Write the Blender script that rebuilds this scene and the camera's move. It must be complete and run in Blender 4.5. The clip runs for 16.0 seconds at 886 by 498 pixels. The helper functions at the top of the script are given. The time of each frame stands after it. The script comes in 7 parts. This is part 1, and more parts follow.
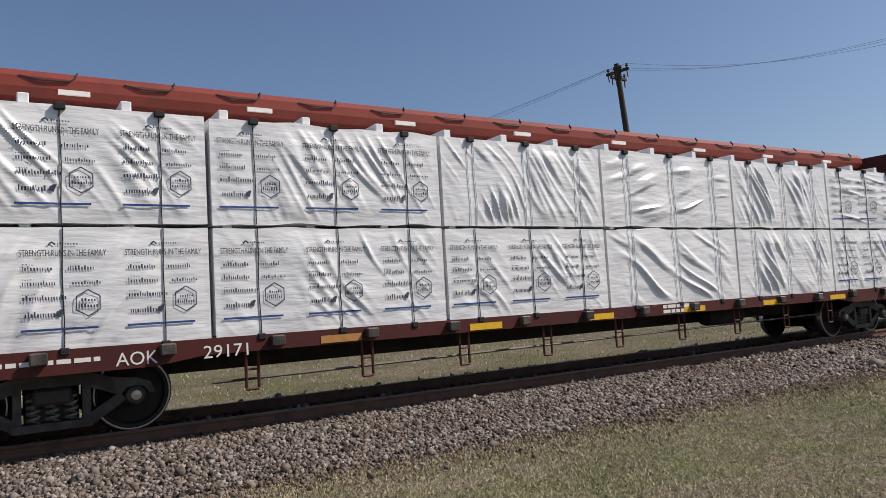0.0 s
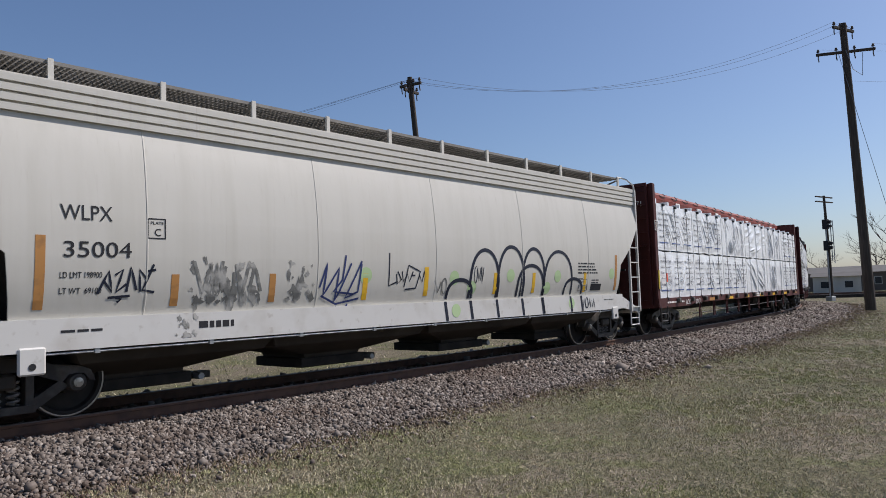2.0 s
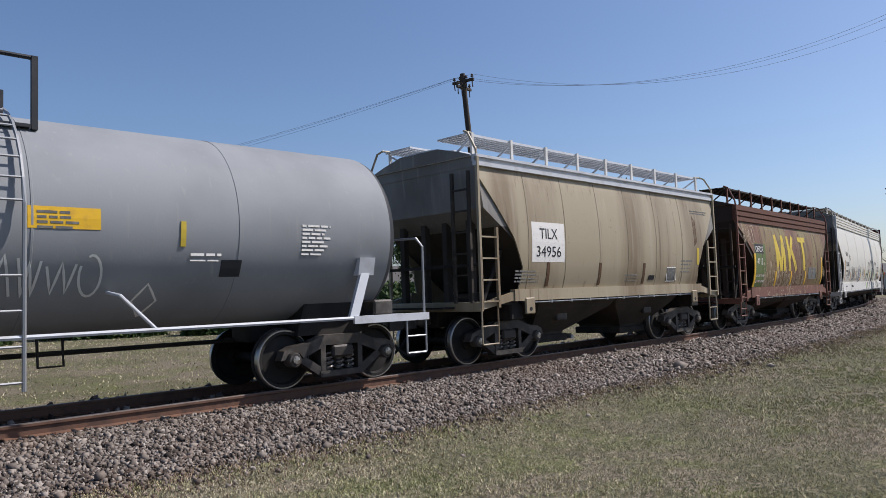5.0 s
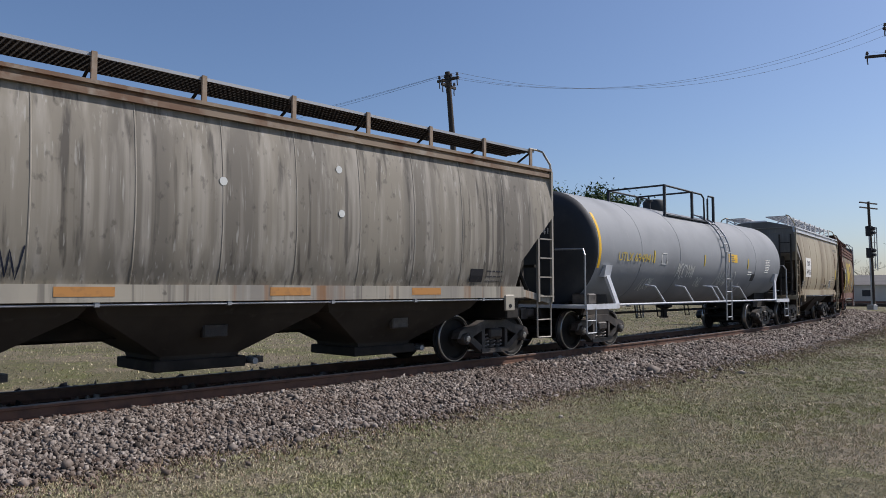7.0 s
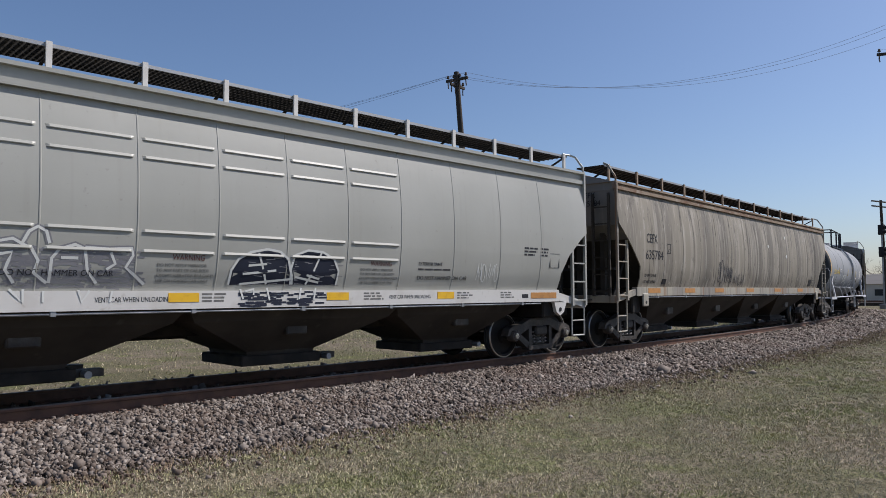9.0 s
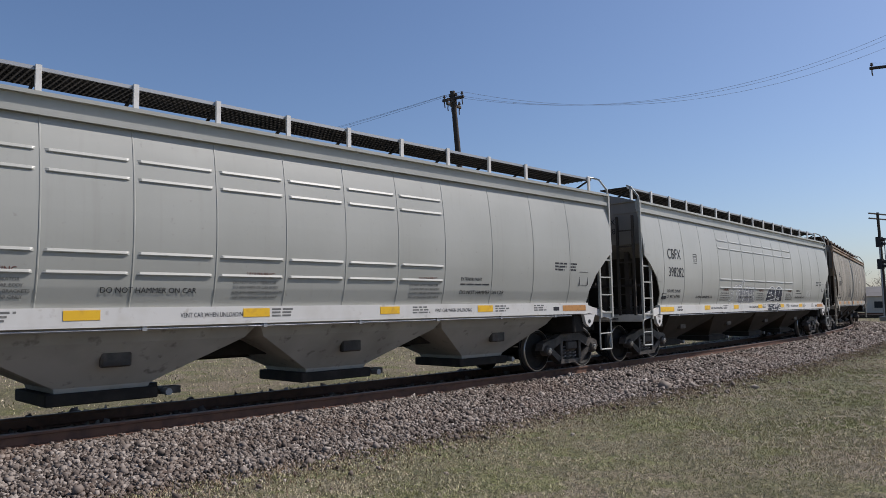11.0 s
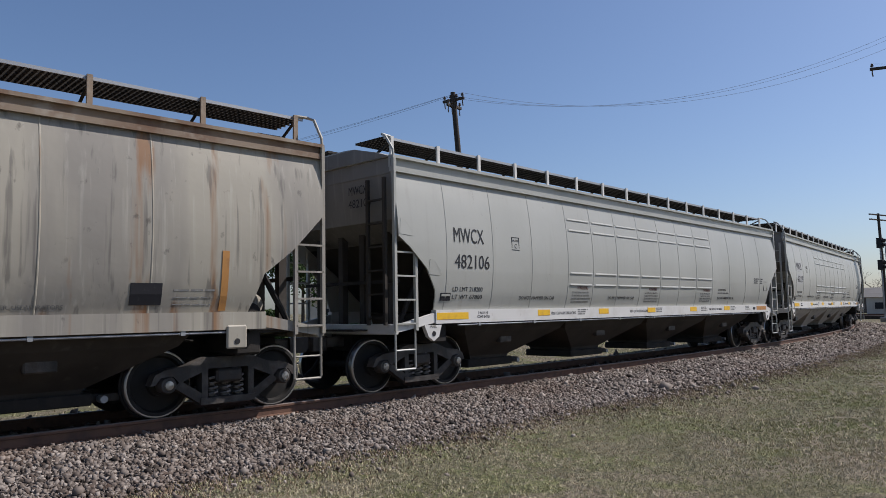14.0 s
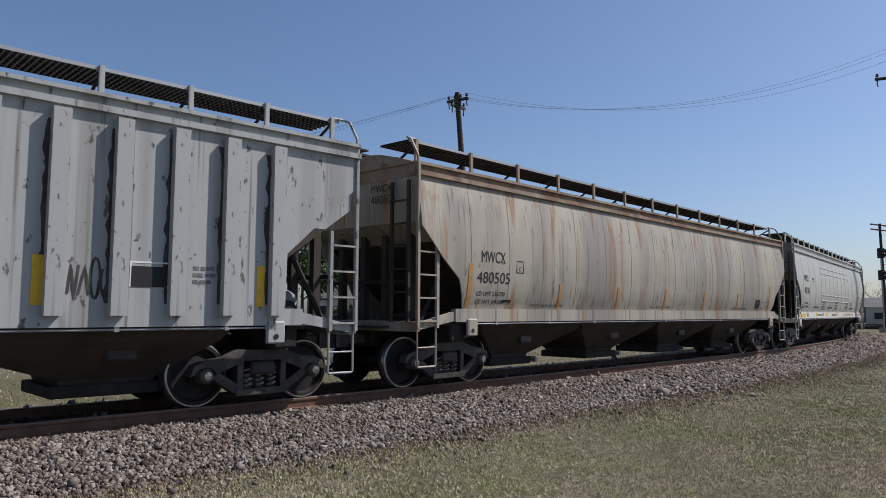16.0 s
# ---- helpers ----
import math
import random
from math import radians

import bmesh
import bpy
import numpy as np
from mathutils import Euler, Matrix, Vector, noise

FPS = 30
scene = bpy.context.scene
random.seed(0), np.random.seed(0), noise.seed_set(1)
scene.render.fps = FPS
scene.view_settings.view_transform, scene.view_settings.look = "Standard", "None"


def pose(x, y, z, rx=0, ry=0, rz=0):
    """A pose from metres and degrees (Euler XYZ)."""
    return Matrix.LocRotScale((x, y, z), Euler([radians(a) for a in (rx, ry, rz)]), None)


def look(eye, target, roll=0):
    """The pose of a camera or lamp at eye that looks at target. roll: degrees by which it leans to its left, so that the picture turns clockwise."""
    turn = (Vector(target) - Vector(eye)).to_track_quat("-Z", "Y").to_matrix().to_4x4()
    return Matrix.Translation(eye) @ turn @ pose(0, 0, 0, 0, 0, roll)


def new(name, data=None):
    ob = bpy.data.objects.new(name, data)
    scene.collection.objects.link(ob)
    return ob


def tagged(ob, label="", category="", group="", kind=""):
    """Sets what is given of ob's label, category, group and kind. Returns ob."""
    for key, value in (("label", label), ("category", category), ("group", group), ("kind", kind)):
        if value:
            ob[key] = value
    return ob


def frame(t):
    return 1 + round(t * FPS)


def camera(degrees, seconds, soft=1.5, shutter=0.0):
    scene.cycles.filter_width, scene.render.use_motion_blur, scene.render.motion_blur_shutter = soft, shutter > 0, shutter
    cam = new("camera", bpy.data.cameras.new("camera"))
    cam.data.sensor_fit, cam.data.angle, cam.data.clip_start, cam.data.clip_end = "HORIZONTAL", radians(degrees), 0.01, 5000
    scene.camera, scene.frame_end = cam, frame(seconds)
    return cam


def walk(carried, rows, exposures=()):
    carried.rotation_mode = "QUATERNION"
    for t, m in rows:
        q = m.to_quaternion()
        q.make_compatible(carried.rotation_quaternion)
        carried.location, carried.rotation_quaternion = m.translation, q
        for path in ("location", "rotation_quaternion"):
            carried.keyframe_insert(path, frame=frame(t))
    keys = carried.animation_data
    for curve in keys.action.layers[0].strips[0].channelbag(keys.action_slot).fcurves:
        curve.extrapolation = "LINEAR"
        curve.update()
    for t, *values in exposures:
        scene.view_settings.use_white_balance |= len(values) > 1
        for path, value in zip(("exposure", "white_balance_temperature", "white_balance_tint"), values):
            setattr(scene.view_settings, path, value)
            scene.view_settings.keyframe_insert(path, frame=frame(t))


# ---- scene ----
cam = camera(62.97, 16.0, soft=0.6)
EYE = Vector((0.0, 0.0, 1.375))


def aim(yaw, pitch, roll):
    y, p = radians(yaw), radians(pitch)
    way = Vector((-math.sin(y) * math.cos(p), math.cos(y) * math.cos(p), math.sin(p)))
    return look(EYE, EYE + way, roll)


CAMERA_ROWS = [
    (0.0, 13.44, 4.08, -3.35), (0.5, 3.47, 4.21, -3.49), (1.0, -2.75, 3.90, -2.57), (1.5, -3.30, 3.84, -1.95),
    (2.0, -3.30, 3.69, -1.97), (2.5, -3.04, 3.71, -2.03), (3.0, -2.01, 3.70, -2.04), (3.5, -0.92, 3.71, -2.14),
    (4.0, 0.35, 3.79, -2.36), (4.2, 0.62, 3.76, -2.42), (6.3, 0.41, 3.24, -0.68), (6.5, -0.21, 3.20, -0.51),
    (7.0, -0.70, 3.36, -0.11), (7.5, -0.70, 3.31, -0.06), (8.0, -0.08, 3.29, 0.03), (8.5, -0.15, 3.28, -0.05),
    (9.0, 0.03, 3.37, -0.22), (9.2, -0.15, 3.42, -0.40), (11.5, -0.05, 4.99, -1.10), (12.0, -0.05, 4.93, -0.97),
    (12.5, 0.00, 4.94, -1.01), (13.0, 0.06, 4.94, -1.19), (13.5, -0.04, 4.94, -1.14), (14.0, -0.06, 4.92, -1.08),
    (14.5, 0.04, 4.89, -0.87), (15.0, 0.0, 4.97, -0.27), (15.5, -0.05, 4.94, -0.03), (16.0, -0.01, 4.91, 0.29)]
walk(cam, [(t, aim(y, p, r)) for t, y, p, r in CAMERA_ROWS], exposures=[(0.0, -0.04, 6850, 15), (1.5, 0.0, 6350, 15), (2.6, 0.0, 6300, 15), (3.5, 0.24, 6300, 15), (4.1, 0.26, 6300, 15), (6.5, 0.04, 6300, 15), (16.0, 0.04, 6300, 15)])

# ---- light ----
SUN_AZ, SUN_EL = 74.0, 47.0   # clockwise from +y
world = bpy.data.worlds.new("sky")
scene.world = world
world.use_nodes = True
wn, wl = world.node_tree.nodes, world.node_tree.links
sky = wn.new("ShaderNodeTexSky")
sky.sky_type = 'NISHITA'
sky.sun_disc = False
sky.sun_elevation, sky.sun_rotation = radians(SUN_EL), radians(SUN_AZ)
sky.air_density, sky.dust_density, sky.ozone_density = 1.0, 1.2, 5.0
wl.new(sky.outputs[0], wn["Background"].inputs[0])
wn["Background"].inputs[1].default_value = 0.102
sun = new("sun", bpy.data.lights.new("sun", "SUN"))
sun.data.energy, sun.data.angle, sun.data.color = 5.0, radians(0.53), (1.0, 0.95, 0.87)
sun.matrix_world = look((0, 0, 60), Vector((0, 0, 60)) - Vector((math.sin(radians(SUN_AZ)) * math.cos(radians(SUN_EL)), math.cos(radians(SUN_AZ)) * math.cos(radians(SUN_EL)), math.sin(radians(SUN_EL)))))


# ---- materials ----
def ramp_mix(nt, fac, a, b):
    m = nt.nodes.new("ShaderNodeMix")
    m.data_type = 'RGBA'
    if hasattr(fac, "links"):
        nt.links.new(fac, m.inputs[0])
    else:
        m.inputs[0].default_value = fac
    for sock, v in ((m.inputs[6], a), (m.inputs[7], b)):
        if hasattr(v, "links"):
            nt.links.new(v, sock)
        else:
            sock.default_value = (*v, 1)
    return m.outputs[2]


def noise_mask(nt, scale, lo, hi, stretch=(1, 1, 1), detail=4.0, amount=1.0, shift=0.0):
    co = nt.nodes.new("ShaderNodeTexCoord")
    mp = nt.nodes.new("ShaderNodeMapping")
    mp.inputs["Scale"].default_value = stretch
    mp.inputs["Location"].default_value = (shift, shift * 0.7, shift * 1.3)
    no = nt.nodes.new("ShaderNodeTexNoise")
    no.inputs["Scale"].default_value, no.inputs["Detail"].default_value = scale, detail
    nt.links.new(co.outputs["Object"], mp.inputs[0])
    nt.links.new(mp.outputs[0], no.inputs[0])
    mr = nt.nodes.new("ShaderNodeMapRange")
    mr.inputs[1].default_value, mr.inputs[2].default_value = lo, hi
    mr.inputs[4].default_value = amount
    nt.links.new(no.outputs[0], mr.inputs[0])
    return mr.outputs[0]


def material(name, base, rough=0.6, metal=0.0, layers=(), bump=0.0, bump_scale=40.0, random_value=0.0, spec=0.25):
    """layers: (colour, scale, low, high, stretch, amount)."""
    mat = bpy.data.materials.new(name)
    mat.use_nodes = True
    nt = mat.node_tree
    bsdf = nt.nodes["Principled BSDF"]
    col = base
    for i, (c, sc, lo, hi, st, am) in enumerate(layers):
        col = ramp_mix(nt, noise_mask(nt, sc, lo, hi, st, 5.0, am, 3.1 * i + len(name)), col, c)
    if random_value:
        oi = nt.nodes.new("ShaderNodeObjectInfo")
        mr = nt.nodes.new("ShaderNodeMapRange")
        mr.inputs[3].default_value, mr.inputs[4].default_value = 1 - random_value, 1 + random_value
        nt.links.new(oi.outputs["Random"], mr.inputs[0])
        hs = nt.nodes.new("ShaderNodeHueSaturation")
        nt.links.new(mr.outputs[0], hs.inputs["Value"])
        if hasattr(col, "links"):
            nt.links.new(col, hs.inputs["Color"])
        else:
            hs.inputs["Color"].default_value = (*col, 1)
        col = hs.outputs[0]
    if hasattr(col, "links"):
        nt.links.new(col, bsdf.inputs["Base Color"])
    else:
        bsdf.inputs["Base Color"].default_value = (*col, 1)
    bsdf.inputs["Roughness"].default_value, bsdf.inputs["Metallic"].default_value = rough, metal
    bsdf.inputs["Specular IOR Level"].default_value = spec
    if bump:
        bp = nt.nodes.new("ShaderNodeBump")
        bp.inputs["Strength"].default_value, bp.inputs["Distance"].default_value = bump, 0.02
        nt.links.new(noise_mask(nt, bump_scale, 0.3, 0.7), bp.inputs["Height"])
        nt.links.new(bp.outputs[0], bsdf.inputs["Normal"])
    return mat


STREAK = (4.2, 4.2, 0.085)


def island_material(name, colours, rough=0.95, patch=None):
    """Colour by piece of the joined mesh, with patches at a larger size."""
    mat = bpy.data.materials.new(name)
    mat.use_nodes = True
    nt = mat.node_tree
    bsdf = nt.nodes["Principled BSDF"]
    ge = nt.nodes.new("ShaderNodeNewGeometry")
    cr = nt.nodes.new("ShaderNodeValToRGB")
    cr.color_ramp.elements[0].color = (*colours[0], 1)
    cr.color_ramp.elements[1].color = (*colours[-1], 1)
    for i, c in enumerate(colours[1:-1]):
        cr.color_ramp.elements.new((i + 1) / (len(colours) - 1)).color = (*c, 1)
    nt.links.new(ge.outputs["Random Per Island"], cr.inputs[0])
    col = cr.outputs[0]
    if patch:
        for c, sc, lo, hi, am in patch:
            col = ramp_mix(nt, noise_mask(nt, sc, lo, hi, (1, 1, 1), 5.0, am, sc * 7), col, c)
    nt.links.new(col, bsdf.inputs["Base Color"])
    bsdf.inputs["Roughness"].default_value = rough
    bsdf.inputs["Specular IOR Level"].default_value = 0.2
    return mat


DUST = (0.30, 0.27, 0.22)
GREY_GRIME = (0.16, 0.15, 0.135)
M = {}
M["white_paint"] = material("white_paint", (0.56, 0.54, 0.485), 0.48, layers=[((0.49, 0.47, 0.41), 1.2, 0.45, 0.75, STREAK, 0.6), ((0.40, 0.36, 0.30), 5.0, 0.62, 0.8, STREAK, 0.35)], bump=0.12, bump_scale=1.4, spec=0.4)
M["white_sill"] = material("white_sill", (0.58, 0.57, 0.54), 0.5, layers=[((0.42, 0.39, 0.34), 2.5, 0.5, 0.8, (1, 1, 1), 0.6), ((0.25, 0.20, 0.15), 8.0, 0.62, 0.75, (1, 1, 1), 0.4)])
M["light_grey_paint"] = material("light_grey_paint", (0.37, 0.37, 0.335), 0.42, layers=[((0.31, 0.31, 0.275), 0.7, 0.4, 0.7, (1, 1, 0.5), 0.6), ((0.27, 0.26, 0.22), 1.6, 0.58, 0.78, STREAK, 0.35), ((0.20, 0.19, 0.16), 11.0, 0.68, 0.76, (1, 1, 1), 0.35)], bump=0.14, bump_scale=1.1, spec=0.45)
M["dirty_grey_paint"] = material("dirty_grey_paint", (0.25, 0.225, 0.18), 0.62, layers=[((0.13, 0.118, 0.10), 0.5, 0.44, 0.60, (2.2, 2.2, 0.14), 0.75), ((0.38, 0.35, 0.30), 1.4, 0.50, 0.64, STREAK, 0.6), ((0.06, 0.053, 0.046), 1.6, 0.56, 0.66, STREAK, 0.75), ((0.48, 0.47, 0.43), 6.0, 0.62, 0.71, (4, 4, 0.25), 0.45), ((0.04, 0.036, 0.032), 9.0, 0.62, 0.71, (1, 1, 0.6), 0.45)], bump=0.12, bump_scale=1.8)
M["beige_paint"] = material("beige_paint", (0.35, 0.322, 0.262), 0.55, layers=[((0.21, 0.195, 0.175), 0.45, 0.46, 0.60, (2.2, 2.2, 0.25), 0.75), ((0.24, 0.12, 0.05), 1.0, 0.57, 0.68, STREAK, 0.85), ((0.10, 0.09, 0.08), 2.6, 0.58, 0.68, STREAK, 0.6), ((0.44, 0.42, 0.36), 4.0, 0.58, 0.75, STREAK, 0.5), ((0.06, 0.05, 0.045), 7.0, 0.66, 0.74, (1, 1, 0.7), 0.6)], bump=0.28, bump_scale=1.3, spec=0.3)
M["tan_paint"] = material("tan_paint", (0.34, 0.288, 0.198), 0.5, layers=[((0.17, 0.12, 0.07), 0.35, 0.47, 0.64, (2.4, 2.4, 0.2), 0.75), ((0.12, 0.075, 0.045), 2.0, 0.60, 0.70, STREAK, 0.6), ((0.42, 0.375, 0.28), 1.6, 0.55, 0.8, STREAK, 0.45), ((0.10, 0.07, 0.05), 12.0, 0.66, 0.75, (1, 1, 1), 0.4)], bump=0.12, bump_scale=1.4, spec=0.3)
M["rusty_paint"] = material("rusty_paint", (0.165, 0.08, 0.045), 0.6, layers=[((0.21, 0.18, 0.075), 0.33, 0.44, 0.56, (1.3, 1.3, 0.35), 0.85), ((0.09, 0.04, 0.027), 1.6, 0.52, 0.62, STREAK, 0.75), ((0.30, 0.24, 0.12), 3.0, 0.60, 0.70, STREAK, 0.6), ((0.05, 0.028, 0.02), 9.0, 0.62, 0.70, (1, 1, 0.4), 0.7)], bump=0.1, bump_scale=4, spec=0.35)
M["rusty_roof"] = material("rusty_roof", (0.12, 0.052, 0.034), 0.75, layers=[((0.09, 0.04, 0.03), 2.0, 0.45, 0.7, STREAK, 0.8)], bump=0.08)
M["rusty_sill"] = material("rusty_sill", (0.16, 0.075, 0.055), 0.65, layers=[((0.36, 0.27, 0.17), 2.2, 0.56, 0.68, (2.5, 1, 0.6), 0.7), ((0.08, 0.042, 0.033), 1.3, 0.5, 0.75, STREAK, 0.7)])
M["ribbed_grey_paint"] = material("ribbed_grey_paint", (0.36, 0.37, 0.36), 0.55, layers=[((0.24, 0.235, 0.215), 0.6, 0.45, 0.62, STREAK, 0.75), ((0.09, 0.082, 0.075), 2.2, 0.58, 0.68, STREAK, 0.7), ((0.05, 0.045, 0.04), 9.0, 0.63, 0.69, (1, 1, 0.5), 0.8)], bump=0.12, bump_scale=2)
M["tank_paint"] = material("tank_paint", (0.25, 0.262, 0.275), 0.75, layers=[((0.18, 0.19, 0.20), 0.8, 0.42, 0.7, (1, 1, 1), 0.7), ((0.36, 0.36, 0.34), 3.0, 0.62, 0.8, STREAK, 0.4)], bump=0.03)
M["tank_end_paint"] = material("tank_end_paint", (0.03, 0.033, 0.038), 0.6, layers=[((0.06, 0.06, 0.06), 3.0, 0.5, 0.8, (1, 1, 1), 0.6)])
M["silver_paint"] = material("silver_paint", (0.52, 0.54, 0.57), 0.55, layers=[((0.3, 0.29, 0.27), 4.0, 0.5, 0.8, (1, 1, 1), 0.6)])
M["maroon_paint"] = material("maroon_paint", (0.075, 0.017, 0.015), 0.6, layers=[((0.04, 0.014, 0.012), 1.5, 0.45, 0.75, (1, 1, 0.5), 0.8), ((0.25, 0.15, 0.11), 7.0, 0.66, 0.8, (1, 1, 1), 0.4)], bump=0.05)
M["red_beam_paint"] = material("red_beam_paint", (0.21, 0.042, 0.03), 0.6, layers=[((0.11, 0.03, 0.022), 2.0, 0.5, 0.75, (1, 1, 1), 0.7)])
# streaked grey, darkened so that the shade of the car ends is in the colour
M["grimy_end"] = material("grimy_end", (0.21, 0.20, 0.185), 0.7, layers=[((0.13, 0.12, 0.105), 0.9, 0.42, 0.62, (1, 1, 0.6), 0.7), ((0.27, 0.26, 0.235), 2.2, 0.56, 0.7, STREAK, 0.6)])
M["rusty_edge"] = material("rusty_edge", (0.26, 0.20, 0.145), 0.7, layers=[((0.16, 0.085, 0.05), 1.6, 0.45, 0.62, (1, 1, 1), 0.8), ((0.38, 0.34, 0.28), 4.0, 0.55, 0.7, (1, 1, 1), 0.6)])
M["boxcar_paint"] = material("boxcar_paint", (0.20, 0.20, 0.19), 0.7, layers=[((0.1, 0.09, 0.08), 1.5, 0.45, 0.75, STREAK, 0.7)])
M["wrap"] = material("wrap", (0.74, 0.755, 0.76), 0.32, layers=[((0.62, 0.63, 0.65), 1.4, 0.45, 0.75, (1, 1, 1), 0.5)], spec=0.5)
def creased(mat, strength):
    nt = mat.node_tree
    bp = nt.nodes.new("ShaderNodeBump")
    bp.inputs["Strength"].default_value, bp.inputs["Distance"].default_value = strength, 0.05
    nt.links.new(noise_mask(nt, 3.0, 0.25, 0.75, (0.6, 0.6, 2.6), 3.0), bp.inputs["Height"])
    nt.links.new(bp.outputs[0], nt.nodes["Principled BSDF"].inputs["Normal"])


creased(M["wrap"], 0.22)
M["strap"] = material("strap", (0.62, 0.63, 0.65), 0.5)
M["underframe"] = material("underframe", (0.022, 0.020, 0.018), 0.8, layers=[((0.05, 0.042, 0.035), 3.0, 0.45, 0.75, (1, 1, 1), 0.8)], bump=0.1)
M["truck_steel"] = material("truck_steel", (0.032, 0.028, 0.025), 0.55, layers=[((0.13, 0.115, 0.10), 3.0, 0.46, 0.68, (1, 1, 1), 0.75), ((0.05, 0.032, 0.022), 9.0, 0.5, 0.7, (1, 1, 1), 0.6)], bump=0.15, spec=0.4)
M["wheel_steel"] = material("wheel_steel", (0.018, 0.017, 0.016), 0.7, layers=[((0.04, 0.035, 0.03), 3.0, 0.5, 0.75, (1, 1, 1), 0.8)])
M["worn_steel"] = material("worn_steel", (0.42, 0.40, 0.38), 0.32, 0.9)
M["spring_steel"] = material("spring_steel", (0.22, 0.20, 0.18), 0.5, 0.3)
M["black_rubber"] = material("black_rubber", (0.02, 0.02, 0.02), 0.7)
M["black_letter"] = material("black_letter", (0.022, 0.022, 0.026), 0.6, layers=[((0.12, 0.115, 0.11), 14.0, 0.6, 0.75, (1, 1, 1), 0.25)])
M["faded_letter"] = material("faded_letter", (0.13, 0.13, 0.125), 0.7, layers=[((0.3, 0.29, 0.26), 14.0, 0.5, 0.7, (1, 1, 1), 0.6)])
M["white_letter"] = material("white_letter", (0.72, 0.70, 0.66), 0.6, layers=[((0.4, 0.36, 0.32), 14.0, 0.58, 0.75, (1, 1, 1), 0.6)])
M["yellow_letter"] = material("yellow_letter", (0.54, 0.40, 0.05), 0.6, layers=[((0.30, 0.20, 0.08), 7.0, 0.56, 0.68, (1, 1, 0.5), 0.85)])
M["yellow_reflector"] = material("yellow_reflector", (0.72, 0.43, 0.03), 0.4, layers=[((0.45, 0.24, 0.05), 9.0, 0.5, 0.75, (1, 1, 1), 0.6)])
M["orange_reflector"] = material("orange_reflector", (0.45, 0.22, 0.07), 0.5, layers=[((0.22, 0.12, 0.06), 9.0, 0.5, 0.75, (1, 1, 1), 0.6)])
M["green_patch"] = material("green_patch", (0.10, 0.14, 0.045), 0.6, layers=[((0.20, 0.16, 0.07), 3.0, 0.55, 0.75, STREAK, 0.6)])
M["blue_ink"] = material("blue_ink", (0.03, 0.07, 0.24), 0.5)
M["grey_ink"] = material("grey_ink", (0.045, 0.055, 0.085), 0.5)
M["red_brown_letter"] = material("red_brown_letter", (0.13, 0.045, 0.035), 0.6)
M["number_panel"] = material("number_panel", (0.41, 0.41, 0.395), 0.5, layers=[((0.34, 0.335, 0.32), 3.0, 0.45, 0.7, (1, 1, 1), 0.5)])
M["dark_outline"] = material("dark_outline", (0.06, 0.035, 0.025), 0.6)
# also colours the painted shadow bands beside the ribs
M["soot"] = material("soot", (0.055, 0.05, 0.045), 0.8, layers=[((0.13, 0.125, 0.115), 6.0, 0.5, 0.7, (1, 1, 0.5), 0.6)])
M["red_flag"] = material("red_flag", (0.75, 0.09, 0.04), 0.5)
M["graffiti_dark"] = material("graffiti_dark", (0.018, 0.022, 0.038), 0.5)
M["graffiti_fill"] = material("graffiti_fill", (0.20, 0.20, 0.215), 0.55, layers=[((0.30, 0.30, 0.30), 2.0, 0.45, 0.7, (1, 1, 1), 0.6)])
M["graffiti_pale"] = material("graffiti_pale", (0.62, 0.63, 0.60), 0.55)
M["graffiti_cream"] = material("graffiti_cream", (0.38, 0.31, 0.21), 0.6, layers=[((0.2, 0.13, 0.08), 7.0, 0.42, 0.62, (1, 1, 0.5), 0.8)])
M["blue_marker"] = material("blue_marker", (0.035, 0.05, 0.15), 0.5)
M["faint_ink"] = material("faint_ink", (0.16, 0.16, 0.15), 0.6, layers=[((0.42, 0.41, 0.38), 5.0, 0.45, 0.6, (1, 1, 1), 0.9)])
M["rail_steel"] = material("rail_steel", (0.14, 0.075, 0.05), 0.7, layers=[((0.075, 0.045, 0.035), 6.0, 0.45, 0.7, (1, 1, 1), 0.8)])
M["rail_head"] = material("rail_head", (0.13, 0.105, 0.09), 0.5, 0.5, layers=[((0.09, 0.055, 0.04), 4.0, 0.45, 0.7, (1, 1, 1), 0.6)])
M["tie_wood"] = material("tie_wood", (0.07, 0.055, 0.042), 0.9, layers=[((0.13, 0.11, 0.09), 6.0, 0.45, 0.7, (1, 6, 6), 0.8)], bump=0.2, random_value=0.3)
M["bed"] = material("bed", (0.045, 0.038, 0.034), 0.95, layers=[((0.13, 0.115, 0.10), 22.0, 0.54, 0.64, (1, 1, 1), 0.8), ((0.016, 0.014, 0.013), 28.0, 0.5, 0.62, (1, 1, 1), 0.9)], bump=0.6, bump_scale=25)
M["stones"] = island_material("stones", [(0.018, 0.015, 0.013), (0.105, 0.085, 0.072), (0.21, 0.18, 0.157), (0.065, 0.045, 0.035), (0.33, 0.29, 0.255), (0.125, 0.105, 0.092)], 0.85, [((0.10, 0.058, 0.036), 0.5, 0.50, 0.72, 0.4)])
M["lawn"] = material("lawn", (0.14, 0.128, 0.075), 0.95, layers=[((0.22, 0.18, 0.135), 0.35, 0.44, 0.56, (1, 1, 1), 0.8), ((0.14, 0.148, 0.06), 1.3, 0.5, 0.62, (1, 1, 1), 0.8), ((0.28, 0.24, 0.18), 9.0, 0.55, 0.66, (1, 1, 1), 0.6), ((0.03, 0.03, 0.018), 34.0, 0.48, 0.58, (1, 1, 1), 0.85)], bump=0.8, bump_scale=30, spec=0.1)
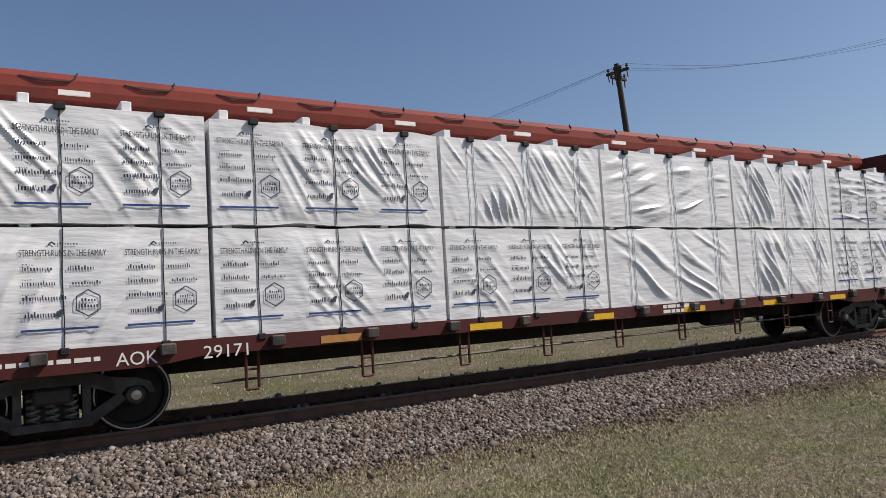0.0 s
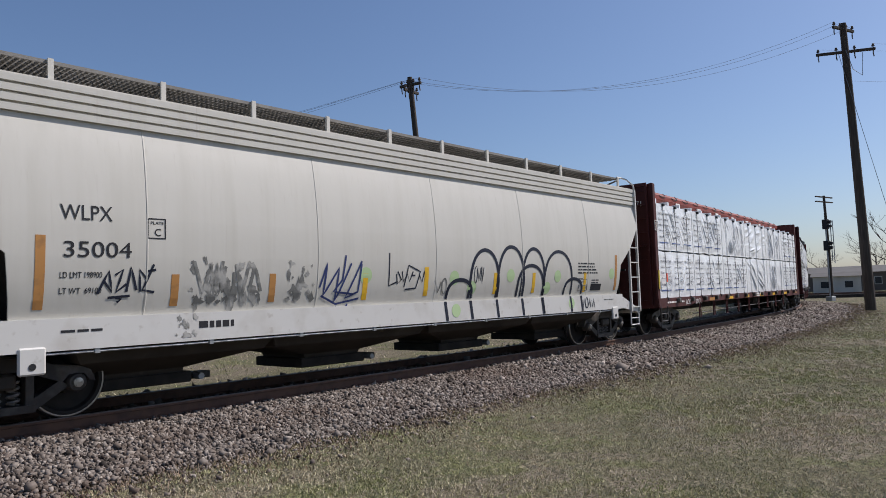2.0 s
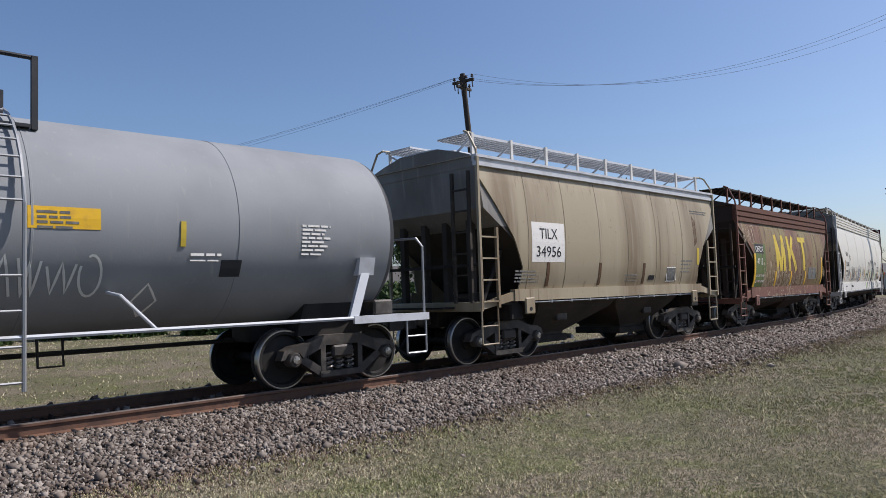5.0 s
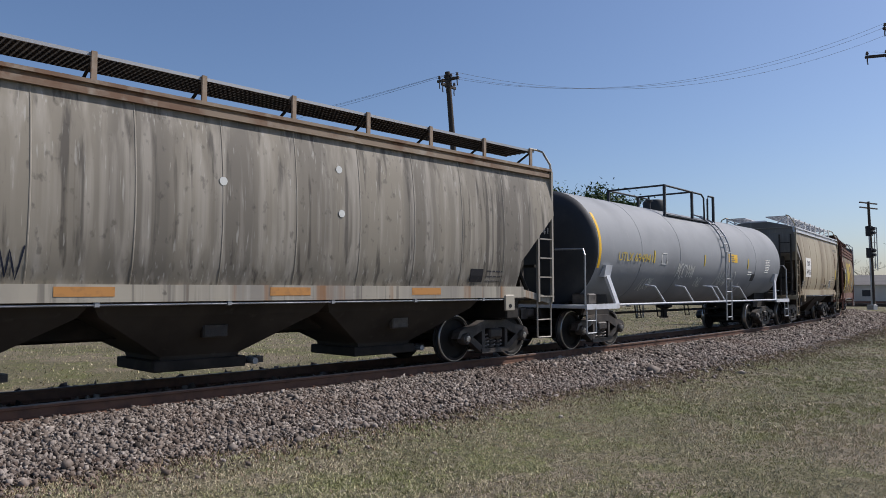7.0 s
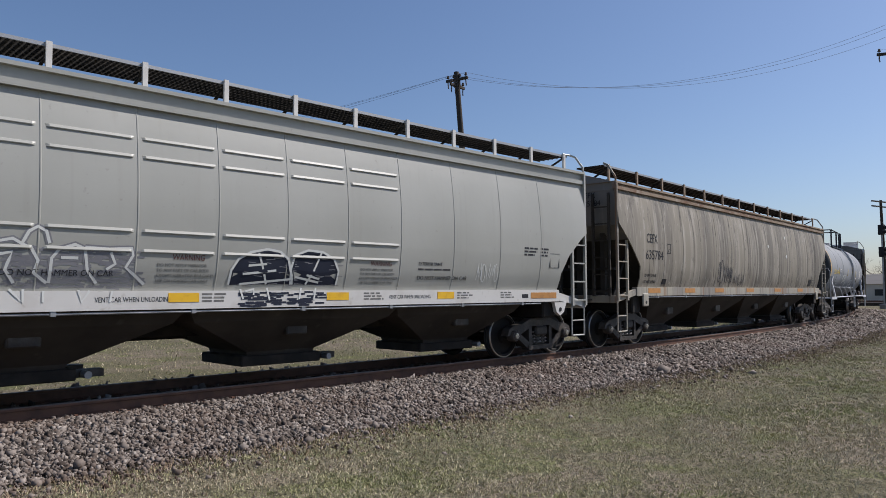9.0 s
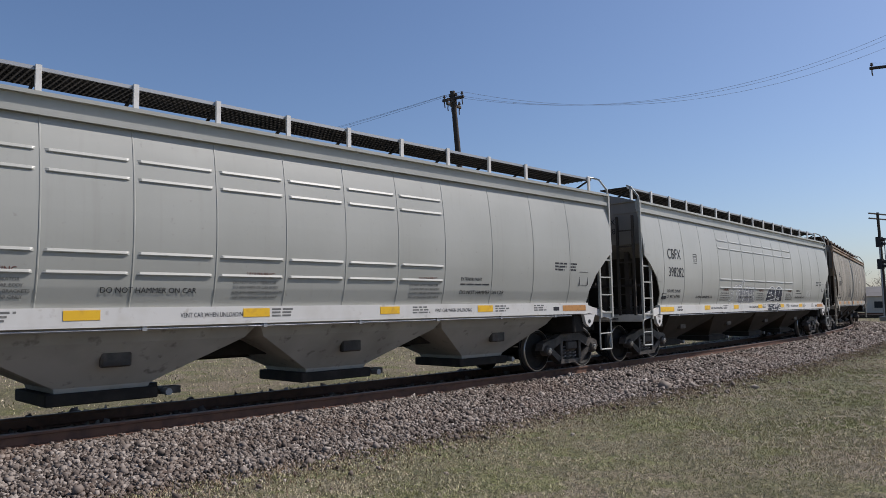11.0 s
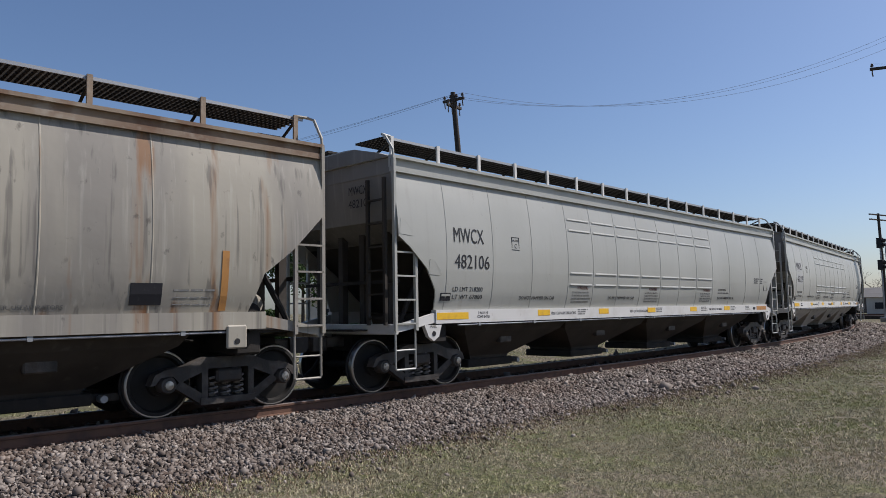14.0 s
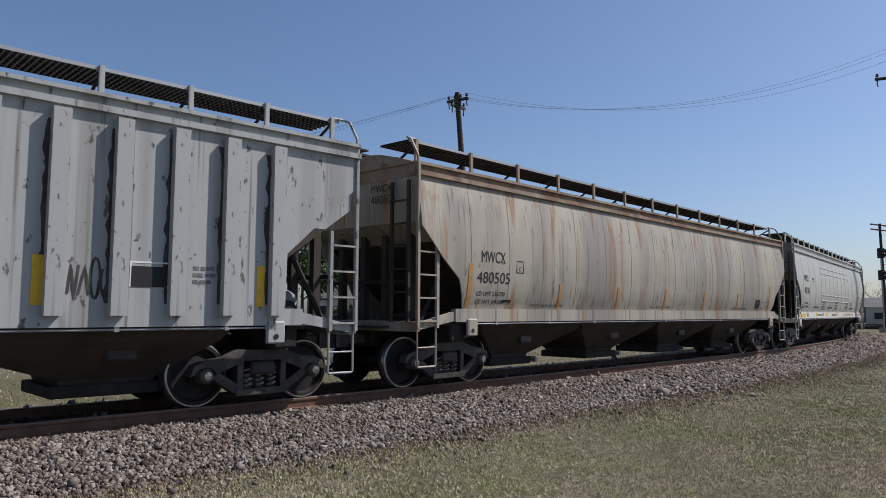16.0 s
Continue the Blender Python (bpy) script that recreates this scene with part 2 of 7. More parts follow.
M["blades"] = island_material("blades", [(0.10, 0.105, 0.048), (0.36, 0.37, 0.175), (0.55, 0.50, 0.31), (0.23, 0.215, 0.115), (0.76, 0.67, 0.50)], 0.8, [((0.58, 0.48, 0.37), 0.35, 0.43, 0.58, 0.55), ((0.34, 0.37, 0.14), 1.3, 0.52, 0.62, 0.4)])
M["dry_grass"] = island_material("dry_grass", [(0.17, 0.115, 0.08), (0.30, 0.22, 0.155), (0.20, 0.16, 0.09)], 0.9)
M["pole_wood"] = material("pole_wood", (0.055, 0.045, 0.038), 0.9, layers=[((0.10, 0.085, 0.07), 5.0, 0.45, 0.7, (3, 3, 0.2), 0.8)], bump=0.2)
M["wire"] = material("wire", (0.16, 0.17, 0.19), 0.6)
M["porcelain"] = material("porcelain", (0.10, 0.08, 0.07), 0.3)
M["signal_black"] = material("signal_black", (0.022, 0.022, 0.024), 0.6)
M["galvanised"] = material("galvanised", (0.33, 0.34, 0.35), 0.5, 0.6)
M["bark"] = material("bark", (0.10, 0.08, 0.065), 0.9, layers=[((0.05, 0.04, 0.03), 8.0, 0.45, 0.7, (2, 2, 0.3), 0.8)])
M["leaves"] = island_material("leaves", [(0.022, 0.045, 0.014), (0.045, 0.08, 0.022), (0.07, 0.10, 0.03)], 0.7)
M["warehouse_wall"] = material("warehouse_wall", (0.13, 0.105, 0.085), 0.8, layers=[((0.08, 0.06, 0.05), 0.4, 0.45, 0.7, (1, 1, 0.4), 0.7)])
M["warehouse_roof"] = material("warehouse_roof", (0.11, 0.105, 0.10), 0.8, layers=[((0.07, 0.065, 0.06), 0.5, 0.45, 0.7, (1, 1, 1), 0.6)])
M["pale_wall"] = material("pale_wall", (0.55, 0.52, 0.46), 0.8, layers=[((0.4, 0.37, 0.32), 0.7, 0.45, 0.7, (1, 1, 0.4), 0.6)])
M["window_glass"] = material("window_glass", (0.03, 0.035, 0.04), 0.1)


# ---- mesh tools ----
class Mesh:
    def __init__(self):
        self.v, self.f = [], []

    def add(self, verts, faces):
        n = len(self.v)
        self.v += [tuple(p) for p in verts]
        self.f += [tuple(i + n for i in f) for f in faces]
        return self

    def box(self, x0, x1, y0, y1, z0, z1):
        c = [(x, y, z) for z in (z0, z1) for y in (y0, y1) for x in (x0, x1)]
        return self.add(c, [(0, 2, 3, 1), (4, 5, 7, 6), (0, 1, 5, 4), (1, 3, 7, 5), (3, 2, 6, 7), (2, 0, 4, 6)])

    def soft_box(self, x0, x1, y0, y1, z0, z1, b=0.015):
        """A box with chamfered edges along all sides."""
        xs, ys, zs = (x0, x1), (y0, y1), (z0, z1)
        rings = []
        for z, i in ((z0, b), (z0 + b, 0), (z1 - b, 0), (z1, b)):
            rings.append([(x0 + i + b * (i == 0), y0 + i, z), (x1 - i - b * (i == 0), y0 + i, z), (x1 - i, y0 + i + b * (i == 0), z), (x1 - i, y1 - i - b * (i == 0), z),
                          (x1 - i - b * (i == 0), y1 - i, z), (x0 + i + b * (i == 0), y1 - i, z), (x0 + i, y1 - i - b * (i == 0), z), (x0 + i, y0 + i + b * (i == 0), z)])
        return self.loft(rings)

    def loft(self, rings, caps=True):
        n = len(rings[0])
        v = [p for r in rings for p in r]
        f = [(k * n + i, k * n + (i + 1) % n, (k + 1) * n + (i + 1) % n, (k + 1) * n + i) for k in range(len(rings) - 1) for i in range(n)]
        if caps:
            f += [tuple(reversed(range(n))), tuple(range((len(rings) - 1) * n, len(rings) * n))]
        return self.add(v, f)

    def rects(self, levels):
        """levels: (z, x0, x1, half_width)."""
        return self.loft([[(a, -w, z), (b, -w, z), (b, w, z), (a, w, z)] for z, a, b, w in levels])

    def prism(self, poly, y0, y1):
        """A polygon of (x, z) between two planes of y."""
        n = len(poly)
        return self.add([(x, y0, z) for x, z in poly] + [(x, y1, z) for x, z in poly],
                        [tuple(range(n)), tuple(reversed(range(n, 2 * n)))] + [((i + 1) % n, i, n + i, n + (i + 1) % n) for i in range(n)])

    def tube(self, pts, r, n=6, r2=None):
        pts = [Vector(p) for p in pts]
        rings = []
        for i, p in enumerate(pts):
            d = (pts[min(i + 1, len(pts) - 1)] - pts[max(i - 1, 0)]).normalized()
            a = d.orthogonal() if abs(d.z) > 0.99 else d.cross(Vector((0, 0, 1)))
            a.normalize()
            b = d.cross(a)
            rr = r if r2 is None else r + (r2 - r) * i / (len(pts) - 1)
            rings.append([p + (a * math.cos(2 * math.pi * k / n) + b * math.sin(2 * math.pi * k / n)) * rr for k in range(n)])
        return self.loft(rings)

    def turned(self, profile, axis="y", n=24, at=(0, 0, 0), caps=True):
        """profile: (radius, along the axis)."""
        rings = []
        for r, a in profile:
            ring = []
            for k in range(n):
                c, s = r * math.cos(2 * math.pi * k / n), r * math.sin(2 * math.pi * k / n)
                p = {"y": (c, a, s), "x": (a, c, s), "z": (c, s, a)}[axis]
                ring.append((p[0] + at[0], p[1] + at[1], p[2] + at[2]))
            rings.append(ring)
        return self.loft(rings, caps)

    def data(self, name, mat, smooth=False):
        me = bpy.data.meshes.new(name)
        me.from_pydata(self.v, [], self.f)
        bm = bmesh.new()
        bm.from_mesh(me)
        bmesh.ops.recalc_face_normals(bm, faces=bm.faces)
        bm.to_mesh(me)
        bm.free()
        me.materials.append(mat)
        if smooth:
            me.polygons.foreach_set("use_smooth", [True] * len(me.polygons))
            me.set_sharp_from_angle(angle=radians(38))
        return me


def part(name, mesh, mat=None, parent=None, label="", at=None, smooth=False):
    me = mesh.data(name, mat, smooth) if isinstance(mesh, Mesh) else mesh
    ob = new(name, me)
    if parent:
        ob.parent = parent
    if at is not None:
        ob.matrix_basis = at
    return tagged(ob, label)


def empty(name, label, category, group="", kind=""):
    ob = new(name)
    ob.empty_display_size = 0.3
    return tagged(ob, label, category, group, kind)


def big_mesh(name, verts, faces, mat):
    """A mesh from numpy arrays of verts (n, 3) and triangles (m, 3)."""
    me = bpy.data.meshes.new(name)
    me.vertices.add(len(verts))
    me.vertices.foreach_set("co", np.asarray(verts, np.float32).ravel())
    me.loops.add(faces.size)
    me.loops.foreach_set("vertex_index", faces.astype(np.int32).ravel())
    me.polygons.add(len(faces))
    me.polygons.foreach_set("loop_start", np.arange(0, faces.size, 3, dtype=np.int32))
    me.update(calc_edges=True)
    me.materials.append(mat)
    return me


LETTERS = {}


def letters(text, mat):
    """A flat mesh of the words, one unit high, upright in the xz plane, from its left foot."""
    key = (text, mat.name)
    if key not in LETTERS:
        cu = bpy.data.curves.new("words", "FONT")
        cu.body, cu.size, cu.extrude, cu.resolution_u = text, 1.38, 0.0008, 3
        ob = bpy.data.objects.new("words", cu)
        scene.collection.objects.link(ob)
        me = bpy.data.meshes.new_from_object(ob.evaluated_get(bpy.context.evaluated_depsgraph_get()))
        bpy.data.objects.remove(ob)
        me.transform(pose(0, 0, 0, 90))
        me.materials.clear()
        me.materials.append(mat)
        LETTERS[key] = (me, max(v.co.x for v in me.vertices))
    return LETTERS[key]


# ---- track line ----
TH0, K0, K1, DIST = radians(43.975), 0.0020807, 0.00011806, 10.66
SPEED, SLOW = 10.3197, -0.0047268
_g = np.arange(-260.0, 330.0, 0.25)
_k = np.where(_g < 68, np.clip(K0 + K1 * _g, 0.0, None), np.clip(0.0101 - (_g - 80) * 0.0002 * (_g > 80), 0.0, None))
_i0 = int(np.argmin(abs(_g)))
_th = np.concatenate([[0], np.cumsum((_k[1:] + _k[:-1]) / 2 * 0.25)])
_th += TH0 - _th[_i0]
_x = np.concatenate([[0], np.cumsum((np.cos(_th)[1:] + np.cos(_th)[:-1]) / 2 * 0.25)])
_y = np.concatenate([[0], np.cumsum((np.sin(_th)[1:] + np.sin(_th)[:-1]) / 2 * 0.25)])
_x += -math.sin(TH0) * DIST - _x[_i0]
_y += math.cos(TH0) * DIST - _y[_i0]


def rail_point(s, off=0.0, z=0.0):
    """off: metres to the right of the running direction, which is the side of the eye."""
    th = float(np.interp(s, _g, _th))
    return Vector((float(np.interp(s, _g, _x)) + off * math.sin(th), float(np.interp(s, _g, _y)) - off * math.cos(th), z))


def rail_points(s, off):
    th = np.interp(s, _g, _th)
    return np.interp(s, _g, _x) + off * np.sin(th), np.interp(s, _g, _y) - off * np.cos(th)


def rail_heading(s):
    return float(np.interp(s, _g, _th))


def advance(t):
    return SPEED * (t - 8) + SLOW * (t - 8) ** 2


# ---- ground and track ----
def sweep(profile, s0, s1, step):
    """A closed profile of (off, z) carried along the track."""
    m = Mesh()
    ss = np.arange(s0, s1 + step / 2, step)
    m.loft([[rail_point(s, o, z) for o, z in profile] for s in ss])
    return m


def make_ground():
    rs = np.concatenate([[0.0], np.geomspace(0.8, 3500, 90)])
    n = 160
    v, f = [(0, 0, -0.33)], []
    for r in rs[1:]:
        for k in range(n):
            a = 2 * math.pi * k / n
            x, y = r * math.cos(a), r * math.sin(a)
            v.append((x, y, -0.34 + 0.02 * noise.noise(Vector((x * 0.35, y * 0.35, 0))) * (r < 60)))
    f += [(0, 1 + k, 1 + (k + 1) % n) for k in range(n)]
    for i in range(len(rs) - 2):
        for k in range(n):
            a, b = 1 + i * n + k, 1 + i * n + (k + 1) % n
            f.append((a, a + n, b + n, b))
    m = Mesh()
    m.v, m.f = v, f
    ob = part("ground", m, M["lawn"], smooth=True)
    tagged(ob, "mown lawn, part green and part dry, running flat to the horizon", "lawn", kind="structure")


def make_track():
    track = empty("railway_track", "curving railway track with rusty rails on wooden ties in grey ballast", "railway track", kind="structure")
    bed = sweep([(-3.7, -0.45), (-2.1, -0.20), (-1.3, -0.185), (1.3, -0.185), (2.0, -0.20), (3.6, -0.37), (3.6, -0.55), (-3.7, -0.55)], -120, 250, 1.0)
    part("ballast_bed", bed, M["bed"], track, "bed of crushed grey stone")
    for side in (-1, 1):
        c = side * 0.7535
        web = [(c - 0.07, -0.178), (c + 0.07, -0.178), (c + 0.07, -0.165), (c + 0.012, -0.145), (c + 0.012, -0.05), (c + 0.034, -0.042), (c + 0.034, -0.012), (c - 0.034, -0.012), (c - 0.034, -0.042), (c - 0.012, -0.05), (c - 0.012, -0.145), (c - 0.07, -0.165)]
        rail = part("rail", sweep(web, -120, 250, 0.75), M["rail_steel"], track, "rusty steel rail")
        head = [(c - 0.035, -0.012), (c + 0.035, -0.012), (c + 0.030, 0.0), (c - 0.030, 0.0)]
        part("running_surface", sweep(head, -120, 250, 0.75), M["rail_head"], rail, "bright worn top of the rail")
    tie = Mesh().soft_box(-0.115, 0.115, -1.3, 1.3, -0.36, -0.172, 0.012).data("tie", M["tie_wood"])
    spike = Mesh()
    for side in (-1, 1):
        spike.box(-0.09, 0.09, side * 0.7535 - 0.17, side * 0.7535 + 0.17, -0.1715, -0.1665)
        for k in (-0.1, 0.1):
            spike.box(-0.02, 0.02, side * 0.7535 + k - 0.015, side * 0.7535 + k + 0.015, -0.17, -0.14)
    plate = spike.data("tie_plate", M["rail_steel"])
    rnd = random.Random(5)
    s = -16.0
    while s < 64:
        p = rail_point(s + rnd.uniform(-0.03, 0.03), rnd.uniform(-0.05, 0.05))
        t = part("tie", tie, None, track, at=pose(p.x, p.y, 0, 0, 0, math.degrees(rail_heading(s)) + rnd.uniform(-1.5, 1.5)))
        part("tie_plate", plate, None, t)
        s += 0.53
    # the stones of the ballast, one by one
    rng = np.random.default_rng(11)
    cube = np.array([(x, y, z) for z in (-1, 1) for y in (-1, 1) for x in (-1, 1)], float) / 1.5
    cubf = np.array([(0, 2, 3), (0, 3, 1), (4, 5, 7), (4, 7, 6), (0, 1, 5), (0, 5, 4), (1, 3, 7), (1, 7, 5), (3, 2, 6), (3, 6, 7), (2, 0, 4), (2, 4, 6)])
    octa = np.array([(1, 0, 0), (-1, 0, 0), (0, 1, 0), (0, -1, 0), (0, 0, 1), (0, 0, -1)], float)
    octf = np.array([(0, 2, 4), (2, 1, 4), (1, 3, 4), (3, 0, 4), (2, 0, 5), (1, 2, 5), (3, 1, 5), (0, 3, 5)])

    def scatter(name, s0, s1, o0, o1, count, base, faces, size, ragged):
        s, o = rng.uniform(s0, s1, count), rng.uniform(o0, o1, count)
        if ragged:
            o = np.where(o > 3.0, 3.0 + rng.exponential(0.28, count), o)
        keep = ~((abs(abs(o) - 0.7535) < 0.1))
        s, o = s[keep], o[keep]
        n = len(s)
        x, y = rail_points(s, o)
        z = np.interp(o, [-3.7, -2.1, -1.3, 1.3, 2.0, 3.6], [-0.45, -0.20, -0.185, -0.185, -0.20, -0.345])
        r = size * rng.lognormal(0, 0.32, n)
        p = base[None] * (r[:, None] * rng.uniform(0.5, 1.3, (n, 3)))[:, None, :] * rng.uniform(0.55, 1.25, (n, len(base), 1))
        q = rng.normal(size=(n, 4))
        q /= np.linalg.norm(q, axis=1)[:, None]
        w, a, b, c = q.T
        rot = np.stack([np.stack([1 - 2 * (b * b + c * c), 2 * (a * b - w * c), 2 * (a * c + w * b)], -1), np.stack([2 * (a * b + w * c), 1 - 2 * (a * a + c * c), 2 * (b * c - w * a)], -1), np.stack([2 * (a * c - w * b), 2 * (b * c + w * a), 1 - 2 * (a * a + b * b)], -1)], 1)
        p = np.einsum("nij,nkj->nki", rot, p)
        p += np.stack([x, y, z + r * rng.uniform(0.0, 0.55, n)], -1)[:, None, :]
        fs = faces[None] + (np.arange(n) * len(base))[:, None, None]
        me = big_mesh(name, p.reshape(-1, 3), fs.reshape(-1, 3), M["stones"])
        return part(name, me, None, track)

    tagged(scatter("ballast_stones", -14, 12, 0.85, 3.6, 104000, cube, cubf, 0.0215, True), "loose crushed stone", kind="stuff")
    tagged(scatter("ballast_stones", 12, 34, 0.85, 3.6, 52000, octa, octf, 0.034, True), "loose crushed stone", kind="stuff")
    tagged(scatter("ballast_stones", 34, 66, 0.85, 3.6, 26000, octa, octf, 0.048, True), "loose crushed stone", kind="stuff")
    tagged(scatter("ballast_stones", -14, 60, -3.4, 0.65, 16000, octa, octf, 0.042, False), "loose crushed stone", kind="stuff")


def make_grass():
    rng = np.random.default_rng(4)

    def blades(name, x, y, z, h, w, mat, label):
        n = len(x)
        a = rng.uniform(0, 2 * math.pi, n)
        lean = rng.uniform(0.2, 1.1, n) * h
        la = rng.uniform(0, 2 * math.pi, n)
        p = np.zeros((n, 3, 3))
        p[:, 0] = np.stack([x - np.cos(a) * w, y - np.sin(a) * w, z], -1)
        p[:, 1] = np.stack([x + np.cos(a) * w, y + np.sin(a) * w, z], -1)
        p[:, 2] = np.stack([x + np.cos(la) * lean, y + np.sin(la) * lean, z + h], -1)
        me = big_mesh(name, p.reshape(-1, 3), np.arange(3 * n).reshape(-1, 3), M[mat])
        tagged(part(name, me), label, "grass", kind="stuff")

    # lawn on the eye's side, denser near it
    n, each = 78000, 9
    d = rng.uniform(4.5 ** 0.45, 45 ** 0.45, n) ** (1 / 0.45)
    az = np.radians(rng.uniform(-40, 46, n))
    x, y = np.repeat(d * np.sin(az), each), np.repeat(d * np.cos(az), each)
    n, d = n * each, np.repeat(d, each)
    x, y = x + rng.normal(0, 0.016, n) * (1 + d / 14), y + rng.normal(0, 0.016, n) * (1 + d / 14)
    sx, sy = rail_points(np.arange(-20, 70, 0.5), 3.25)
    ths = np.interp(np.arange(-20, 70, 0.5), _g, _th)
    keep = np.zeros(n, bool)
    for c in range(0, n, 20000):
        dx, dy = x[c:c + 20000, None] - sx[None], y[c:c + 20000, None] - sy[None]
        j = np.argmin(dx * dx + dy * dy, axis=1)
        r = np.arange(len(j))
        out = dx[r, j] * np.sin(ths[j]) - dy[r, j] * np.cos(ths[j])
        keep[c:c + 20000] = out > rng.normal(0.05, 0.22, len(j))
    x, y, d = x[keep], y[keep], d[keep]
    n = len(x)
    blades("grass", x, y, np.full(n, -0.345), rng.uniform(0.010, 0.034, n) * (1 + d / 40), 0.0029 * (1 + d / 7), "blades", "short mown grass, green with dry straw patches")
    # dry fringe along the ballast's foot
    n = 60000
    s, o = rng.uniform(-14, 62, n), 3.2 + rng.gamma(1.5, 0.35, n)
    x, y = rail_points(s, o)
    blades("dry_grass", x, y, np.full(n, -0.345), rng.uniform(0.02, 0.07, n), 0.005 * (1 + np.hypot(x, y) / 12), "dry_grass", "dry straw-coloured grass along the ballast")
    # field beyond the track
    n = 110000
    d = rng.uniform(3.6, 60, n)
    s = rng.uniform(-30, 75, n)
    x, y = rail_points(s, -d)
    blades("grass", x, y, np.full(n, -0.345), rng.uniform(0.03, 0.07, n), 0.006 * (1 + np.hypot(x, y) / 14), "blades", "short green grass of the field behind the track")


make_ground()
make_track()
make_grass()


# ---- railway trucks and car fittings ----
WHEEL_R = 0.457


def wheelset_data():
    m = Mesh()
    for side in (-1, 1):
        y = side * 0.7175
        prof = [(0.085, 0.10), (0.15, 0.10), (0.16, 0.04), (0.36, 0.015), (0.385, 0.075), (0.445, 0.075), (0.457, 0.06), (0.457, -0.03), (0.462, -0.045), (0.485, -0.055), (0.485, -0.075), (0.40, -0.07), (0.37, -0.03), (0.16, -0.02), (0.12, -0.09), (0.085, -0.09)]
        m.turned([(r, y + side * a) for r, a in prof], "y", 36)
    m.turned([(0.08, -1.02), (0.08, 1.02)], "y", 12)
    return m.data("wheelset", M["wheel_steel"], True)


def tread_data():
    m = Mesh()
    for side in (-1, 1):
        y = side * 0.7175
        m.turned([(0.43, y + side * 0.0765), (0.4455, y + side * 0.0765), (0.4585, y + side * 0.061), (0.4585, y - side * 0.03), (0.43, y - side * 0.03)], "y", 36, caps=False)
    return m.data("tread", M["worn_steel"], True)


def side_frame_data():
    m = Mesh()
    top = [(-1.12, 0.46), (-1.06, 0.60), (-0.92, 0.66), (-0.62, 0.70), (-0.35, 0.80), (0.35, 0.80), (0.62, 0.70), (0.92, 0.66), (1.06, 0.60), (1.12, 0.46), (1.05, 0.47), (0.98, 0.56), (0.80, 0.56), (0.72, 0.47), (0.30, 0.64), (-0.30, 0.64), (-0.72, 0.47), (-0.80, 0.56), (-0.98, 0.56), (-1.05, 0.47)]
    m.prism(top, -0.09, 0.09)
    for q in (-1, 1):
        m.prism([(q * 0.70, 0.50), (q * 0.80, 0.42), (q * 0.42, 0.17), (q * 0.32, 0.26)], -0.08, 0.08)
        m.prism([(q * 0.31, 0.66), (q * 0.40, 0.66), (q * 0.40, 0.2), (q * 0.31, 0.2)], -0.085, 0.085)
    m.box(-0.42, 0.42, -0.1, 0.1, 0.15, 0.24)
    return m.data("side_frame", M["truck_steel"])


def spring_data():
    m = Mesh()
    for x in (-0.2, 0.0, 0.2):
        pts = [(x + 0.065 * math.cos(a * 0.9), 0.06 * math.sin(a * 0.9), 0.24 + 0.0105 * a) for a in range(0, 29)]
        m.tube(pts, 0.017, 5)
    return m.data("spring_nest", M["spring_steel"], True)


def bearing_data():
    m = Mesh()
    m.turned([(0.03, -0.16), (0.10, -0.155), (0.115, -0.13), (0.115, 0.02), (0.03, 0.02)], "y", 16)
    return m.data("bearing_cap", M["truck_steel"], True)


def bolt_cap_data():
    m = Mesh()
    m.turned([(0.02, -0.185), (0.06, -0.18), (0.065, -0.155), (0.02, -0.155)], "y", 10)
    for k in range(3):
        a = 2 * math.pi * k / 3
        m.turned([(0.012, -0.195), (0.014, -0.18)], "y", 6, (0.04 * math.cos(a), 0, 0.04 * math.sin(a)))
    return m.data("axle_cap", M["worn_steel"], True)


def bolster_data():
    m = Mesh()
    m.soft_box(-0.2, 0.2, -1.12, 1.12, 0.44, 0.63, 0.03)
    m.soft_box(-0.3, 0.3, -0.4, 0.4, 0.5, 0.76, 0.03)
    m.soft_box(-0.29, 0.29, -0.86, 0.86, 0.19, 0.60, 0.03)
    return m.data("bolster", M["truck_steel"])


def brake_beam_data():
    m = Mesh()
    for q in (-1, 1):
        m.box(q * 0.36 - 0.04, q * 0.36 + 0.04, -0.75, 0.75, 0.30, 0.38)
        for s in (-1, 1):
            m.prism([(q * 0.40, 0.3), (q * 0.46, 0.3), (q * 0.49, 0.55), (q * 0.43, 0.55)], s * 0.72 - 0.05, s * 0.72 + 0.05)
    return m.data("brake_beam", M["underframe"])


WHEELSET, TREAD, SIDE_FRAME, SPRINGS, BEARING, AXLE_CAP, BOLSTER, BRAKES = wheelset_data(), tread_data(), side_frame_data(), spring_data(), bearing_data(), bolt_cap_data(), bolster_data(), brake_beam_data()
SPUN, TURNED, CARS = [], [], []   # wheelsets, trucks, cars to key


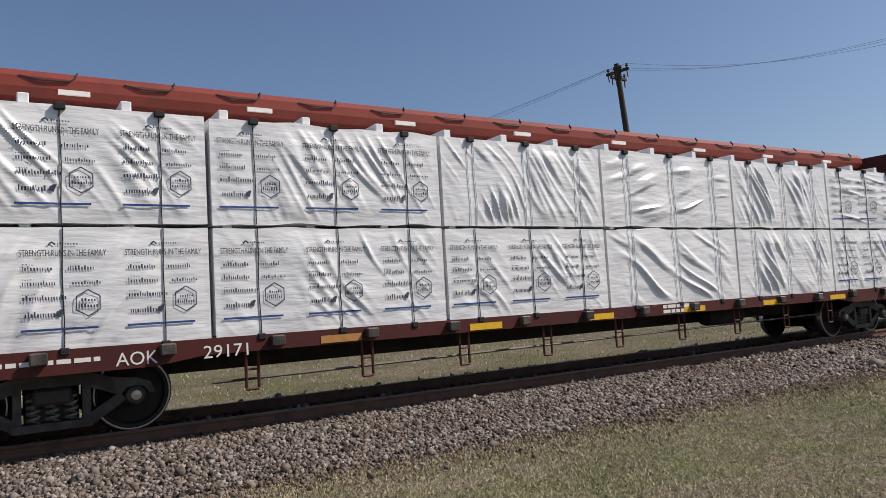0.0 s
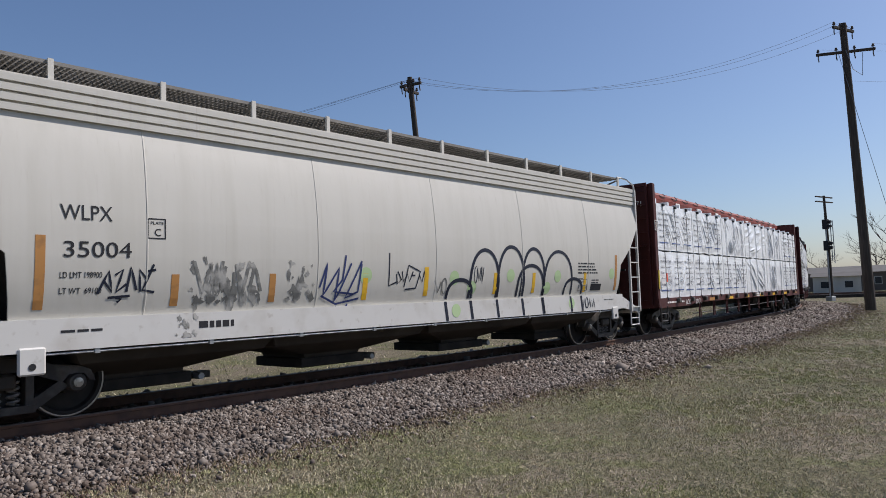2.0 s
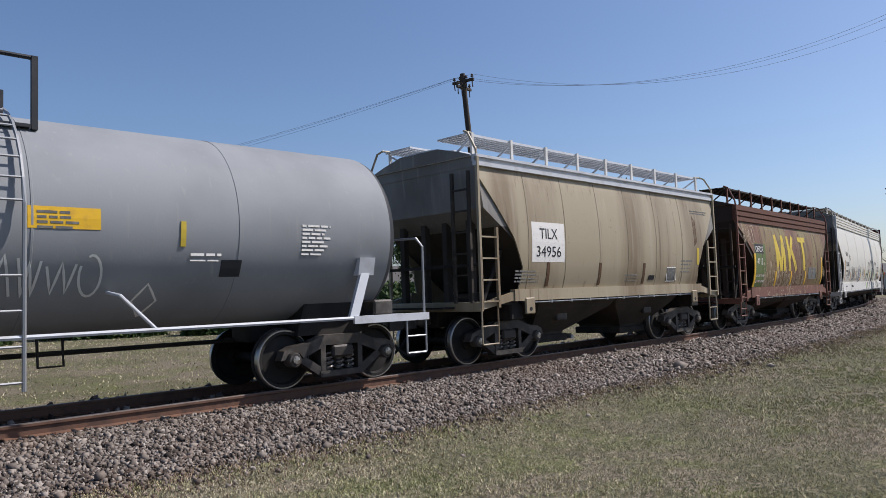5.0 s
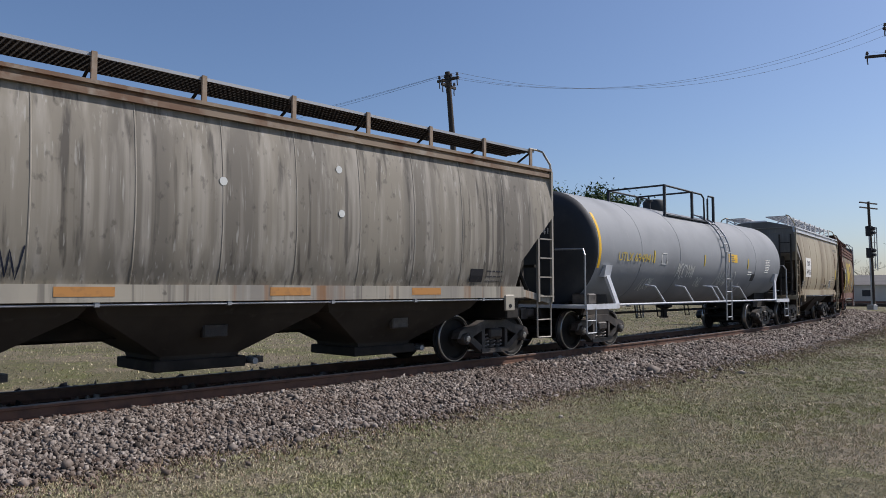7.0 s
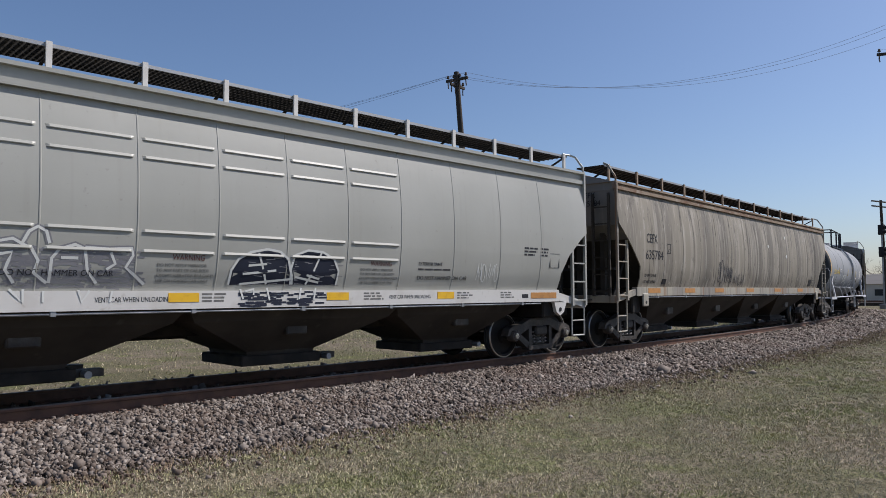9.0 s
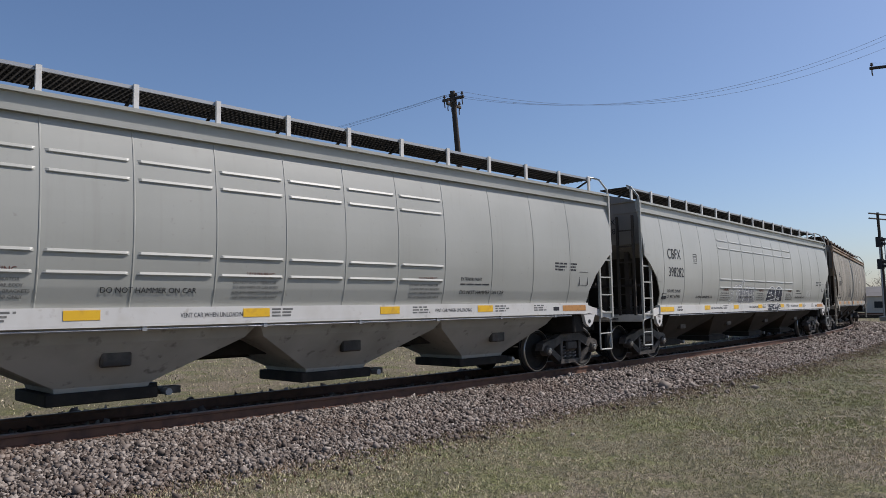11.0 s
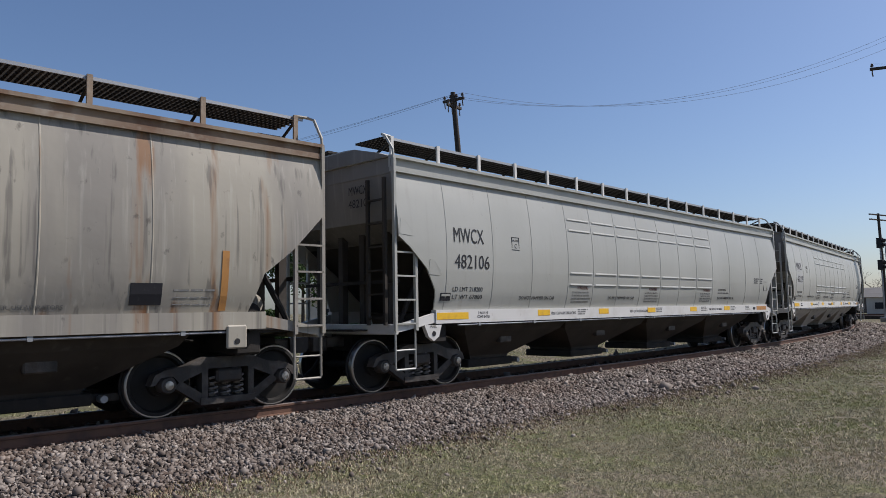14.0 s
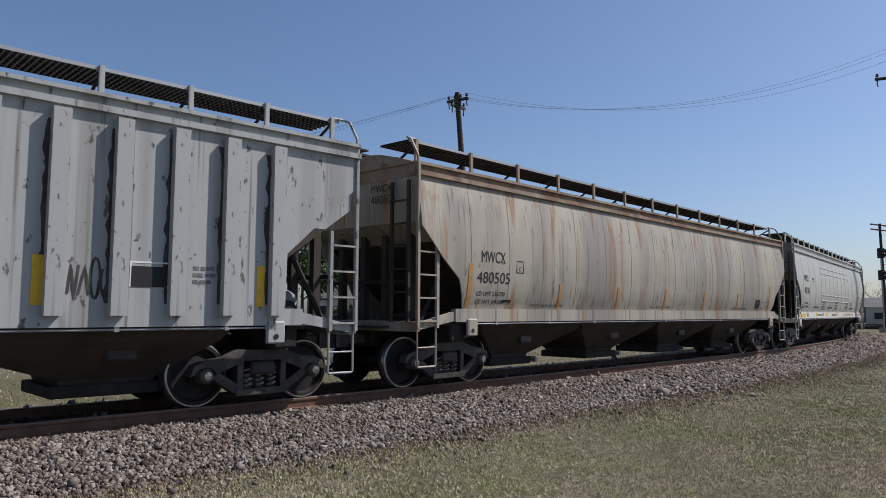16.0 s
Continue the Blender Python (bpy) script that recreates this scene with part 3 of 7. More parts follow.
def add_truck(car, x, spacing):
    tr = new("truck")
    tr.parent = car
    tr.matrix_basis = pose(x, 0, 0)
    tagged(tr, "four-wheeled cast steel truck")
    TURNED.append((tr, x, spacing))
    for dx in (-0.889, 0.889):
        ws = part("wheelset", WHEELSET, None, tr, at=pose(dx, 0, WHEEL_R))
        ws.data = WHEELSETS
        SPUN.append((ws, dx))
    for side in (-1, 1):
        part("side_frame", SIDE_FRAME, None, tr, at=pose(0, side * 0.99, 0))
        part("spring_nest", SPRINGS, None, tr, at=pose(0, side * 0.99, 0))
        for dx in (-0.889, 0.889):
            part("bearing_cap", BEARING, None, tr, at=pose(dx, side * 0.97, WHEEL_R, 0, 0, 0 if side < 0 else 180))
            part("axle_cap", AXLE_CAP, None, tr, at=pose(dx, side * 0.97, WHEEL_R, 0, 0, 0 if side < 0 else 180))
    part("bolster", BOLSTER, None, tr)
    part("brake_beam", BRAKES, None, tr)
    return tr


def joined(a, b, name):
    """One mesh of two with both materials."""
    bm = bmesh.new()
    bm.from_mesh(a)
    n = len(bm.faces)
    bm.from_mesh(b)
    bm.faces.ensure_lookup_table()
    for f in bm.faces[n:]:
        f.material_index = 1
    me = bpy.data.meshes.new(name)
    bm.to_mesh(me)
    bm.free()
    me.materials.append(a.materials[0])
    me.materials.append(b.materials[0])
    return me


WHEELSETS = joined(WHEELSET, TREAD, "wheelset")


def coupler_data():
    m = Mesh()
    m.soft_box(-0.75, 0.02, -0.09, 0.09, 0.78, 0.96, 0.02)
    m.prism([(0.0, 0.72), (0.30, 0.72), (0.36, 0.80), (0.36, 0.98), (0.0, 0.98)], -0.14, 0.05)
    m.prism([(0.12, 0.74), (0.38, 0.74), (0.38, 0.96), (0.12, 0.96)], 0.05, 0.17)
    return m.data("coupler", M["truck_steel"])


def hose_data():
    m = Mesh()
    m.tube([(0.0, -0.35, 0.85), (0.10, -0.36, 0.62), (0.28, -0.38, 0.40), (0.50, -0.36, 0.27), (0.72, -0.34, 0.25)], 0.028, 7)
    return m.data("air_hose", M["black_rubber"], True)


COUPLER, HOSE = coupler_data(), hose_data()


def ladder(parent, x, y, z0, z1, wide, mat, name="ladder", short=None, along="x", rungs=0.40):
    """Two stiles and rungs in the plane of the side (along x) or of the end (along y)."""
    d = 0.028

    def bar(a0, a1, z_0, z_1):
        if along == "x":
            return Mesh().box(x + a0, x + a1, y - d, y + d, z_0, z_1)
        return Mesh().box(x - d, x + d, y + a0, y + a1, z_0, z_1)
    lad = part(name, bar(-d, d, z0, z1), mat, parent)
    part("stile", bar(wide - d, wide + d, z0, short or z1), mat, lad)
    z = z0 + 0.12
    while z < (short or z1) - 0.02:
        part("rung", bar(min(0, wide), max(0, wide), z - 0.014, z + 0.014), mat, lad)
        z += rungs
    return lad


def step_irons(parent, x, y, wide, mat, z0=0.42, z1=1.0):
    m = Mesh()
    m.tube([(x, y, z1), (x, y, z0 + 0.02), (x + wide * 0.03, y, z0), (x + wide * 0.97, y, z0), (x + wide, y, z0 + 0.02), (x + wide, y, z1)], 0.02, 6)
    m.tube([(x, y, (z0 + z1) / 2), (x + wide, y, (z0 + z1) / 2)], 0.016, 6)
    return part("sill_step", m, mat, parent)


class Side:
    """The near side of a car: half width by height."""
    def __init__(self, car, levels):
        self.car, self.z, self.w = car, [a for a, b in levels], [b for a, b in levels]

    def y(self, z):
        return float(np.interp(z, self.z, self.w))

    def words(self, text, x, z, high, mat, width=None, name="lettering", label="", proud=0.0025):
        me, w = letters(text, mat)
        sx = high if width is None else width / w
        tilt = math.degrees(math.atan2(self.y(z + high) - self.y(z), high))
        ob = part(name, me, None, self.car, label)
        ob.matrix_basis = pose(x, -self.y(z + high / 2) + (self.y(z + high) - self.y(z)) / 2 - proud - 0.012 * high, z, tilt) @ Matrix.Diagonal((sx, 1, high, 1))
        return ob

    def patch(self, x0, x1, z0, z1, mat, name="marking", proud=0.008, label=""):
        m = Mesh()
        n = max(1, int((z1 - z0) / 0.1))
        for i in range(n + 1):
            z = z0 + (z1 - z0) * i / n
            y = -self.y(z) - proud
            m.v += [(x0, y, z), (x1, y, z), (x1, y + proud + 0.01, z), (x0, y + proud + 0.01, z)]
        for i in range(n):
            for k in range(4):
                m.f.append((4 * i + k, 4 * i + (k + 1) % 4, 4 * i + 4 + (k + 1) % 4, 4 * i + 4 + k))
        m.f += [(3, 2, 1, 0), (4 * n, 4 * n + 1, 4 * n + 2, 4 * n + 3)]
        return part(name, m, mat, self.car, label)

    def peeled(self, x, z, w, h, mat, count, seed, size=0.05, tall=1.6):
        """Ragged flakes where the paint has come off, one mesh for each."""
        rnd = random.Random(seed)
        for k in range(count):
            cx, cz = x + w * rnd.random(), z + h * rnd.random() ** 1.8
            r = size * rnd.uniform(0.25, 1.0) ** 1.5 * 1.6
            up = rnd.uniform(0.5, tall)
            n = 11
            pts = [(cx + r * rnd.uniform(0.2, 1.2) * math.cos(6.283 * i / n), cz + up * r * rnd.uniform(0.2, 1.3) * math.sin(6.283 * i / n)) for i in range(n)]
            lift = 0.003 + 0.002 * k / count
            v = [(a, -self.y(b) - lift, b) for a, b in pts]
            part("peeled_patch", Mesh().add(v + [(cx, -self.y(cz) - lift, cz)], [(i, (i + 1) % n, n) for i in range(n)]), mat, self.car)

    def bars(self, x, z, width, rows, mat, high=0.035, gap=0.03, name="small_print", seed=0):
        """Lines of print too small to read."""
        rnd = random.Random(seed + int(x * 100))
        m = Mesh()
        for r in range(rows):
            zz = z - r * (high + gap)
            a = x
            end = x + width * rnd.uniform(0.7, 1.0)
            while a < end:
                b = min(end, a + rnd.uniform(0.06, 0.22))
                y = self.y(zz) + 0.004
                m.box(a, b, -y, -y + 0.01, zz, zz + high)
                a = b + 0.03
        return part(name, m, mat, self.car)

    def outline(self, x0, x1, z0, z1, t, mat, name="stencil_frame"):
        m = Mesh()
        for a, b, c, d in ((x0, x1, z0, z0 + t), (x0, x1, z1 - t, z1), (x0, x0 + t, z0 + t, z1 - t), (x1 - t, x1, z0 + t, z1 - t)):
            y = self.y((c + d) / 2) + 0.004
            m.box(a, b, -y, -y + 0.014, c, d)
        return part(name, m, mat, self.car)

    def ribbon(self, pts, width, mat, name="graffiti", proud=0.005, closed=False):
        """A painted line through (x, z) points."""
        m = Mesh()
        raw, pts = [Vector(p) for p in pts], []
        for a, b in zip(raw[:-1], raw[1:]):
            n = max(1, int((b - a).length / 0.1))
            pts += [a.lerp(b, i / n) for i in range(n)]
        pts.append(raw[-1])
        L = []
        for i, p in enumerate(pts):
            d = pts[min(i + 1, len(pts) - 1)] - pts[max(i - 1, 0)]
            n = Vector((-d.y, d.x)).normalized() * width * 0.5
            L.append((p + n, p - n))
        v = []
        for a, b in L:
            v += [(a.x, -self.y(a.y) - proud, a.y), (b.x, -self.y(b.y) - proud, b.y)]
        m.add(v, [(2 * i, 2 * i + 1, 2 * i + 3, 2 * i + 2) for i in range(len(pts) - 1)])
        return m

    def scrawl(self, x, z, w, h, mat, seed, strokes=5, width=0.05, name="graffiti"):
        """A row of sprayed loops and slashes."""
        rnd = random.Random(seed)
        for k in range(strokes):
            cx = x + w * (k + 0.5) / strokes
            kind = rnd.random()
            rx, rz = w / strokes * rnd.uniform(0.4, 0.6), h * rnd.uniform(0.38, 0.52)
            zc = z + h * rnd.uniform(0.42, 0.55)
            if kind < 0.45:
                a0, turns = rnd.uniform(0, 6.28), rnd.choice((0.7, 0.9, 1.2))
                pts = [(cx + rx * math.cos(a0 + turns * 6.28 * i / 17) * (1 - 0.25 * i / 17), zc + rz * math.sin(a0 + turns * 6.28 * i / 17)) for i in range(18)]
            else:
                n = rnd.choice((2, 3, 4))
                pts = [(cx - rx + 2 * rx * i / n + rnd.uniform(-0.2, 0.2) * rx, zc + rz * (1 if (i + (kind > 0.7)) % 2 else -1) * rnd.uniform(0.7, 1.0)) for i in range(n + 1)]
            part(name, self.ribbon(pts, width, mat), mat, self.car, "sprayed graffiti stroke")


def hump(side, x0, x1, top, base, mat, width=0.075, legs=None):
    """One bubble outline, with its feet running down over the sill."""
    n = 16
    pts = [((x0 + x1) / 2 - (x1 - x0) / 2 * math.cos(math.pi * i / n), base + (top - base) * math.sin(math.pi * i / n) ** 0.62) for i in range(n + 1)]
    part("graffiti", side.ribbon(pts, width, mat), mat, side.car, "dark blue bubble-letter graffiti outline")
    for x in legs or ():
        part("graffiti", Mesh().prism([(x - 0.035, 0.895), (x + 0.035, 0.895), (x - 0.02, 1.26), (x - 0.09, 1.26)], -1.527, -1.515), mat, side.car)


# ---- cars ----
def start_car(name, label, category, rear, front, truck_inset):
    car = empty(name, label, category, "cars of the freight train")
    half = (front - rear) / 2
    CARS.append((car, (rear + front) / 2, half - truck_inset))
    for q in (-1, 1):
        add_truck(car, q * (half - truck_inset), half - truck_inset)
        r = pose(0, 0, 0, 0, 0, 0 if q > 0 else 180)
        part("coupler", COUPLER, None, car, at=r @ pose(half + 0.25, 0, 0))
        part("air_hose", HOSE, None, car, at=r @ pose(half - 0.05, 0, 0))
    return car, half


def grating(car, x0, x1, y0, y1, z, mat, name="running_board"):
    m = Mesh()
    n = int((x1 - x0) / 0.075)
    for i in range(n):
        x = x0 + (x1 - x0) * i / n
        m.add([(x, y0, z), (x, y1, z), (x + 0.025, y1, z - 0.03), (x + 0.025, y0, z - 0.03), (x + 0.05, y0, z), (x + 0.05, y1, z)], [(0, 1, 2, 3), (3, 2, 5, 4)])
    for k in range(7):
        y = y0 + (y1 - y0) * k / 6
        m.box(x0, x1, y - 0.006, y + 0.006, z - 0.035, z + 0.004)
    return part(name, m, mat, car, "open steel grating")


def hopper(name, label, rear, front, paint, sill_paint, chute_paint, sill=(1.16, 1.40), eave=3.75, fascia=4.02, board=4.42, belly=1.60, side_edge=((3.75, 0.03), (2.65, 0.08), (2.42, 0.45), (1.9, 1.0), (1.4, 1.04)), bays=(-5.6, -1.9, 1.9, 5.6), truck_inset=1.1, seams=(), post_step=1.19, board_paint=None, ribs=False, roof_paint=None, corrugated=0, seam_paint=None, board_y=1.15, post_paint=None, end_deck=False, bin_shade=None):
    car, half = start_car(name, label, "hopper car", rear, front, truck_inset)
    paint, sill_m, chute = M[paint], M[sill_paint], M[chute_paint]
    roof_m = M[roof_paint] if roof_paint else paint
    z0, z1 = sill
    fit = sill_m if sill_paint != "white_sill" or paint.name == "white_paint" else paint
    # half width of the side by height
    if ribs:
        prof = [(z1, belly - 0.08), (eave, belly - 0.08)]
    else:
        zs = np.linspace(z1, eave, 11)
        prof = [(float(z), 1.46 + (belly - 1.46) * math.sin(math.pi * min(1.0, max(0.0, (z - z1) / (eave - z1))) ** 0.85) ** 0.8) for z in zs]
    side = Side(car, prof)
    # bin with its sloping ends
    slope = [(z1 - 0.02, 2.05), (z1 + 0.75, 1.25), (2.75, 0.42), (2.95, 0.14), (eave, 0.06)]
    lev = sorted(set([z for z, i in slope] + [z for z, w in prof]))
    inset = lambda z: float(np.interp(z, [a for a, b in slope], [b for a, b in slope]))
    lev = sorted(set(lev + [2.62]))
    # upper ends can take a darker tone that stands in for shade
    part("bin", Mesh().rects([(z, -half + inset(z), half - inset(z), side.y(z) - 0.03) for z in lev if z >= 2.62]), M[bin_shade] if bin_shade else paint, car)
    part("lower_bin", Mesh().rects([(z, -half + inset(z), half - inset(z), side.y(z) - 0.03) for z in lev if z <= 2.62]), chute, car, "lower part of the end in chute colour")
    # side sheets, cut back at the ends
    ez = sorted(side_edge)
    edge = lambda z: float(np.interp(z, [a for a, b in ez], [b for a, b in ez]))
    lev = sorted(set([z for z, w in prof] + [a for a, b in ez if z1 <= a <= eave]))
    for q in (-1, 1):
        n = 14
        m = Mesh()
        v = []
        for z in lev:
            x0, x1 = -half + edge(z), half - edge(z)
            for i in range(n + 1):
                x = x0 + (x1 - x0) * i / n
                v.append((x, q * side.y(z), z))
            for i in range(n + 1):
                x = x0 + (x1 - x0) * i / n
                v.append((x, q * (side.y(z) - 0.025), z))
        row = 2 * (n + 1)
        f = []
        for k in range(len(lev) - 1):
            for i in range(n):
                a, b = k * row + i, (k + 1) * row + i
                f.append((a, a + 1, b + 1, b))
                a, b = a + n + 1, b + n + 1
                f.append((a + 1, a, b, b + 1))
            for i in (0, n):
                a, b = k * row + i, (k + 1) * row + i
                f.append((a, b, b + n + 1, a + n + 1))
        m.add(v, f)
        part("side_sheet", m, paint, car, smooth=not ribs)
        # side sill
        part("side_sill", Mesh().prism([(-half + 1.0, z0), (half - 1.0, z0), (half - 1.0, z1), (-half + 1.0, z1)], q * 1.40, q * 1.52), sill_m, car)
        for e in (-1, 1):
            part("end_side_sill", Mesh().prism([(e * (half - 1.0), z0 + 0.02), (e * half, z0 - 0.14), (e * half, z0 + 0.0), (e * (half - 0.2), z0 + 0.02), (e * (half - 1.0), z1 - 0.05)], q * 1.42, q * 1.50), sill_m, car)
            if bin_shade != "grimy_end" or post_paint != "white_sill" or roof_paint:
                plate = part("jacking_plate", Mesh().soft_box(min(e * (half - 1.30), e * (half - 1.60)), max(e * (half - 1.30), e * (half - 1.60)), min(q * 1.49, q * 1.545), max(q * 1.49, q * 1.545), z0 - 0.26, z0 + 0.06, 0.02), sill_m, car)
                part("plate_hole", Mesh().turned([(0.04, -0.006), (0.04, 0.006)], "y", 10, (e * (half - 1.45), q * 1.547, z0 - 0.16)), M["signal_black"], plate)
                continue
            part("jacking_bracket", Mesh().prism([(e * (half - 0.72), z0 - 0.02), (e * (half - 1.15), z0 - 0.02), (e * (half - 1.08), z0 - 0.22), (e * (half - 0.95), z0 - 0.30), (e * (half - 0.82), z0 - 0.22)], q * 1.43, q * 1.51), sill_m, car)
            part("pull_hole", Mesh().turned([(0.045, -0.006), (0.045, 0.006)], "y", 12, (e * (half - 0.95), q * 1.512, z0 - 0.17)), M["signal_black"], car)
        part("train_line_pipe", Mesh().tube([(-half + 1.6, q * 1.49, z0 - 0.035), (half - 1.6, q * 1.49, z0 - 0.035)], 0.016, 6), M["galvanised"], car)
        for i in range(9):
            x = -half + 2.2 + (2 * half - 4.4) * i / 8
            part("pipe_clamp", Mesh().box(x - 0.03, x + 0.03, q * 1.49 - 0.022, q * 1.49 + 0.022, z0 - 0.06, z0 + 0.002), M["galvanised"], car)
        # eave
        ew = side.y(eave)
        if corrugated:
            for k in range(corrugated):
                a = eave + (fascia - eave) * k / corrugated
                b = eave + (fascia - eave) * (k + 0.72) / corrugated
                part("eave_rib", Mesh().box(-half, half, q * (ew + 0.02) - 0.03, q * (ew + 0.02) + 0.03, a, b), roof_m, car)
            part("eave", Mesh().box(-half, half, q * (ew - 0.02) - 0.02, q * (ew - 0.02) + 0.02, eave, fascia), roof_m, car)
        else:
            part("eave", Mesh().prism([(-half, eave + 0.07), (half, eave + 0.07), (half, fascia), (-half, fascia)], q * (ew - 0.04), q * (ew + 0.015)), roof_m, car)
            part("eave_channel", Mesh().prism([(-half, eave - 0.01), (half, eave - 0.01), (half, eave + 0.07), (-half, eave + 0.07)], q * (ew - 0.02), q * (ew + 0.065)), roof_m, car)
            part("eave_lip", Mesh().prism([(-half, fascia - 0.05), (half, fascia - 0.05), (half, fascia), (-half, fascia)], q * (ew + 0.015), q * (ew + 0.075)), roof_m, car)
    ew = side.y(eave)
    part("roof", Mesh().rects([(fascia - 0.02, -half, half, ew), (fascia + 0.10, -half, half, 1.1), (fascia + 0.24, -half, half, 0.55), (fascia + 0.26, -half, half, 0.3)]), roof_m, car)
    # bulkhead shares the end tone with shade painted in
    part("end_bulkhead", Mesh().rects([(eave - 0.02, -half + 0.05, half - 0.05, ew - 0.03), (fascia, -half + 0.05, half - 0.05, ew - 0.03)]), M[bin_shade] if bin_shade else roof_m, car)
    if bin_shade:
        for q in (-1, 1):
            # thin gable plate, added to carry the painted shade over the roof end
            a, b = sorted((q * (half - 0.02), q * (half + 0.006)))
            part("roof_end", Mesh().rects([(fascia - 0.015, a, b, ew - 0.01), (fascia + 0.095, a, b, 1.09), (fascia + 0.235, a, b, 0.54)]), M[bin_shade], car)
    hat = part("hatch_trough", Mesh().rects([(fascia + 0.25, -half + 0.7, half - 0.7, 0.32), (fascia + 0.34, -half + 0.72, half - 0.72, 0.30), (fascia + 0.37, -half + 0.75, half - 0.75, 0.22)]), roof_m, car)
    # running boards on their brackets
    bp = M[board_paint] if board_paint else M["underframe"]
    pp = M[post_paint] if post_paint else roof_m
    for q in (-1, 1):
        grating(car, -half + 0.15, half - 0.15, min(q * (board_y - 0.75), q * board_y), max(q * (board_y - 0.75), q * board_y), board, bp)
        # dark boards get a paler edge colour that imitates their sunlit rim
        part("board_edge", Mesh().box(-half + 0.15, half - 0.15, q * board_y - 0.012, q * board_y + 0.012, board - 0.04, board + 0.006), M["galvanised"] if bp.name == "underframe" and not corrugated else bp, car)
    post = Mesh()
    zf = fascia + 0.03
    post.box(-0.035, 0.035, -board_y - 0.055, -board_y - 0.015, zf, board + 0.02)
    post.prism([(-0.02, zf + 0.04), (0.02, zf + 0.04), (0.02, zf + 0.07), (-0.02, zf + 0.07)], -board_y - 0.015, -board_y + 0.02)
    brace = Mesh().add([(-0.015, -board_y - 0.02, board - 0.05), (0.015, -board_y - 0.02, board - 0.05), (0.015, -board_y + 0.5, zf + 0.1), (-0.015, -board_y + 0.5, zf + 0.1), (-0.015, -board_y - 0.02, board - 0.09), (0.015, -board_y - 0.02, board - 0.09), (0.015, -board_y + 0.5, zf + 0.06), (-0.015, -board_y + 0.5, zf + 0.06)],
                       [(0, 1, 2, 3), (7, 6, 5, 4), (0, 4, 5, 1), (2, 6, 7, 3), (1, 5, 6, 2), (0, 3, 7, 4)])
    pd, bd = post.data("board_bracket", pp), brace.data("board_brace", bp)
    n = int(round((2 * half - 0.6) / post_step))
    for i in range(n + 1):
        x = -half + 0.3 + (2 * half - 0.6) * i / n
        for q in (0, 180):
            b = part("board_bracket", pd, None, car, at=pose(x, 0, 0, 0, 0, q))
            part("board_brace", bd, None, b)
    # weld seams or outside ribs
    if not ribs:
        sm = Mesh()
        zz = [z for z, w in prof]
        for a, b in zip(zz[:-1], zz[1:]):
            ya, yb = side.y(a), side.y(b)
            sm.add([(-0.016, -ya + 0.004, a), (0.016, -ya + 0.004, a), (0.016, -yb + 0.004, b), (-0.016, -yb + 0.004, b), (-0.006, -ya - 0.005, a), (0.006, -ya - 0.005, a), (0.006, -yb - 0.005, b), (-0.006, -yb - 0.005, b)], [(4, 5, 6, 7), (0, 4, 7, 3), (5, 1, 2, 6)])
        sd = sm.data("seam", M[seam_paint] if seam_paint else paint)
        for x in seams:
            part("seam", sd, None, car, at=pose(x, 0, 0))
            part("seam", sd, None, car, at=pose(x, 0, 0, 0, 0, 180))
    # discharge bays
    k = len(bays)
    pitch = (bays[-1] - bays[0]) / (k - 1)
    for i, x in enumerate(bays):
        a = x - pitch / 2 if i else max(x - pitch / 2, -half + 2.0)
        b = x + pitch / 2 if i < k - 1 else min(x + pitch / 2, half - 2.0)
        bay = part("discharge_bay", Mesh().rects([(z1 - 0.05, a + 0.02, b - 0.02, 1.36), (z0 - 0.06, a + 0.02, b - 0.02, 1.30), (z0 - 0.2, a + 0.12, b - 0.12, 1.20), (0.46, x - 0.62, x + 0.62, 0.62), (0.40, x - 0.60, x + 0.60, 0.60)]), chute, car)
        part("outlet_gate", Mesh().soft_box(x - 0.72, x + 0.72, -0.66, 0.66, 0.24, 0.40, 0.015), M["underframe"], bay)
        part("gate_rack", Mesh().box(x + 0.72, x + 1.12, -0.5, -0.3, 0.26, 0.36).box(x + 0.72, x + 1.12, 0.3, 0.5, 0.26, 0.36), M["truck_steel"], bay)
        part("pinion", Mesh().turned([(0.05, -0.72), (0.05, -0.55)], "y", 10, (x + 0.85, 0, 0.31)), M["galvanised"], bay)
        for q in (-1, 1):
            part("shaker_bracket", Mesh().soft_box(x - 0.19, x + 0.19, q * 1.01 - 0.06, q * 1.01 + 0.06, 0.72, 0.92, 0.02), M["truck_steel"], bay)
    # underframe and ends
    part("centre_sill", Mesh().soft_box(-half + 0.1, half - 0.1, -0.28, 0.28, 0.72, 1.02, 0.02), M["underframe"], car)
    for e in (-1, 1):
        x = e * half
        xs = lambda a: x - e * a
        lo, hi = min(xs(0.02), xs(0.12)), max(xs(0.02), xs(0.12))
        part("end_sill", Mesh().soft_box(lo, hi, -1.5, 1.5, z0 - 0.16, z0 + 0.02, 0.015), sill_m, car)
        lo, hi = min(xs(0.12), xs(1.2)), max(xs(0.12), xs(1.2))
        part("end_platform", Mesh().box(lo, hi, -1.42, 1.42, z0 - 0.06, z0 - 0.02), M["underframe"], car)
        part("bolster_beam", Mesh().soft_box(min(xs(1.4), xs(1.0)), max(xs(1.4), xs(1.0)), -1.4, 1.4, 0.82, z0 - 0.02, 0.03), M["underframe"], car)
        for y in (-0.95, -0.3, 0.3, 0.95):
            lo, hi = min(xs(0.35), xs(0.48)), max(xs(0.35), xs(0.48))
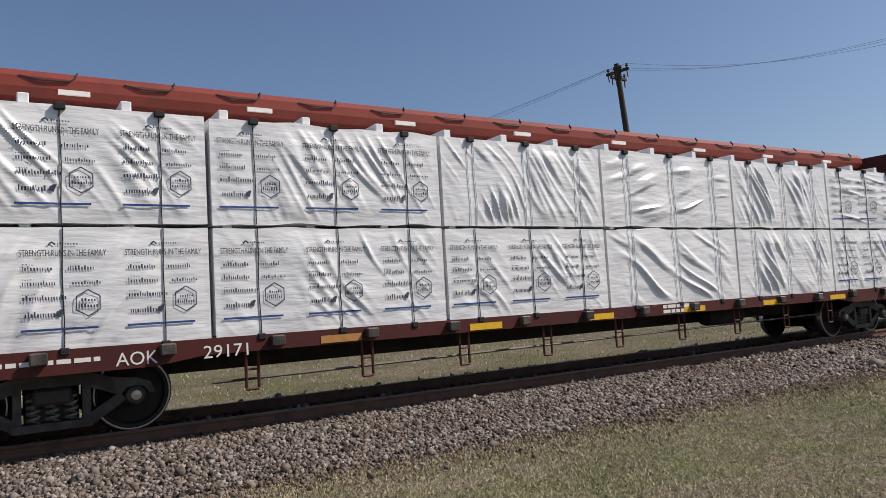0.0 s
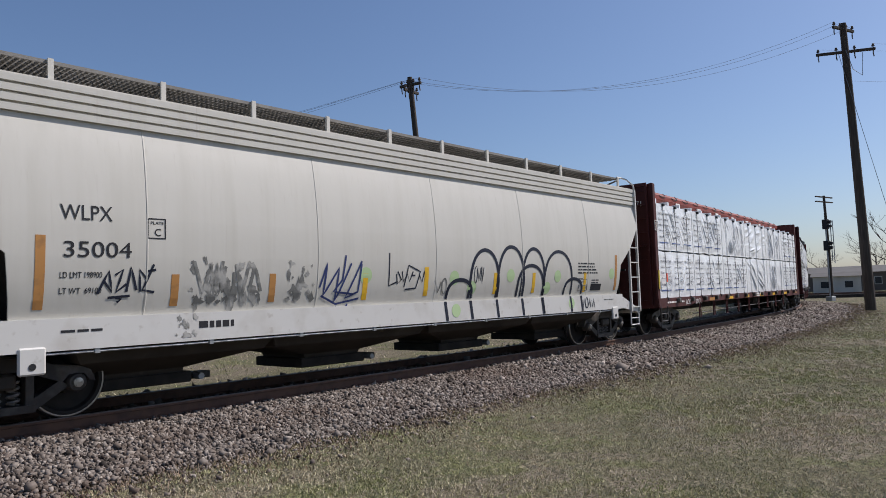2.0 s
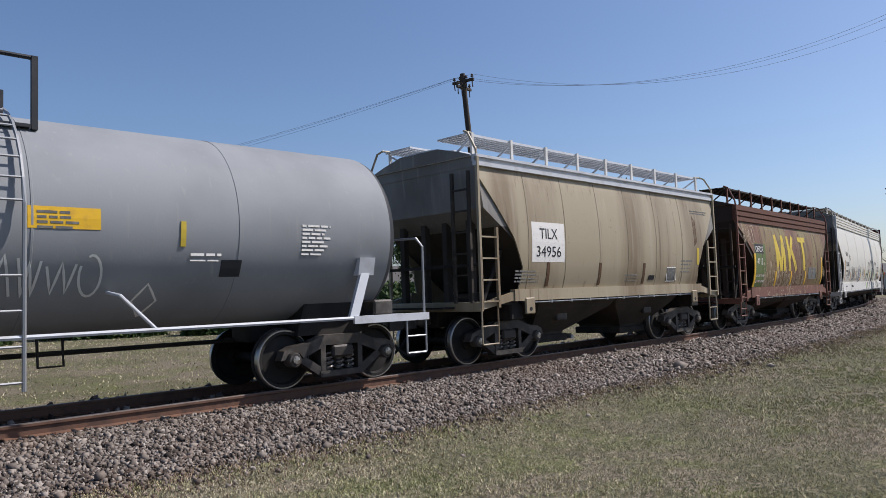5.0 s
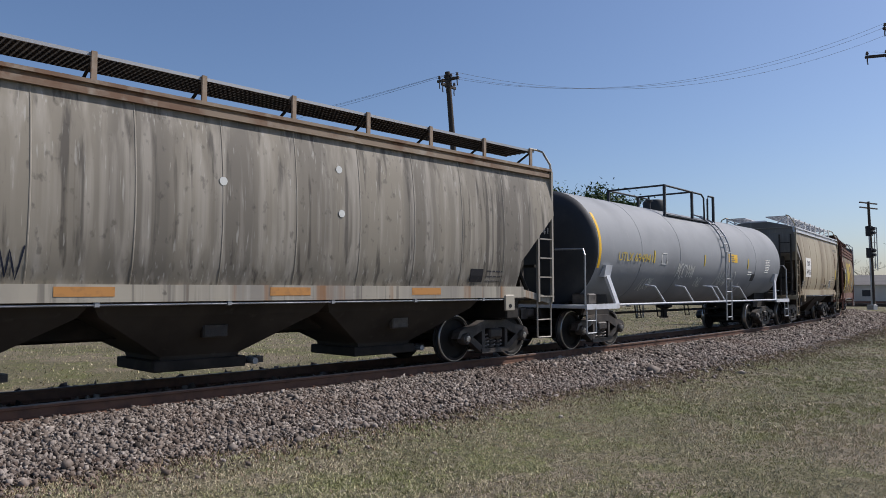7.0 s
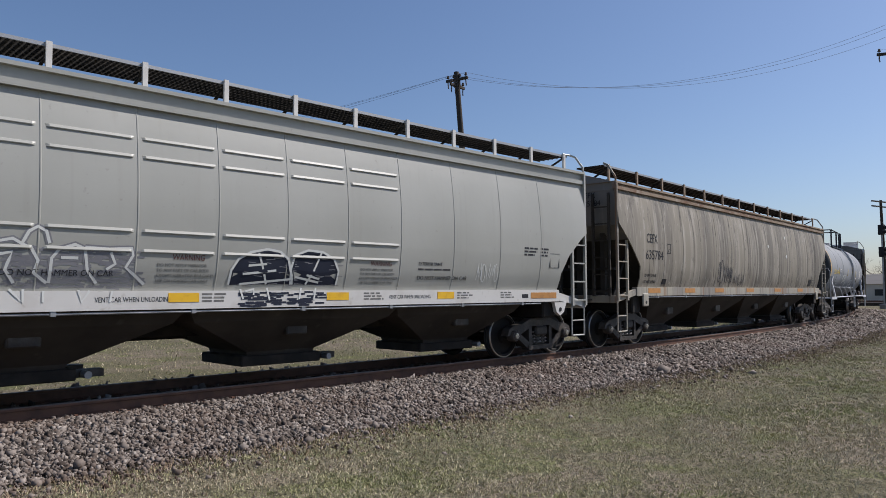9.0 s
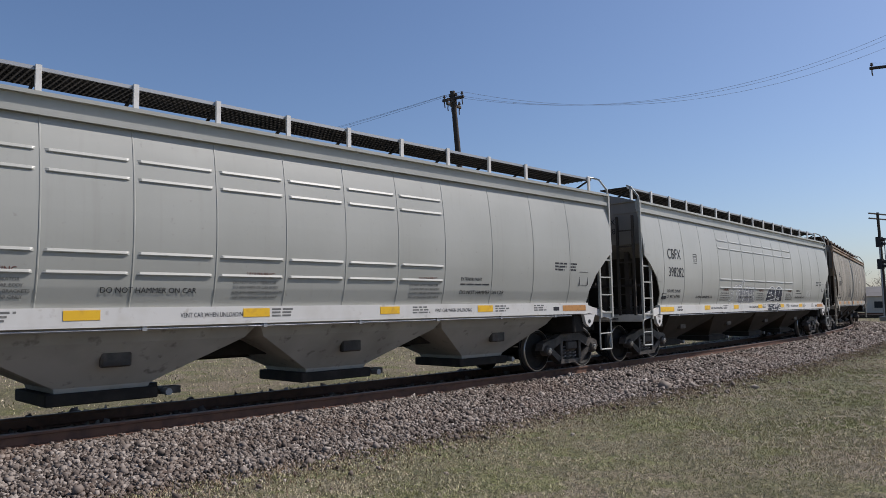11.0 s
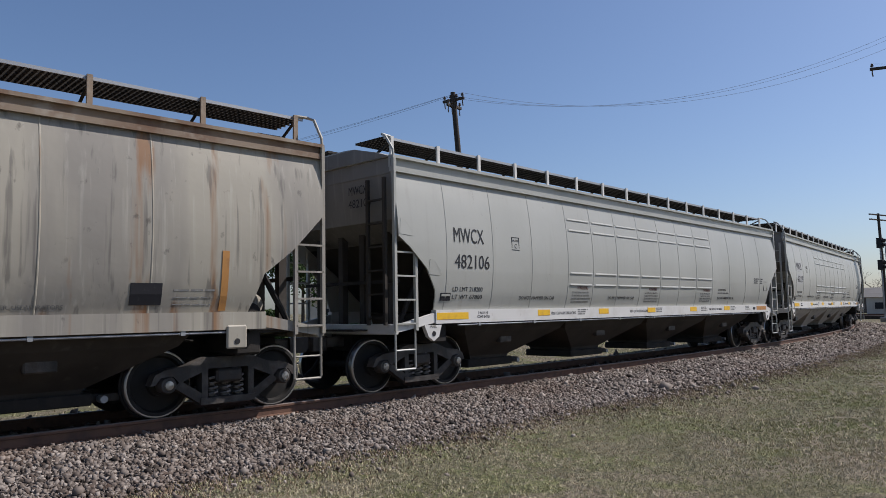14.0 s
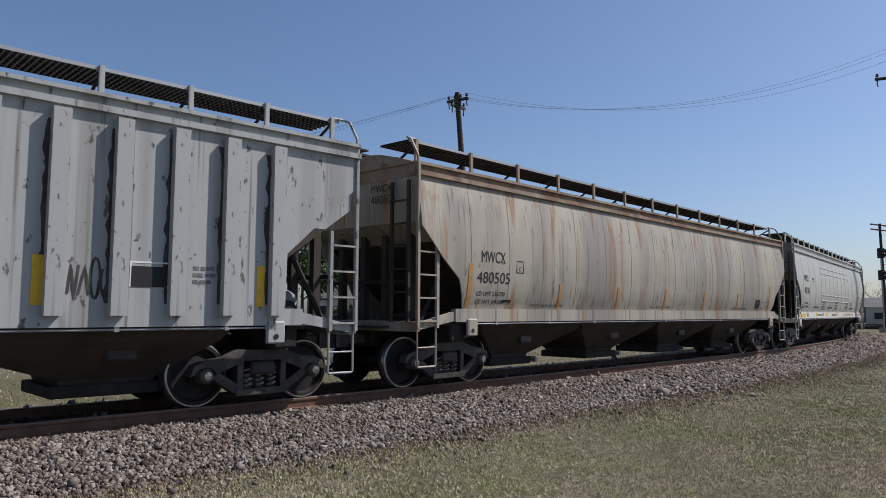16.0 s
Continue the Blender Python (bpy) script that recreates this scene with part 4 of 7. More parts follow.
            # chute colour on the posts imitates the shadow they stand in
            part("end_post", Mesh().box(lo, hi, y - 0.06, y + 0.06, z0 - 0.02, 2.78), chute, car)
        part("end_crossbar", Mesh().box(min(xs(0.30), xs(0.35)), max(xs(0.30), xs(0.35)), -1.3, 1.3, 1.88, 1.94), M["underframe"], car)
        part("end_diagonal", Mesh().tube([(xs(0.4), -1.2, z0), (xs(1.0), -1.2, 2.2)], 0.045, 6), M["underframe"], car)
        for q in (-1, 1):
            ladder(car, xs(0.03), q * 1.52, z0 - 0.1, fascia - 0.05, -e * 0.48, fit, short=2.60)
            step_irons(car, xs(0.05), q * 1.49, -e * 0.46, fit, 0.42, z0 - 0.1)
            part("roof_handhold", Mesh().tube([(xs(0.03), q * 1.52, fascia - 0.06), (xs(0.03), q * 1.50, fascia + 0.10), (xs(0.04), q * (board_y + 0.16), board - 0.04), (xs(0.08), q * (board_y + 0.03), board + 0.02), (xs(0.3), q * board_y, board + 0.02)], 0.024, 6), fit, car)
        ladder(car, xs(-0.04), -1.35 if e < 0 else 1.0, z0, eave - 0.1, 0.42, chute, "end_ladder", along="y")
        # crossover platform and brake gear
        lo, hi = min(xs(-0.32), xs(0.0)), max(xs(-0.32), xs(0.0))
        part("crossover_platform", Mesh().box(lo, hi, -0.85, 0.85, z0 - 0.10, z0 - 0.07), M["underframe"], car)
        lo, hi = min(xs(-0.28), xs(0.25)), max(xs(-0.28), xs(0.25))
        if end_deck:
            part("end_grating", Mesh().box(lo, hi, 0.05, 1.12, board - 0.03, board), bp, car)
            for y in (0.15, 1.0):
                part("grating_bracket", Mesh().tube([(xs(-0.24), y, board - 0.03), (xs(0.06), y, fascia - 0.12)], 0.022, 5), bp, car)
        if e > 0:
            part("brake_wheel", Mesh().turned([(0.27, 0.0), (0.29, 0.02), (0.27, 0.04), (0.25, 0.02)], "x", 20, (x + 0.18, 0.75, 2.3)).box(x + 0.18, x + 0.21, 0.48, 1.02, 2.28, 2.32).box(x + 0.18, x + 0.21, 0.73, 0.77, 2.05, 2.55), M["truck_steel"], car)
            part("brake_reservoir", Mesh().turned([(0.02, -0.85), (0.17, -0.8), (0.2, -0.7), (0.2, 0.25), (0.17, 0.35), (0.02, 0.4)], "y", 16, (x - 0.75, 0.1, z0 + 0.35)), sill_m, car, smooth=True)
            part("brake_cylinder", Mesh().turned([(0.02, -0.25), (0.15, -0.22), (0.15, 0.2), (0.02, 0.25)], "y", 14, (x - 1.0, -0.9, z0 + 0.22)), M["underframe"], car, smooth=True)
    part("brake_rod", Mesh().tube([(-half + 1.5, 0.5, 0.66), (half - 1.5, 0.5, 0.66)], 0.02, 6), M["underframe"], car)
    return car, half, side


def reflectors(side, half, z0, mat, xs, wide=0.5, high=0.12):
    for x in xs:
        me = Mesh().box(x, x + wide, -1.525, -1.515, z0, z0 + high)
        part("reflector", me, M[mat], side.car, "reflective strip")


def ribs_panel(side, cols, rows, mat):
    """Pressed stiffeners between seams."""
    for a, b in zip(cols[:-1], cols[1:]):
        for z in rows:
            y = side.y(z)
            ring = lambda x, out: [(x, -y + 0.02, z - 0.022), (x, -y - out * 0.8, z - 0.018), (x, -y - out, z - 0.008), (x, -y - out * 0.45, z + 0.022), (x, -y + 0.02, z + 0.034)]
            part("stiffener", Mesh().loft([ring(a + 0.05, 0.0), ring(a + 0.09, 0.02), ring(b - 0.09, 0.02), ring(b - 0.05, 0.0)]), M[mat], side.car)


def sill_words(side, text, x, z, high, mat, width=None):
    me, w = letters(text, M[mat])
    ob = part("lettering", me, None, side.car)
    ob.matrix_basis = pose(x, -1.5215, z) @ Matrix.Diagonal((high if width is None else width / w, 1, high, 1))


def end_words(car, half, text, y, z, high, mat, width=None):
    """On the rear end."""
    me, w = letters(text, M[mat])
    ob = part("lettering", me, None, car)
    ob.matrix_basis = pose(-half + 0.012, y, z, 0, 0, -90) @ Matrix.Diagonal((high if width is None else width / w, 1, high, 1))
    return ob


NEW_SEAMS = (-7.90, -6.60, -5.34, -4.02, -3.00, -1.92, -0.80, 0.30, 1.39, 2.49, 3.60, 4.87, 6.14, 7.40)


def new_grey_hopper(mark, number, load, light, rear, front, lettered=True, up=0.0, chute_kind="dark_chute"):
    car, half, s = hopper("hopper_car", "light grey four-bay covered hopper car with white side sill", rear, front, "light_grey_paint", "white_sill", chute_kind, seams=NEW_SEAMS, bin_shade="grimy_end", post_paint="white_sill", sill=(1.16 + up, 1.40 + up), side_edge=((3.75, 0.03), (2.64, 0.06), (2.48, 0.30), (2.12, 0.72), (1.74, 0.96), (1.4, 1.0)))
    ribs_panel(s, NEW_SEAMS[3:11], (3.33, 3.09, 2.15, 1.90), "light_grey_paint")
    s.words(mark, -half + 1.40, 2.62 + up, 0.28, M["black_letter"], 0.86)
    s.words(number, -half + 1.43, 2.15 + up, 0.26, M["black_letter"], 0.98)
    s.words("LD LMT " + load, -half + 1.40, 1.73 + up, 0.085, M["black_letter"], 0.84)
    s.words("LT WT " + light, -half + 1.40, 1.59 + up, 0.085, M["black_letter"], 0.84)
    s.outline(-half + 3.12, -half + 3.36, 2.55 + up, 2.81 + up, 0.014, M["black_letter"])
    s.words("PLATE", -half + 3.15, 2.72 + up, 0.045, M["black_letter"], 0.18)
    s.words("C", -half + 3.20, 2.59 + up, 0.09, M["black_letter"])
    for x in (-5.74, -2.3, 4.0):
        s.words("DO NOT HAMMER ON CAR", x, 1.58 + up, 0.075, M["black_letter"], 1.24)
    for x in (-3.85, -0.53, 2.76):
        s.words("WARNING", x + 0.2, 1.80 + up, 0.08, M["red_brown_letter"], 0.44)
        for k, text in enumerate(("DO NOT APPLY VIBRATOR", "TO ANY PART OF CAR BODY", "EXCEPT VIBRATOR BRACKETS", "USE ON LOADED CAR ONLY")):
            s.words(text, x, 1.715 + up - 0.068 * k, 0.042, M["faded_letter"], (0.68, 0.72, 0.79, 0.72)[k])
    s.words("EXTERIOR PAINT", 4.01, 1.83 + up, 0.06, M["black_letter"], 0.57)
    s.bars(4.01, 1.75 + up, 0.94, 1, M["black_letter"], 0.045)
    s.bars(6.86, 2.22 + up, 0.42, 3, M["black_letter"], 0.035, 0.03)
    s.bars(7.38, 2.22 + up, 0.30, 3, M["black_letter"], 0.035, 0.03, seed=2)
    reflectors(s, half, 1.23 + up, "yellow_reflector", (-half + 1.02,), 0.84)
    reflectors(s, half, 1.25 + up, "yellow_reflector", (-5.09, -2.70, -0.36, 2.13, 4.50), 0.42)
    reflectors(s, half, 1.23 + up, "orange_reflector", (half - 1.95,), 0.85)
    for x in (-4.62, -1.27, 3.38):
        sill_words(s, "VENT CAR WHEN UNLOADING", x, 1.26 + up, 0.065, "black_letter", 0.95)
    sill_words(s, "2 INCH HF", -7.0, 1.31 + up, 0.05, "black_letter", 0.30)
    sill_words(s, "COMP SHOES", -7.02, 1.24 + up, 0.05, "black_letter", 0.36)
    face = Side(car, [(1.1, 1.518), (1.5, 1.518)])
    for k, x in enumerate((-3.6, 0.1, 2.85, 5.0, 6.2)):
        face.bars(x, 1.34 + up, 0.42, 3, M["faded_letter"], 0.026, 0.02, seed=k)
    face.patch(6.85, 7.05, 1.24 + up, 1.32 + up, M["black_letter"], "placard", 0.004)
    s.outline(half - 1.38, half - 1.06, 1.86, 2.16, 0.012, M["faded_letter"], "weld_line")
    pull = Side(car, [(0.8, 1.512), (1.3, 1.512)])
    pull.words("PULL", -half + 0.86, 1.09 + up, 0.05, M["black_letter"], 0.16)
    s.patch(-half + 1.1, -half + 1.36, 1.56, 1.70, M["black_letter"], "placard")
    s.patch(-half + 1.12, -half + 1.34, 1.64, 1.68, M["light_grey_paint"], "placard_line", 0.011)
    for x0, z0 in ((-half + 0.08, 2.68), (-half + 0.76, 2.02)):
        r = [(x0, z0), (x0 + 0.30, z0 - 0.02), (x0 + 0.30, z0 + 0.08), (x0 + 0.12, z0 + 0.26), (x0 + 0.03, z0 + 0.26)]
        v = [(a, -s.y(b) - 0.006, b) for a, b in r]
        part("reinforcing_plate", Mesh().add(v + [(a, y + 0.02, b) for a, y, b in v], [(0, 1, 2, 3, 4), (9, 8, 7, 6, 5)] + [(i, (i + 1) % 5, 5 + (i + 1) % 5, 5 + i) for i in range(5)]), M["light_grey_paint"], car)
    if lettered:
        end_words(car, half, mark, -0.35, 3.45, 0.16, "black_letter", 0.5)
        end_words(car, half, number, -0.35, 3.22, 0.15, "black_letter", 0.6)
    return car, half, s


M["dot_green"] = material("dot_green", (0.42, 0.55, 0.30), 0.6)
M["brown_strip"] = material("brown_strip", (0.10, 0.055, 0.03), 0.7)
M["light_grey_chute"] = material("light_grey_chute", (0.42, 0.41, 0.375), 0.55, layers=[((0.27, 0.26, 0.23), 1.5, 0.42, 0.7, (1, 1, 0.6), 0.6), ((0.10, 0.09, 0.08), 6.0, 0.6, 0.72, (1, 1, 1), 0.6)])
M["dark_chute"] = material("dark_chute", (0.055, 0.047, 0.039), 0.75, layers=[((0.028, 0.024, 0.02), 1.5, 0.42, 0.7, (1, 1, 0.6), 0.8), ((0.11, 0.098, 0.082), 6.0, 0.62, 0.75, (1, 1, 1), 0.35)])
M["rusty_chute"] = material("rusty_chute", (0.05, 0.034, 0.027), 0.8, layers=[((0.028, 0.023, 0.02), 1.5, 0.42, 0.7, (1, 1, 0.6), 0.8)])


def centerbeam(name, rear, front, numbered):
    car, half = start_car(name, "maroon centerbeam flat car stacked with white wrapped wallboard packs", "flat car", rear, front, 1.78)
    mar = M["maroon_paint"]
    part("deck", Mesh().soft_box(-half, half, -1.45, 1.45, 0.98, 1.10, 0.02), mar, car)
    for q in (-1, 1):
        m = Mesh()
        m.prism([(-half, 0.80), (-half + 2.8, 0.80), (-half + 3.4, 0.88), (half - 3.4, 0.88), (half - 2.8, 0.80), (half, 0.80), (half, 1.08), (-half, 1.08)], q * 1.42, q * 1.50)
        part("side_sill", m, mar, car)
    part("centre_sill", Mesh().soft_box(-half, half, -0.3, 0.3, 0.60, 0.98, 0.02), M["underframe"], car)
    for q in (-1, 1):
        x0 = q * half
        a, b = min(x0, x0 - q * 0.15), max(x0, x0 - q * 0.15)
        part("end_bulkhead", Mesh().prism([(a, 1.05), (b, 1.05), (b, 4.36), (a, 4.42)], -1.38, 1.38), mar, car)
        for y in (-1.42, 1.42):
            part("bulkhead_post", Mesh().soft_box(a - 0.03, b + 0.03, y - 0.06, y + 0.06, 0.85, 4.44, 0.02), mar, car)
        for y in (-0.85, -0.28, 0.28, 0.85):
            part("bulkhead_rib", Mesh().soft_box(x0 - 0.03 if q < 0 else x0 - 0.02, x0 + 0.02 if q < 0 else x0 + 0.03, y - 0.06, y + 0.06, 1.1, 4.34, 0.01), mar, car)
        for z in (1.9, 2.7, 3.5):
            part("bulkhead_crossbar", Mesh().box(x0 - 0.025, x0 + 0.025, -1.36, 1.36, z - 0.05, z + 0.05), mar, car)
        part("end_walkway", Mesh().box(min(x0, x0 + q * 0.05), max(x0, x0 + q * 0.05), -1.3, 1.3, 4.36, 4.46), mar, car)
        ladder(car, x0 + q * 0.08, -1.3, 0.9, 4.4, 0.42, mar, "end_ladder", along="y")
        for s in (-1, 1):
            step_irons(car, x0 - q * 0.10, s * 1.50, -q * 0.55, M["truck_steel"], 0.42, 0.85)
        part("end_sill", Mesh().soft_box(min(x0, x0 - q * 0.1), max(x0, x0 - q * 0.1), -1.45, 1.45, 0.80, 1.08, 0.01), mar, car)
    beam = part("centre_beam", Mesh().soft_box(-half + 0.32, half - 0.32, -0.72, 0.72, 4.17, 4.50, 0.10), M["red_beam_paint"], car)
    n = 17
    for i in range(n):
        x = -half + 0.9 + (2 * half - 1.8) * i / (n - 1)
        part("beam_post", Mesh().box(x - 0.1, x + 0.1, -0.25, 0.25, 1.1, 4.20), M["red_beam_paint"], car)
        cab = Mesh().tube([(x - 0.60, -0.72, 4.40), (x - 0.35, -0.74, 4.36), (x - 0.05, -0.735, 4.37), (x + 0.02, -0.70, 4.44), (x + 0.05, -0.62, 4.52)], 0.012, 5)
        part("tie_cable", cab, M["signal_black"], car)
        if i % 2:
            part("warning_plate", Mesh().box(x - 0.18, x + 0.18, -0.755, -0.715, 4.20, 4.26), M["white_letter"], car)
    for i in range(14):
        x = -half + 1.6 + (2 * half - 3.2) * i / 13
        for q in (-1, 1):
            part("winch", Mesh().soft_box(x - 0.09, x + 0.09, q * 1.54 - 0.06, q * 1.54 + 0.06, 0.92, 1.06, 0.015), M["truck_steel"], car)
    s = Side(car, [(0.8, 1.50), (1.1, 1.50)])
    # handrails and steps under the sill
    for i in range(9):
        x = -half + 3.9 + i * 1.62
        step_irons(car, x, -1.44, 0.16, mar, 0.40, 0.9)
    part("brake_pipe", Mesh().tube([(-half + 3.5, -1.35, 0.52), (half - 4.0, -1.35, 0.60)], 0.018, 5), M["truck_steel"], car)
    part("brake_reservoir", Mesh().turned([(0.02, -0.6), (0.17, -0.55), (0.2, -0.4), (0.2, 0.4), (0.17, 0.55), (0.02, 0.6)], "x", 16, (half - 6.5, -0.7, 0.72)), M["underframe"], car, smooth=True)
    for x in (-half + 3.0 + k * 2.4 for k in range(7)):
        s.patch(x + 1.9, x + 2.5, 0.90, 1.0, M["orange_reflector" if int(x) % 2 else "yellow_reflector"], "reflector")
    if numbered:
        s.words("AOK", -half + 2.38, 0.84, 0.16, M["white_letter"], 0.46, label="white stencilled letters")
        s.words("29171", -half + 3.36, 0.84, 0.16, M["white_letter"], 0.56, label="white stencilled figures")
        end_words(car, half, "AOK 29171", 0.2, 3.78, 0.17, "white_letter", 1.0).matrix_basis = pose(-half - 0.04, -0.15, 3.78, 0, 0, -90) @ Matrix.Diagonal((0.15, 1, 0.17, 1))
    s.bars(-half + 0.7, 0.92, 1.6, 1, M["white_letter"], 0.05)
    s.bars(1.2, 1.0, 0.9, 2, M["white_letter"], 0.06)
    # the packs of wallboard, each in its wrapper
    cuts = (-half + 0.21, -6.84, -3.40, -0.08, 3.50, 6.86, half - 0.24)
    packs = [(a + 0.03, b - a - 0.06, k in (0, 1, 5)) for k, (a, b) in enumerate(zip(cuts[:-1], cuts[1:]))]
    for row, (z0, z1) in enumerate(((1.045, 2.455), (2.50, 3.87))):
        for k, (x0, ln, printed) in enumerate(packs):
            if row == 0 and k == 2:
                printed = 1
            for q in (-1, 1):
                pack = wrapped_pack(x0, ln, z0, z1, q, row * 10 + k + (0 if numbered else 50), printed and q < 0, car)
    return car, half


def wrapped_pack(x0, ln, z0, z1, q, seed, printed, car):
    """A pack of board under a creased sheet with bands round it."""
    ya, yb = 0.30, 1.46
    nx, nz = ((150, 64) if seed < 50 else (80, 34)) if q < 0 else (8, 4)
    rnd = random.Random(seed)
    ph = rnd.uniform(0, 40)
    ang = rnd.choice((-0.15, 0.2, 0.1, -0.9, -1.0) if z0 > 2 else (-0.95, -0.8, -1.1, 0.9, -0.6))
    ca, sa = math.cos(ang), math.sin(ang)
    deep = 0.055 if not printed else 0.032
    tight = rnd.uniform(4.5, 6.5)

    def surf(x, z):
        u, w = (x - x0) / ln, (z - z0) / (z1 - z0)
        edge = max(0.12, min(1.0, 6 * min(u, 1 - u), 5 * min(w, 1 - w)))
        al, ac = x * ca + z * sa, z * ca - x * sa
        warp = noise.noise(Vector((x * 0.8 + ph, z * 0.8, 1.0)))
        ridge = max(0.0, 1 - 3.6 * abs(noise.noise(Vector((ac * tight + 0.9 * warp + ph, al * 0.55, ph)))))
        patch = min(1.0, max(0.0, 0.65 + 1.6 * noise.noise(Vector((x * 1.1 + ph * 3, z * 1.1, 6.0)))))
        broad = noise.noise(Vector((x * 0.9 + ph, z * 1.4, 9.0)))
        sag = abs(math.cos(math.pi * u * 3))
        return yb + edge * (deep * ridge * patch * (0.4 + 0.6 * sag) + 0.022 * sag + 0.018 * broad)

    m = Mesh()
    v, f = [], []
    hang = rnd.uniform(0.01, 0.05)
    for j in range(nz + 1):
        for i in range(nx + 1):
            x, z = x0 + ln * i / nx, z0 + (z1 - z0) * j / nz
            dz = hang * noise.noise(Vector((x * 1.7 + ph, 0, 2.0))) if j in (0, nz) else 0
            v.append((x, q * surf(x, z), z + dz))
    row = nx + 1
    f += [(j * row + i, j * row + i + 1, (j + 1) * row + i + 1, (j + 1) * row + i) for j in range(nz) for i in range(nx)]
    k = len(v)
    v += [(x0, q * ya, z0), (x0 + ln, q * ya, z0), (x0 + ln, q * ya, z1), (x0, q * ya, z1)]
    f.append((k + 3, k + 2, k + 1, k))
    f.append(tuple([i for i in range(nx, -1, -1)] + [k, k + 1]))
    f.append(tuple([nz * row + i for i in range(nx + 1)] + [k + 2, k + 3]))
    f.append(tuple([j * row for j in range(nz + 1)] + [k + 3, k]))
    f.append(tuple([j * row + nx for j in range(nz, -1, -1)] + [k + 1, k + 2]))
    m.add(v, f)
    pack = part("wrapped_pack", m, M["wrap"], car, "white plastic-wrapped pack of wallboard", smooth=True)
    if q > 0:
        return pack
    for i in range(3):
        x = x0 + ln * (i + 0.5) / 3
        offs = (0.0,) if printed else (-0.06, 0.06)
        for o in offs:
            zs = [z0 + (z1 - z0) * n / 10 for n in range(11)]
            pts = [(x + o + 0.006 * math.sin(n * 0.8 + seed), -surf(x + o, z) - 0.012, z) for n, z in enumerate(zs)]
            part("band", Mesh().tube(pts, 0.007 if printed else 0.005, 5), M["signal_black"] if printed else M["strap"], pack)
        part("corner_guard", Mesh().soft_box(x - 0.06, x + 0.06, -yb - 0.06, -yb + 0.04, z1 - 0.06, z1 + 0.02, 0.01) if z0 > 2 else Mesh().soft_box(x - 0.05, x + 0.05, -yb - 0.06, -yb + 0.02, z0 - 0.03, z0 + 0.05, 0.01), M["signal_black"], pack)
        part("dunnage_block", Mesh().soft_box(x - 0.42, x - 0.30, -1.40, -0.9, z1 + 0.0, z1 + 0.13, 0.01), M["wrap"], pack)
    if not printed:
        return pack

    def lay(ob):
        """Lay flat print onto the creased sheet."""
        me = ob.data.copy()
        me.transform(ob.matrix_basis)
        ob.matrix_basis = Matrix()
        for p in me.vertices:
            p.co.y = -surf(p.co.x, min(max(p.co.z, z0), z1)) - 0.014
        ob.data = me

    def glyphs(x, z, width, high, ink="grey_ink", name="print"):
        g, a = Mesh(), x
        while a < x + width:
            b = a + rnd.uniform(0.008, 0.020)
            t = high * rnd.choice((0.62, 0.66, 0.66, 1.0))
            g.add([(a, 0, z), (b, 0, z), (b, 0, z + t), (a, 0, z + t)], [(0, 1, 2, 3)])
            a = b + 0.014
        lay(part(name, g, M[ink], pack))

    def stroke(pts, width, ink, name):
        sd = Side(pack, [(z0, 1.5), (z1, 1.5)])
        lay(part(name, sd.ribbon(pts, width, M[ink]), M[ink], pack))

    for i in range(3):
        a = x0 + ln * i / 3 + 0.05 + rnd.uniform(-0.02, 0.05)
        t = z1 - (z1 - z0) * 0.02
        me, w = letters("STRENGTH RUNS IN THE FAMILY", M["grey_ink"])
        ob = part("slogan", me, None, pack)
        ob.matrix_basis = pose(a + 0.02, -1.6, t - 0.30) @ Matrix.Diagonal((0.88 / w, 1, 0.075, 1))
        lay(ob)
        glyphs(a + 0.40, t - 0.17, 0.20, 0.025)
        stroke([(a + 0.31, t - 0.17), (a + 0.345, t - 0.14), (a + 0.38, t - 0.17)], 0.02, "grey_ink", "printed_emblem")
        for r, (wd, hg) in enumerate(((0.30, 0.05), (0.33, 0.052), (0.44, 0.055))):
            glyphs(a + 0.05, t - 0.46 - r * 0.165, wd, hg)
            glyphs(a + 0.05, t - 0.40 - r * 0.165, 0.12, 0.012)
        glyphs(a + 0.50, t - 0.46, 0.27, 0.05)
        glyphs(a + 0.54, t - 0.625, 0.30, 0.04)
        hx = [(a + 0.70 + 0.14 * math.cos(math.pi / 6 + h * math.pi / 3), t - 0.84 + 0.15 * math.sin(math.pi / 6 + h * math.pi / 3)) for h in range(7)]
        stroke(hx, 0.014, "grey_ink", "printed_emblem")
        glyphs(a + 0.63, t - 0.82, 0.15, 0.035)
        glyphs(a + 0.60, t - 0.89, 0.20, 0.045)
        glyphs(a + 0.07, t - 0.98, 0.28, 0.065)
        stroke([(a + 0.40, t - 0.98), (a + 0.43, t - 0.90), (a + 0.40, t - 0.93), (a + 0.38, t - 0.97)], 0.04, "grey_ink", "printed_emblem")
        stroke([(a + 0.03, t - 1.12), (a + 0.80, t - 1.12)], 0.025, "blue_ink", "blue_stripe")
    return pack


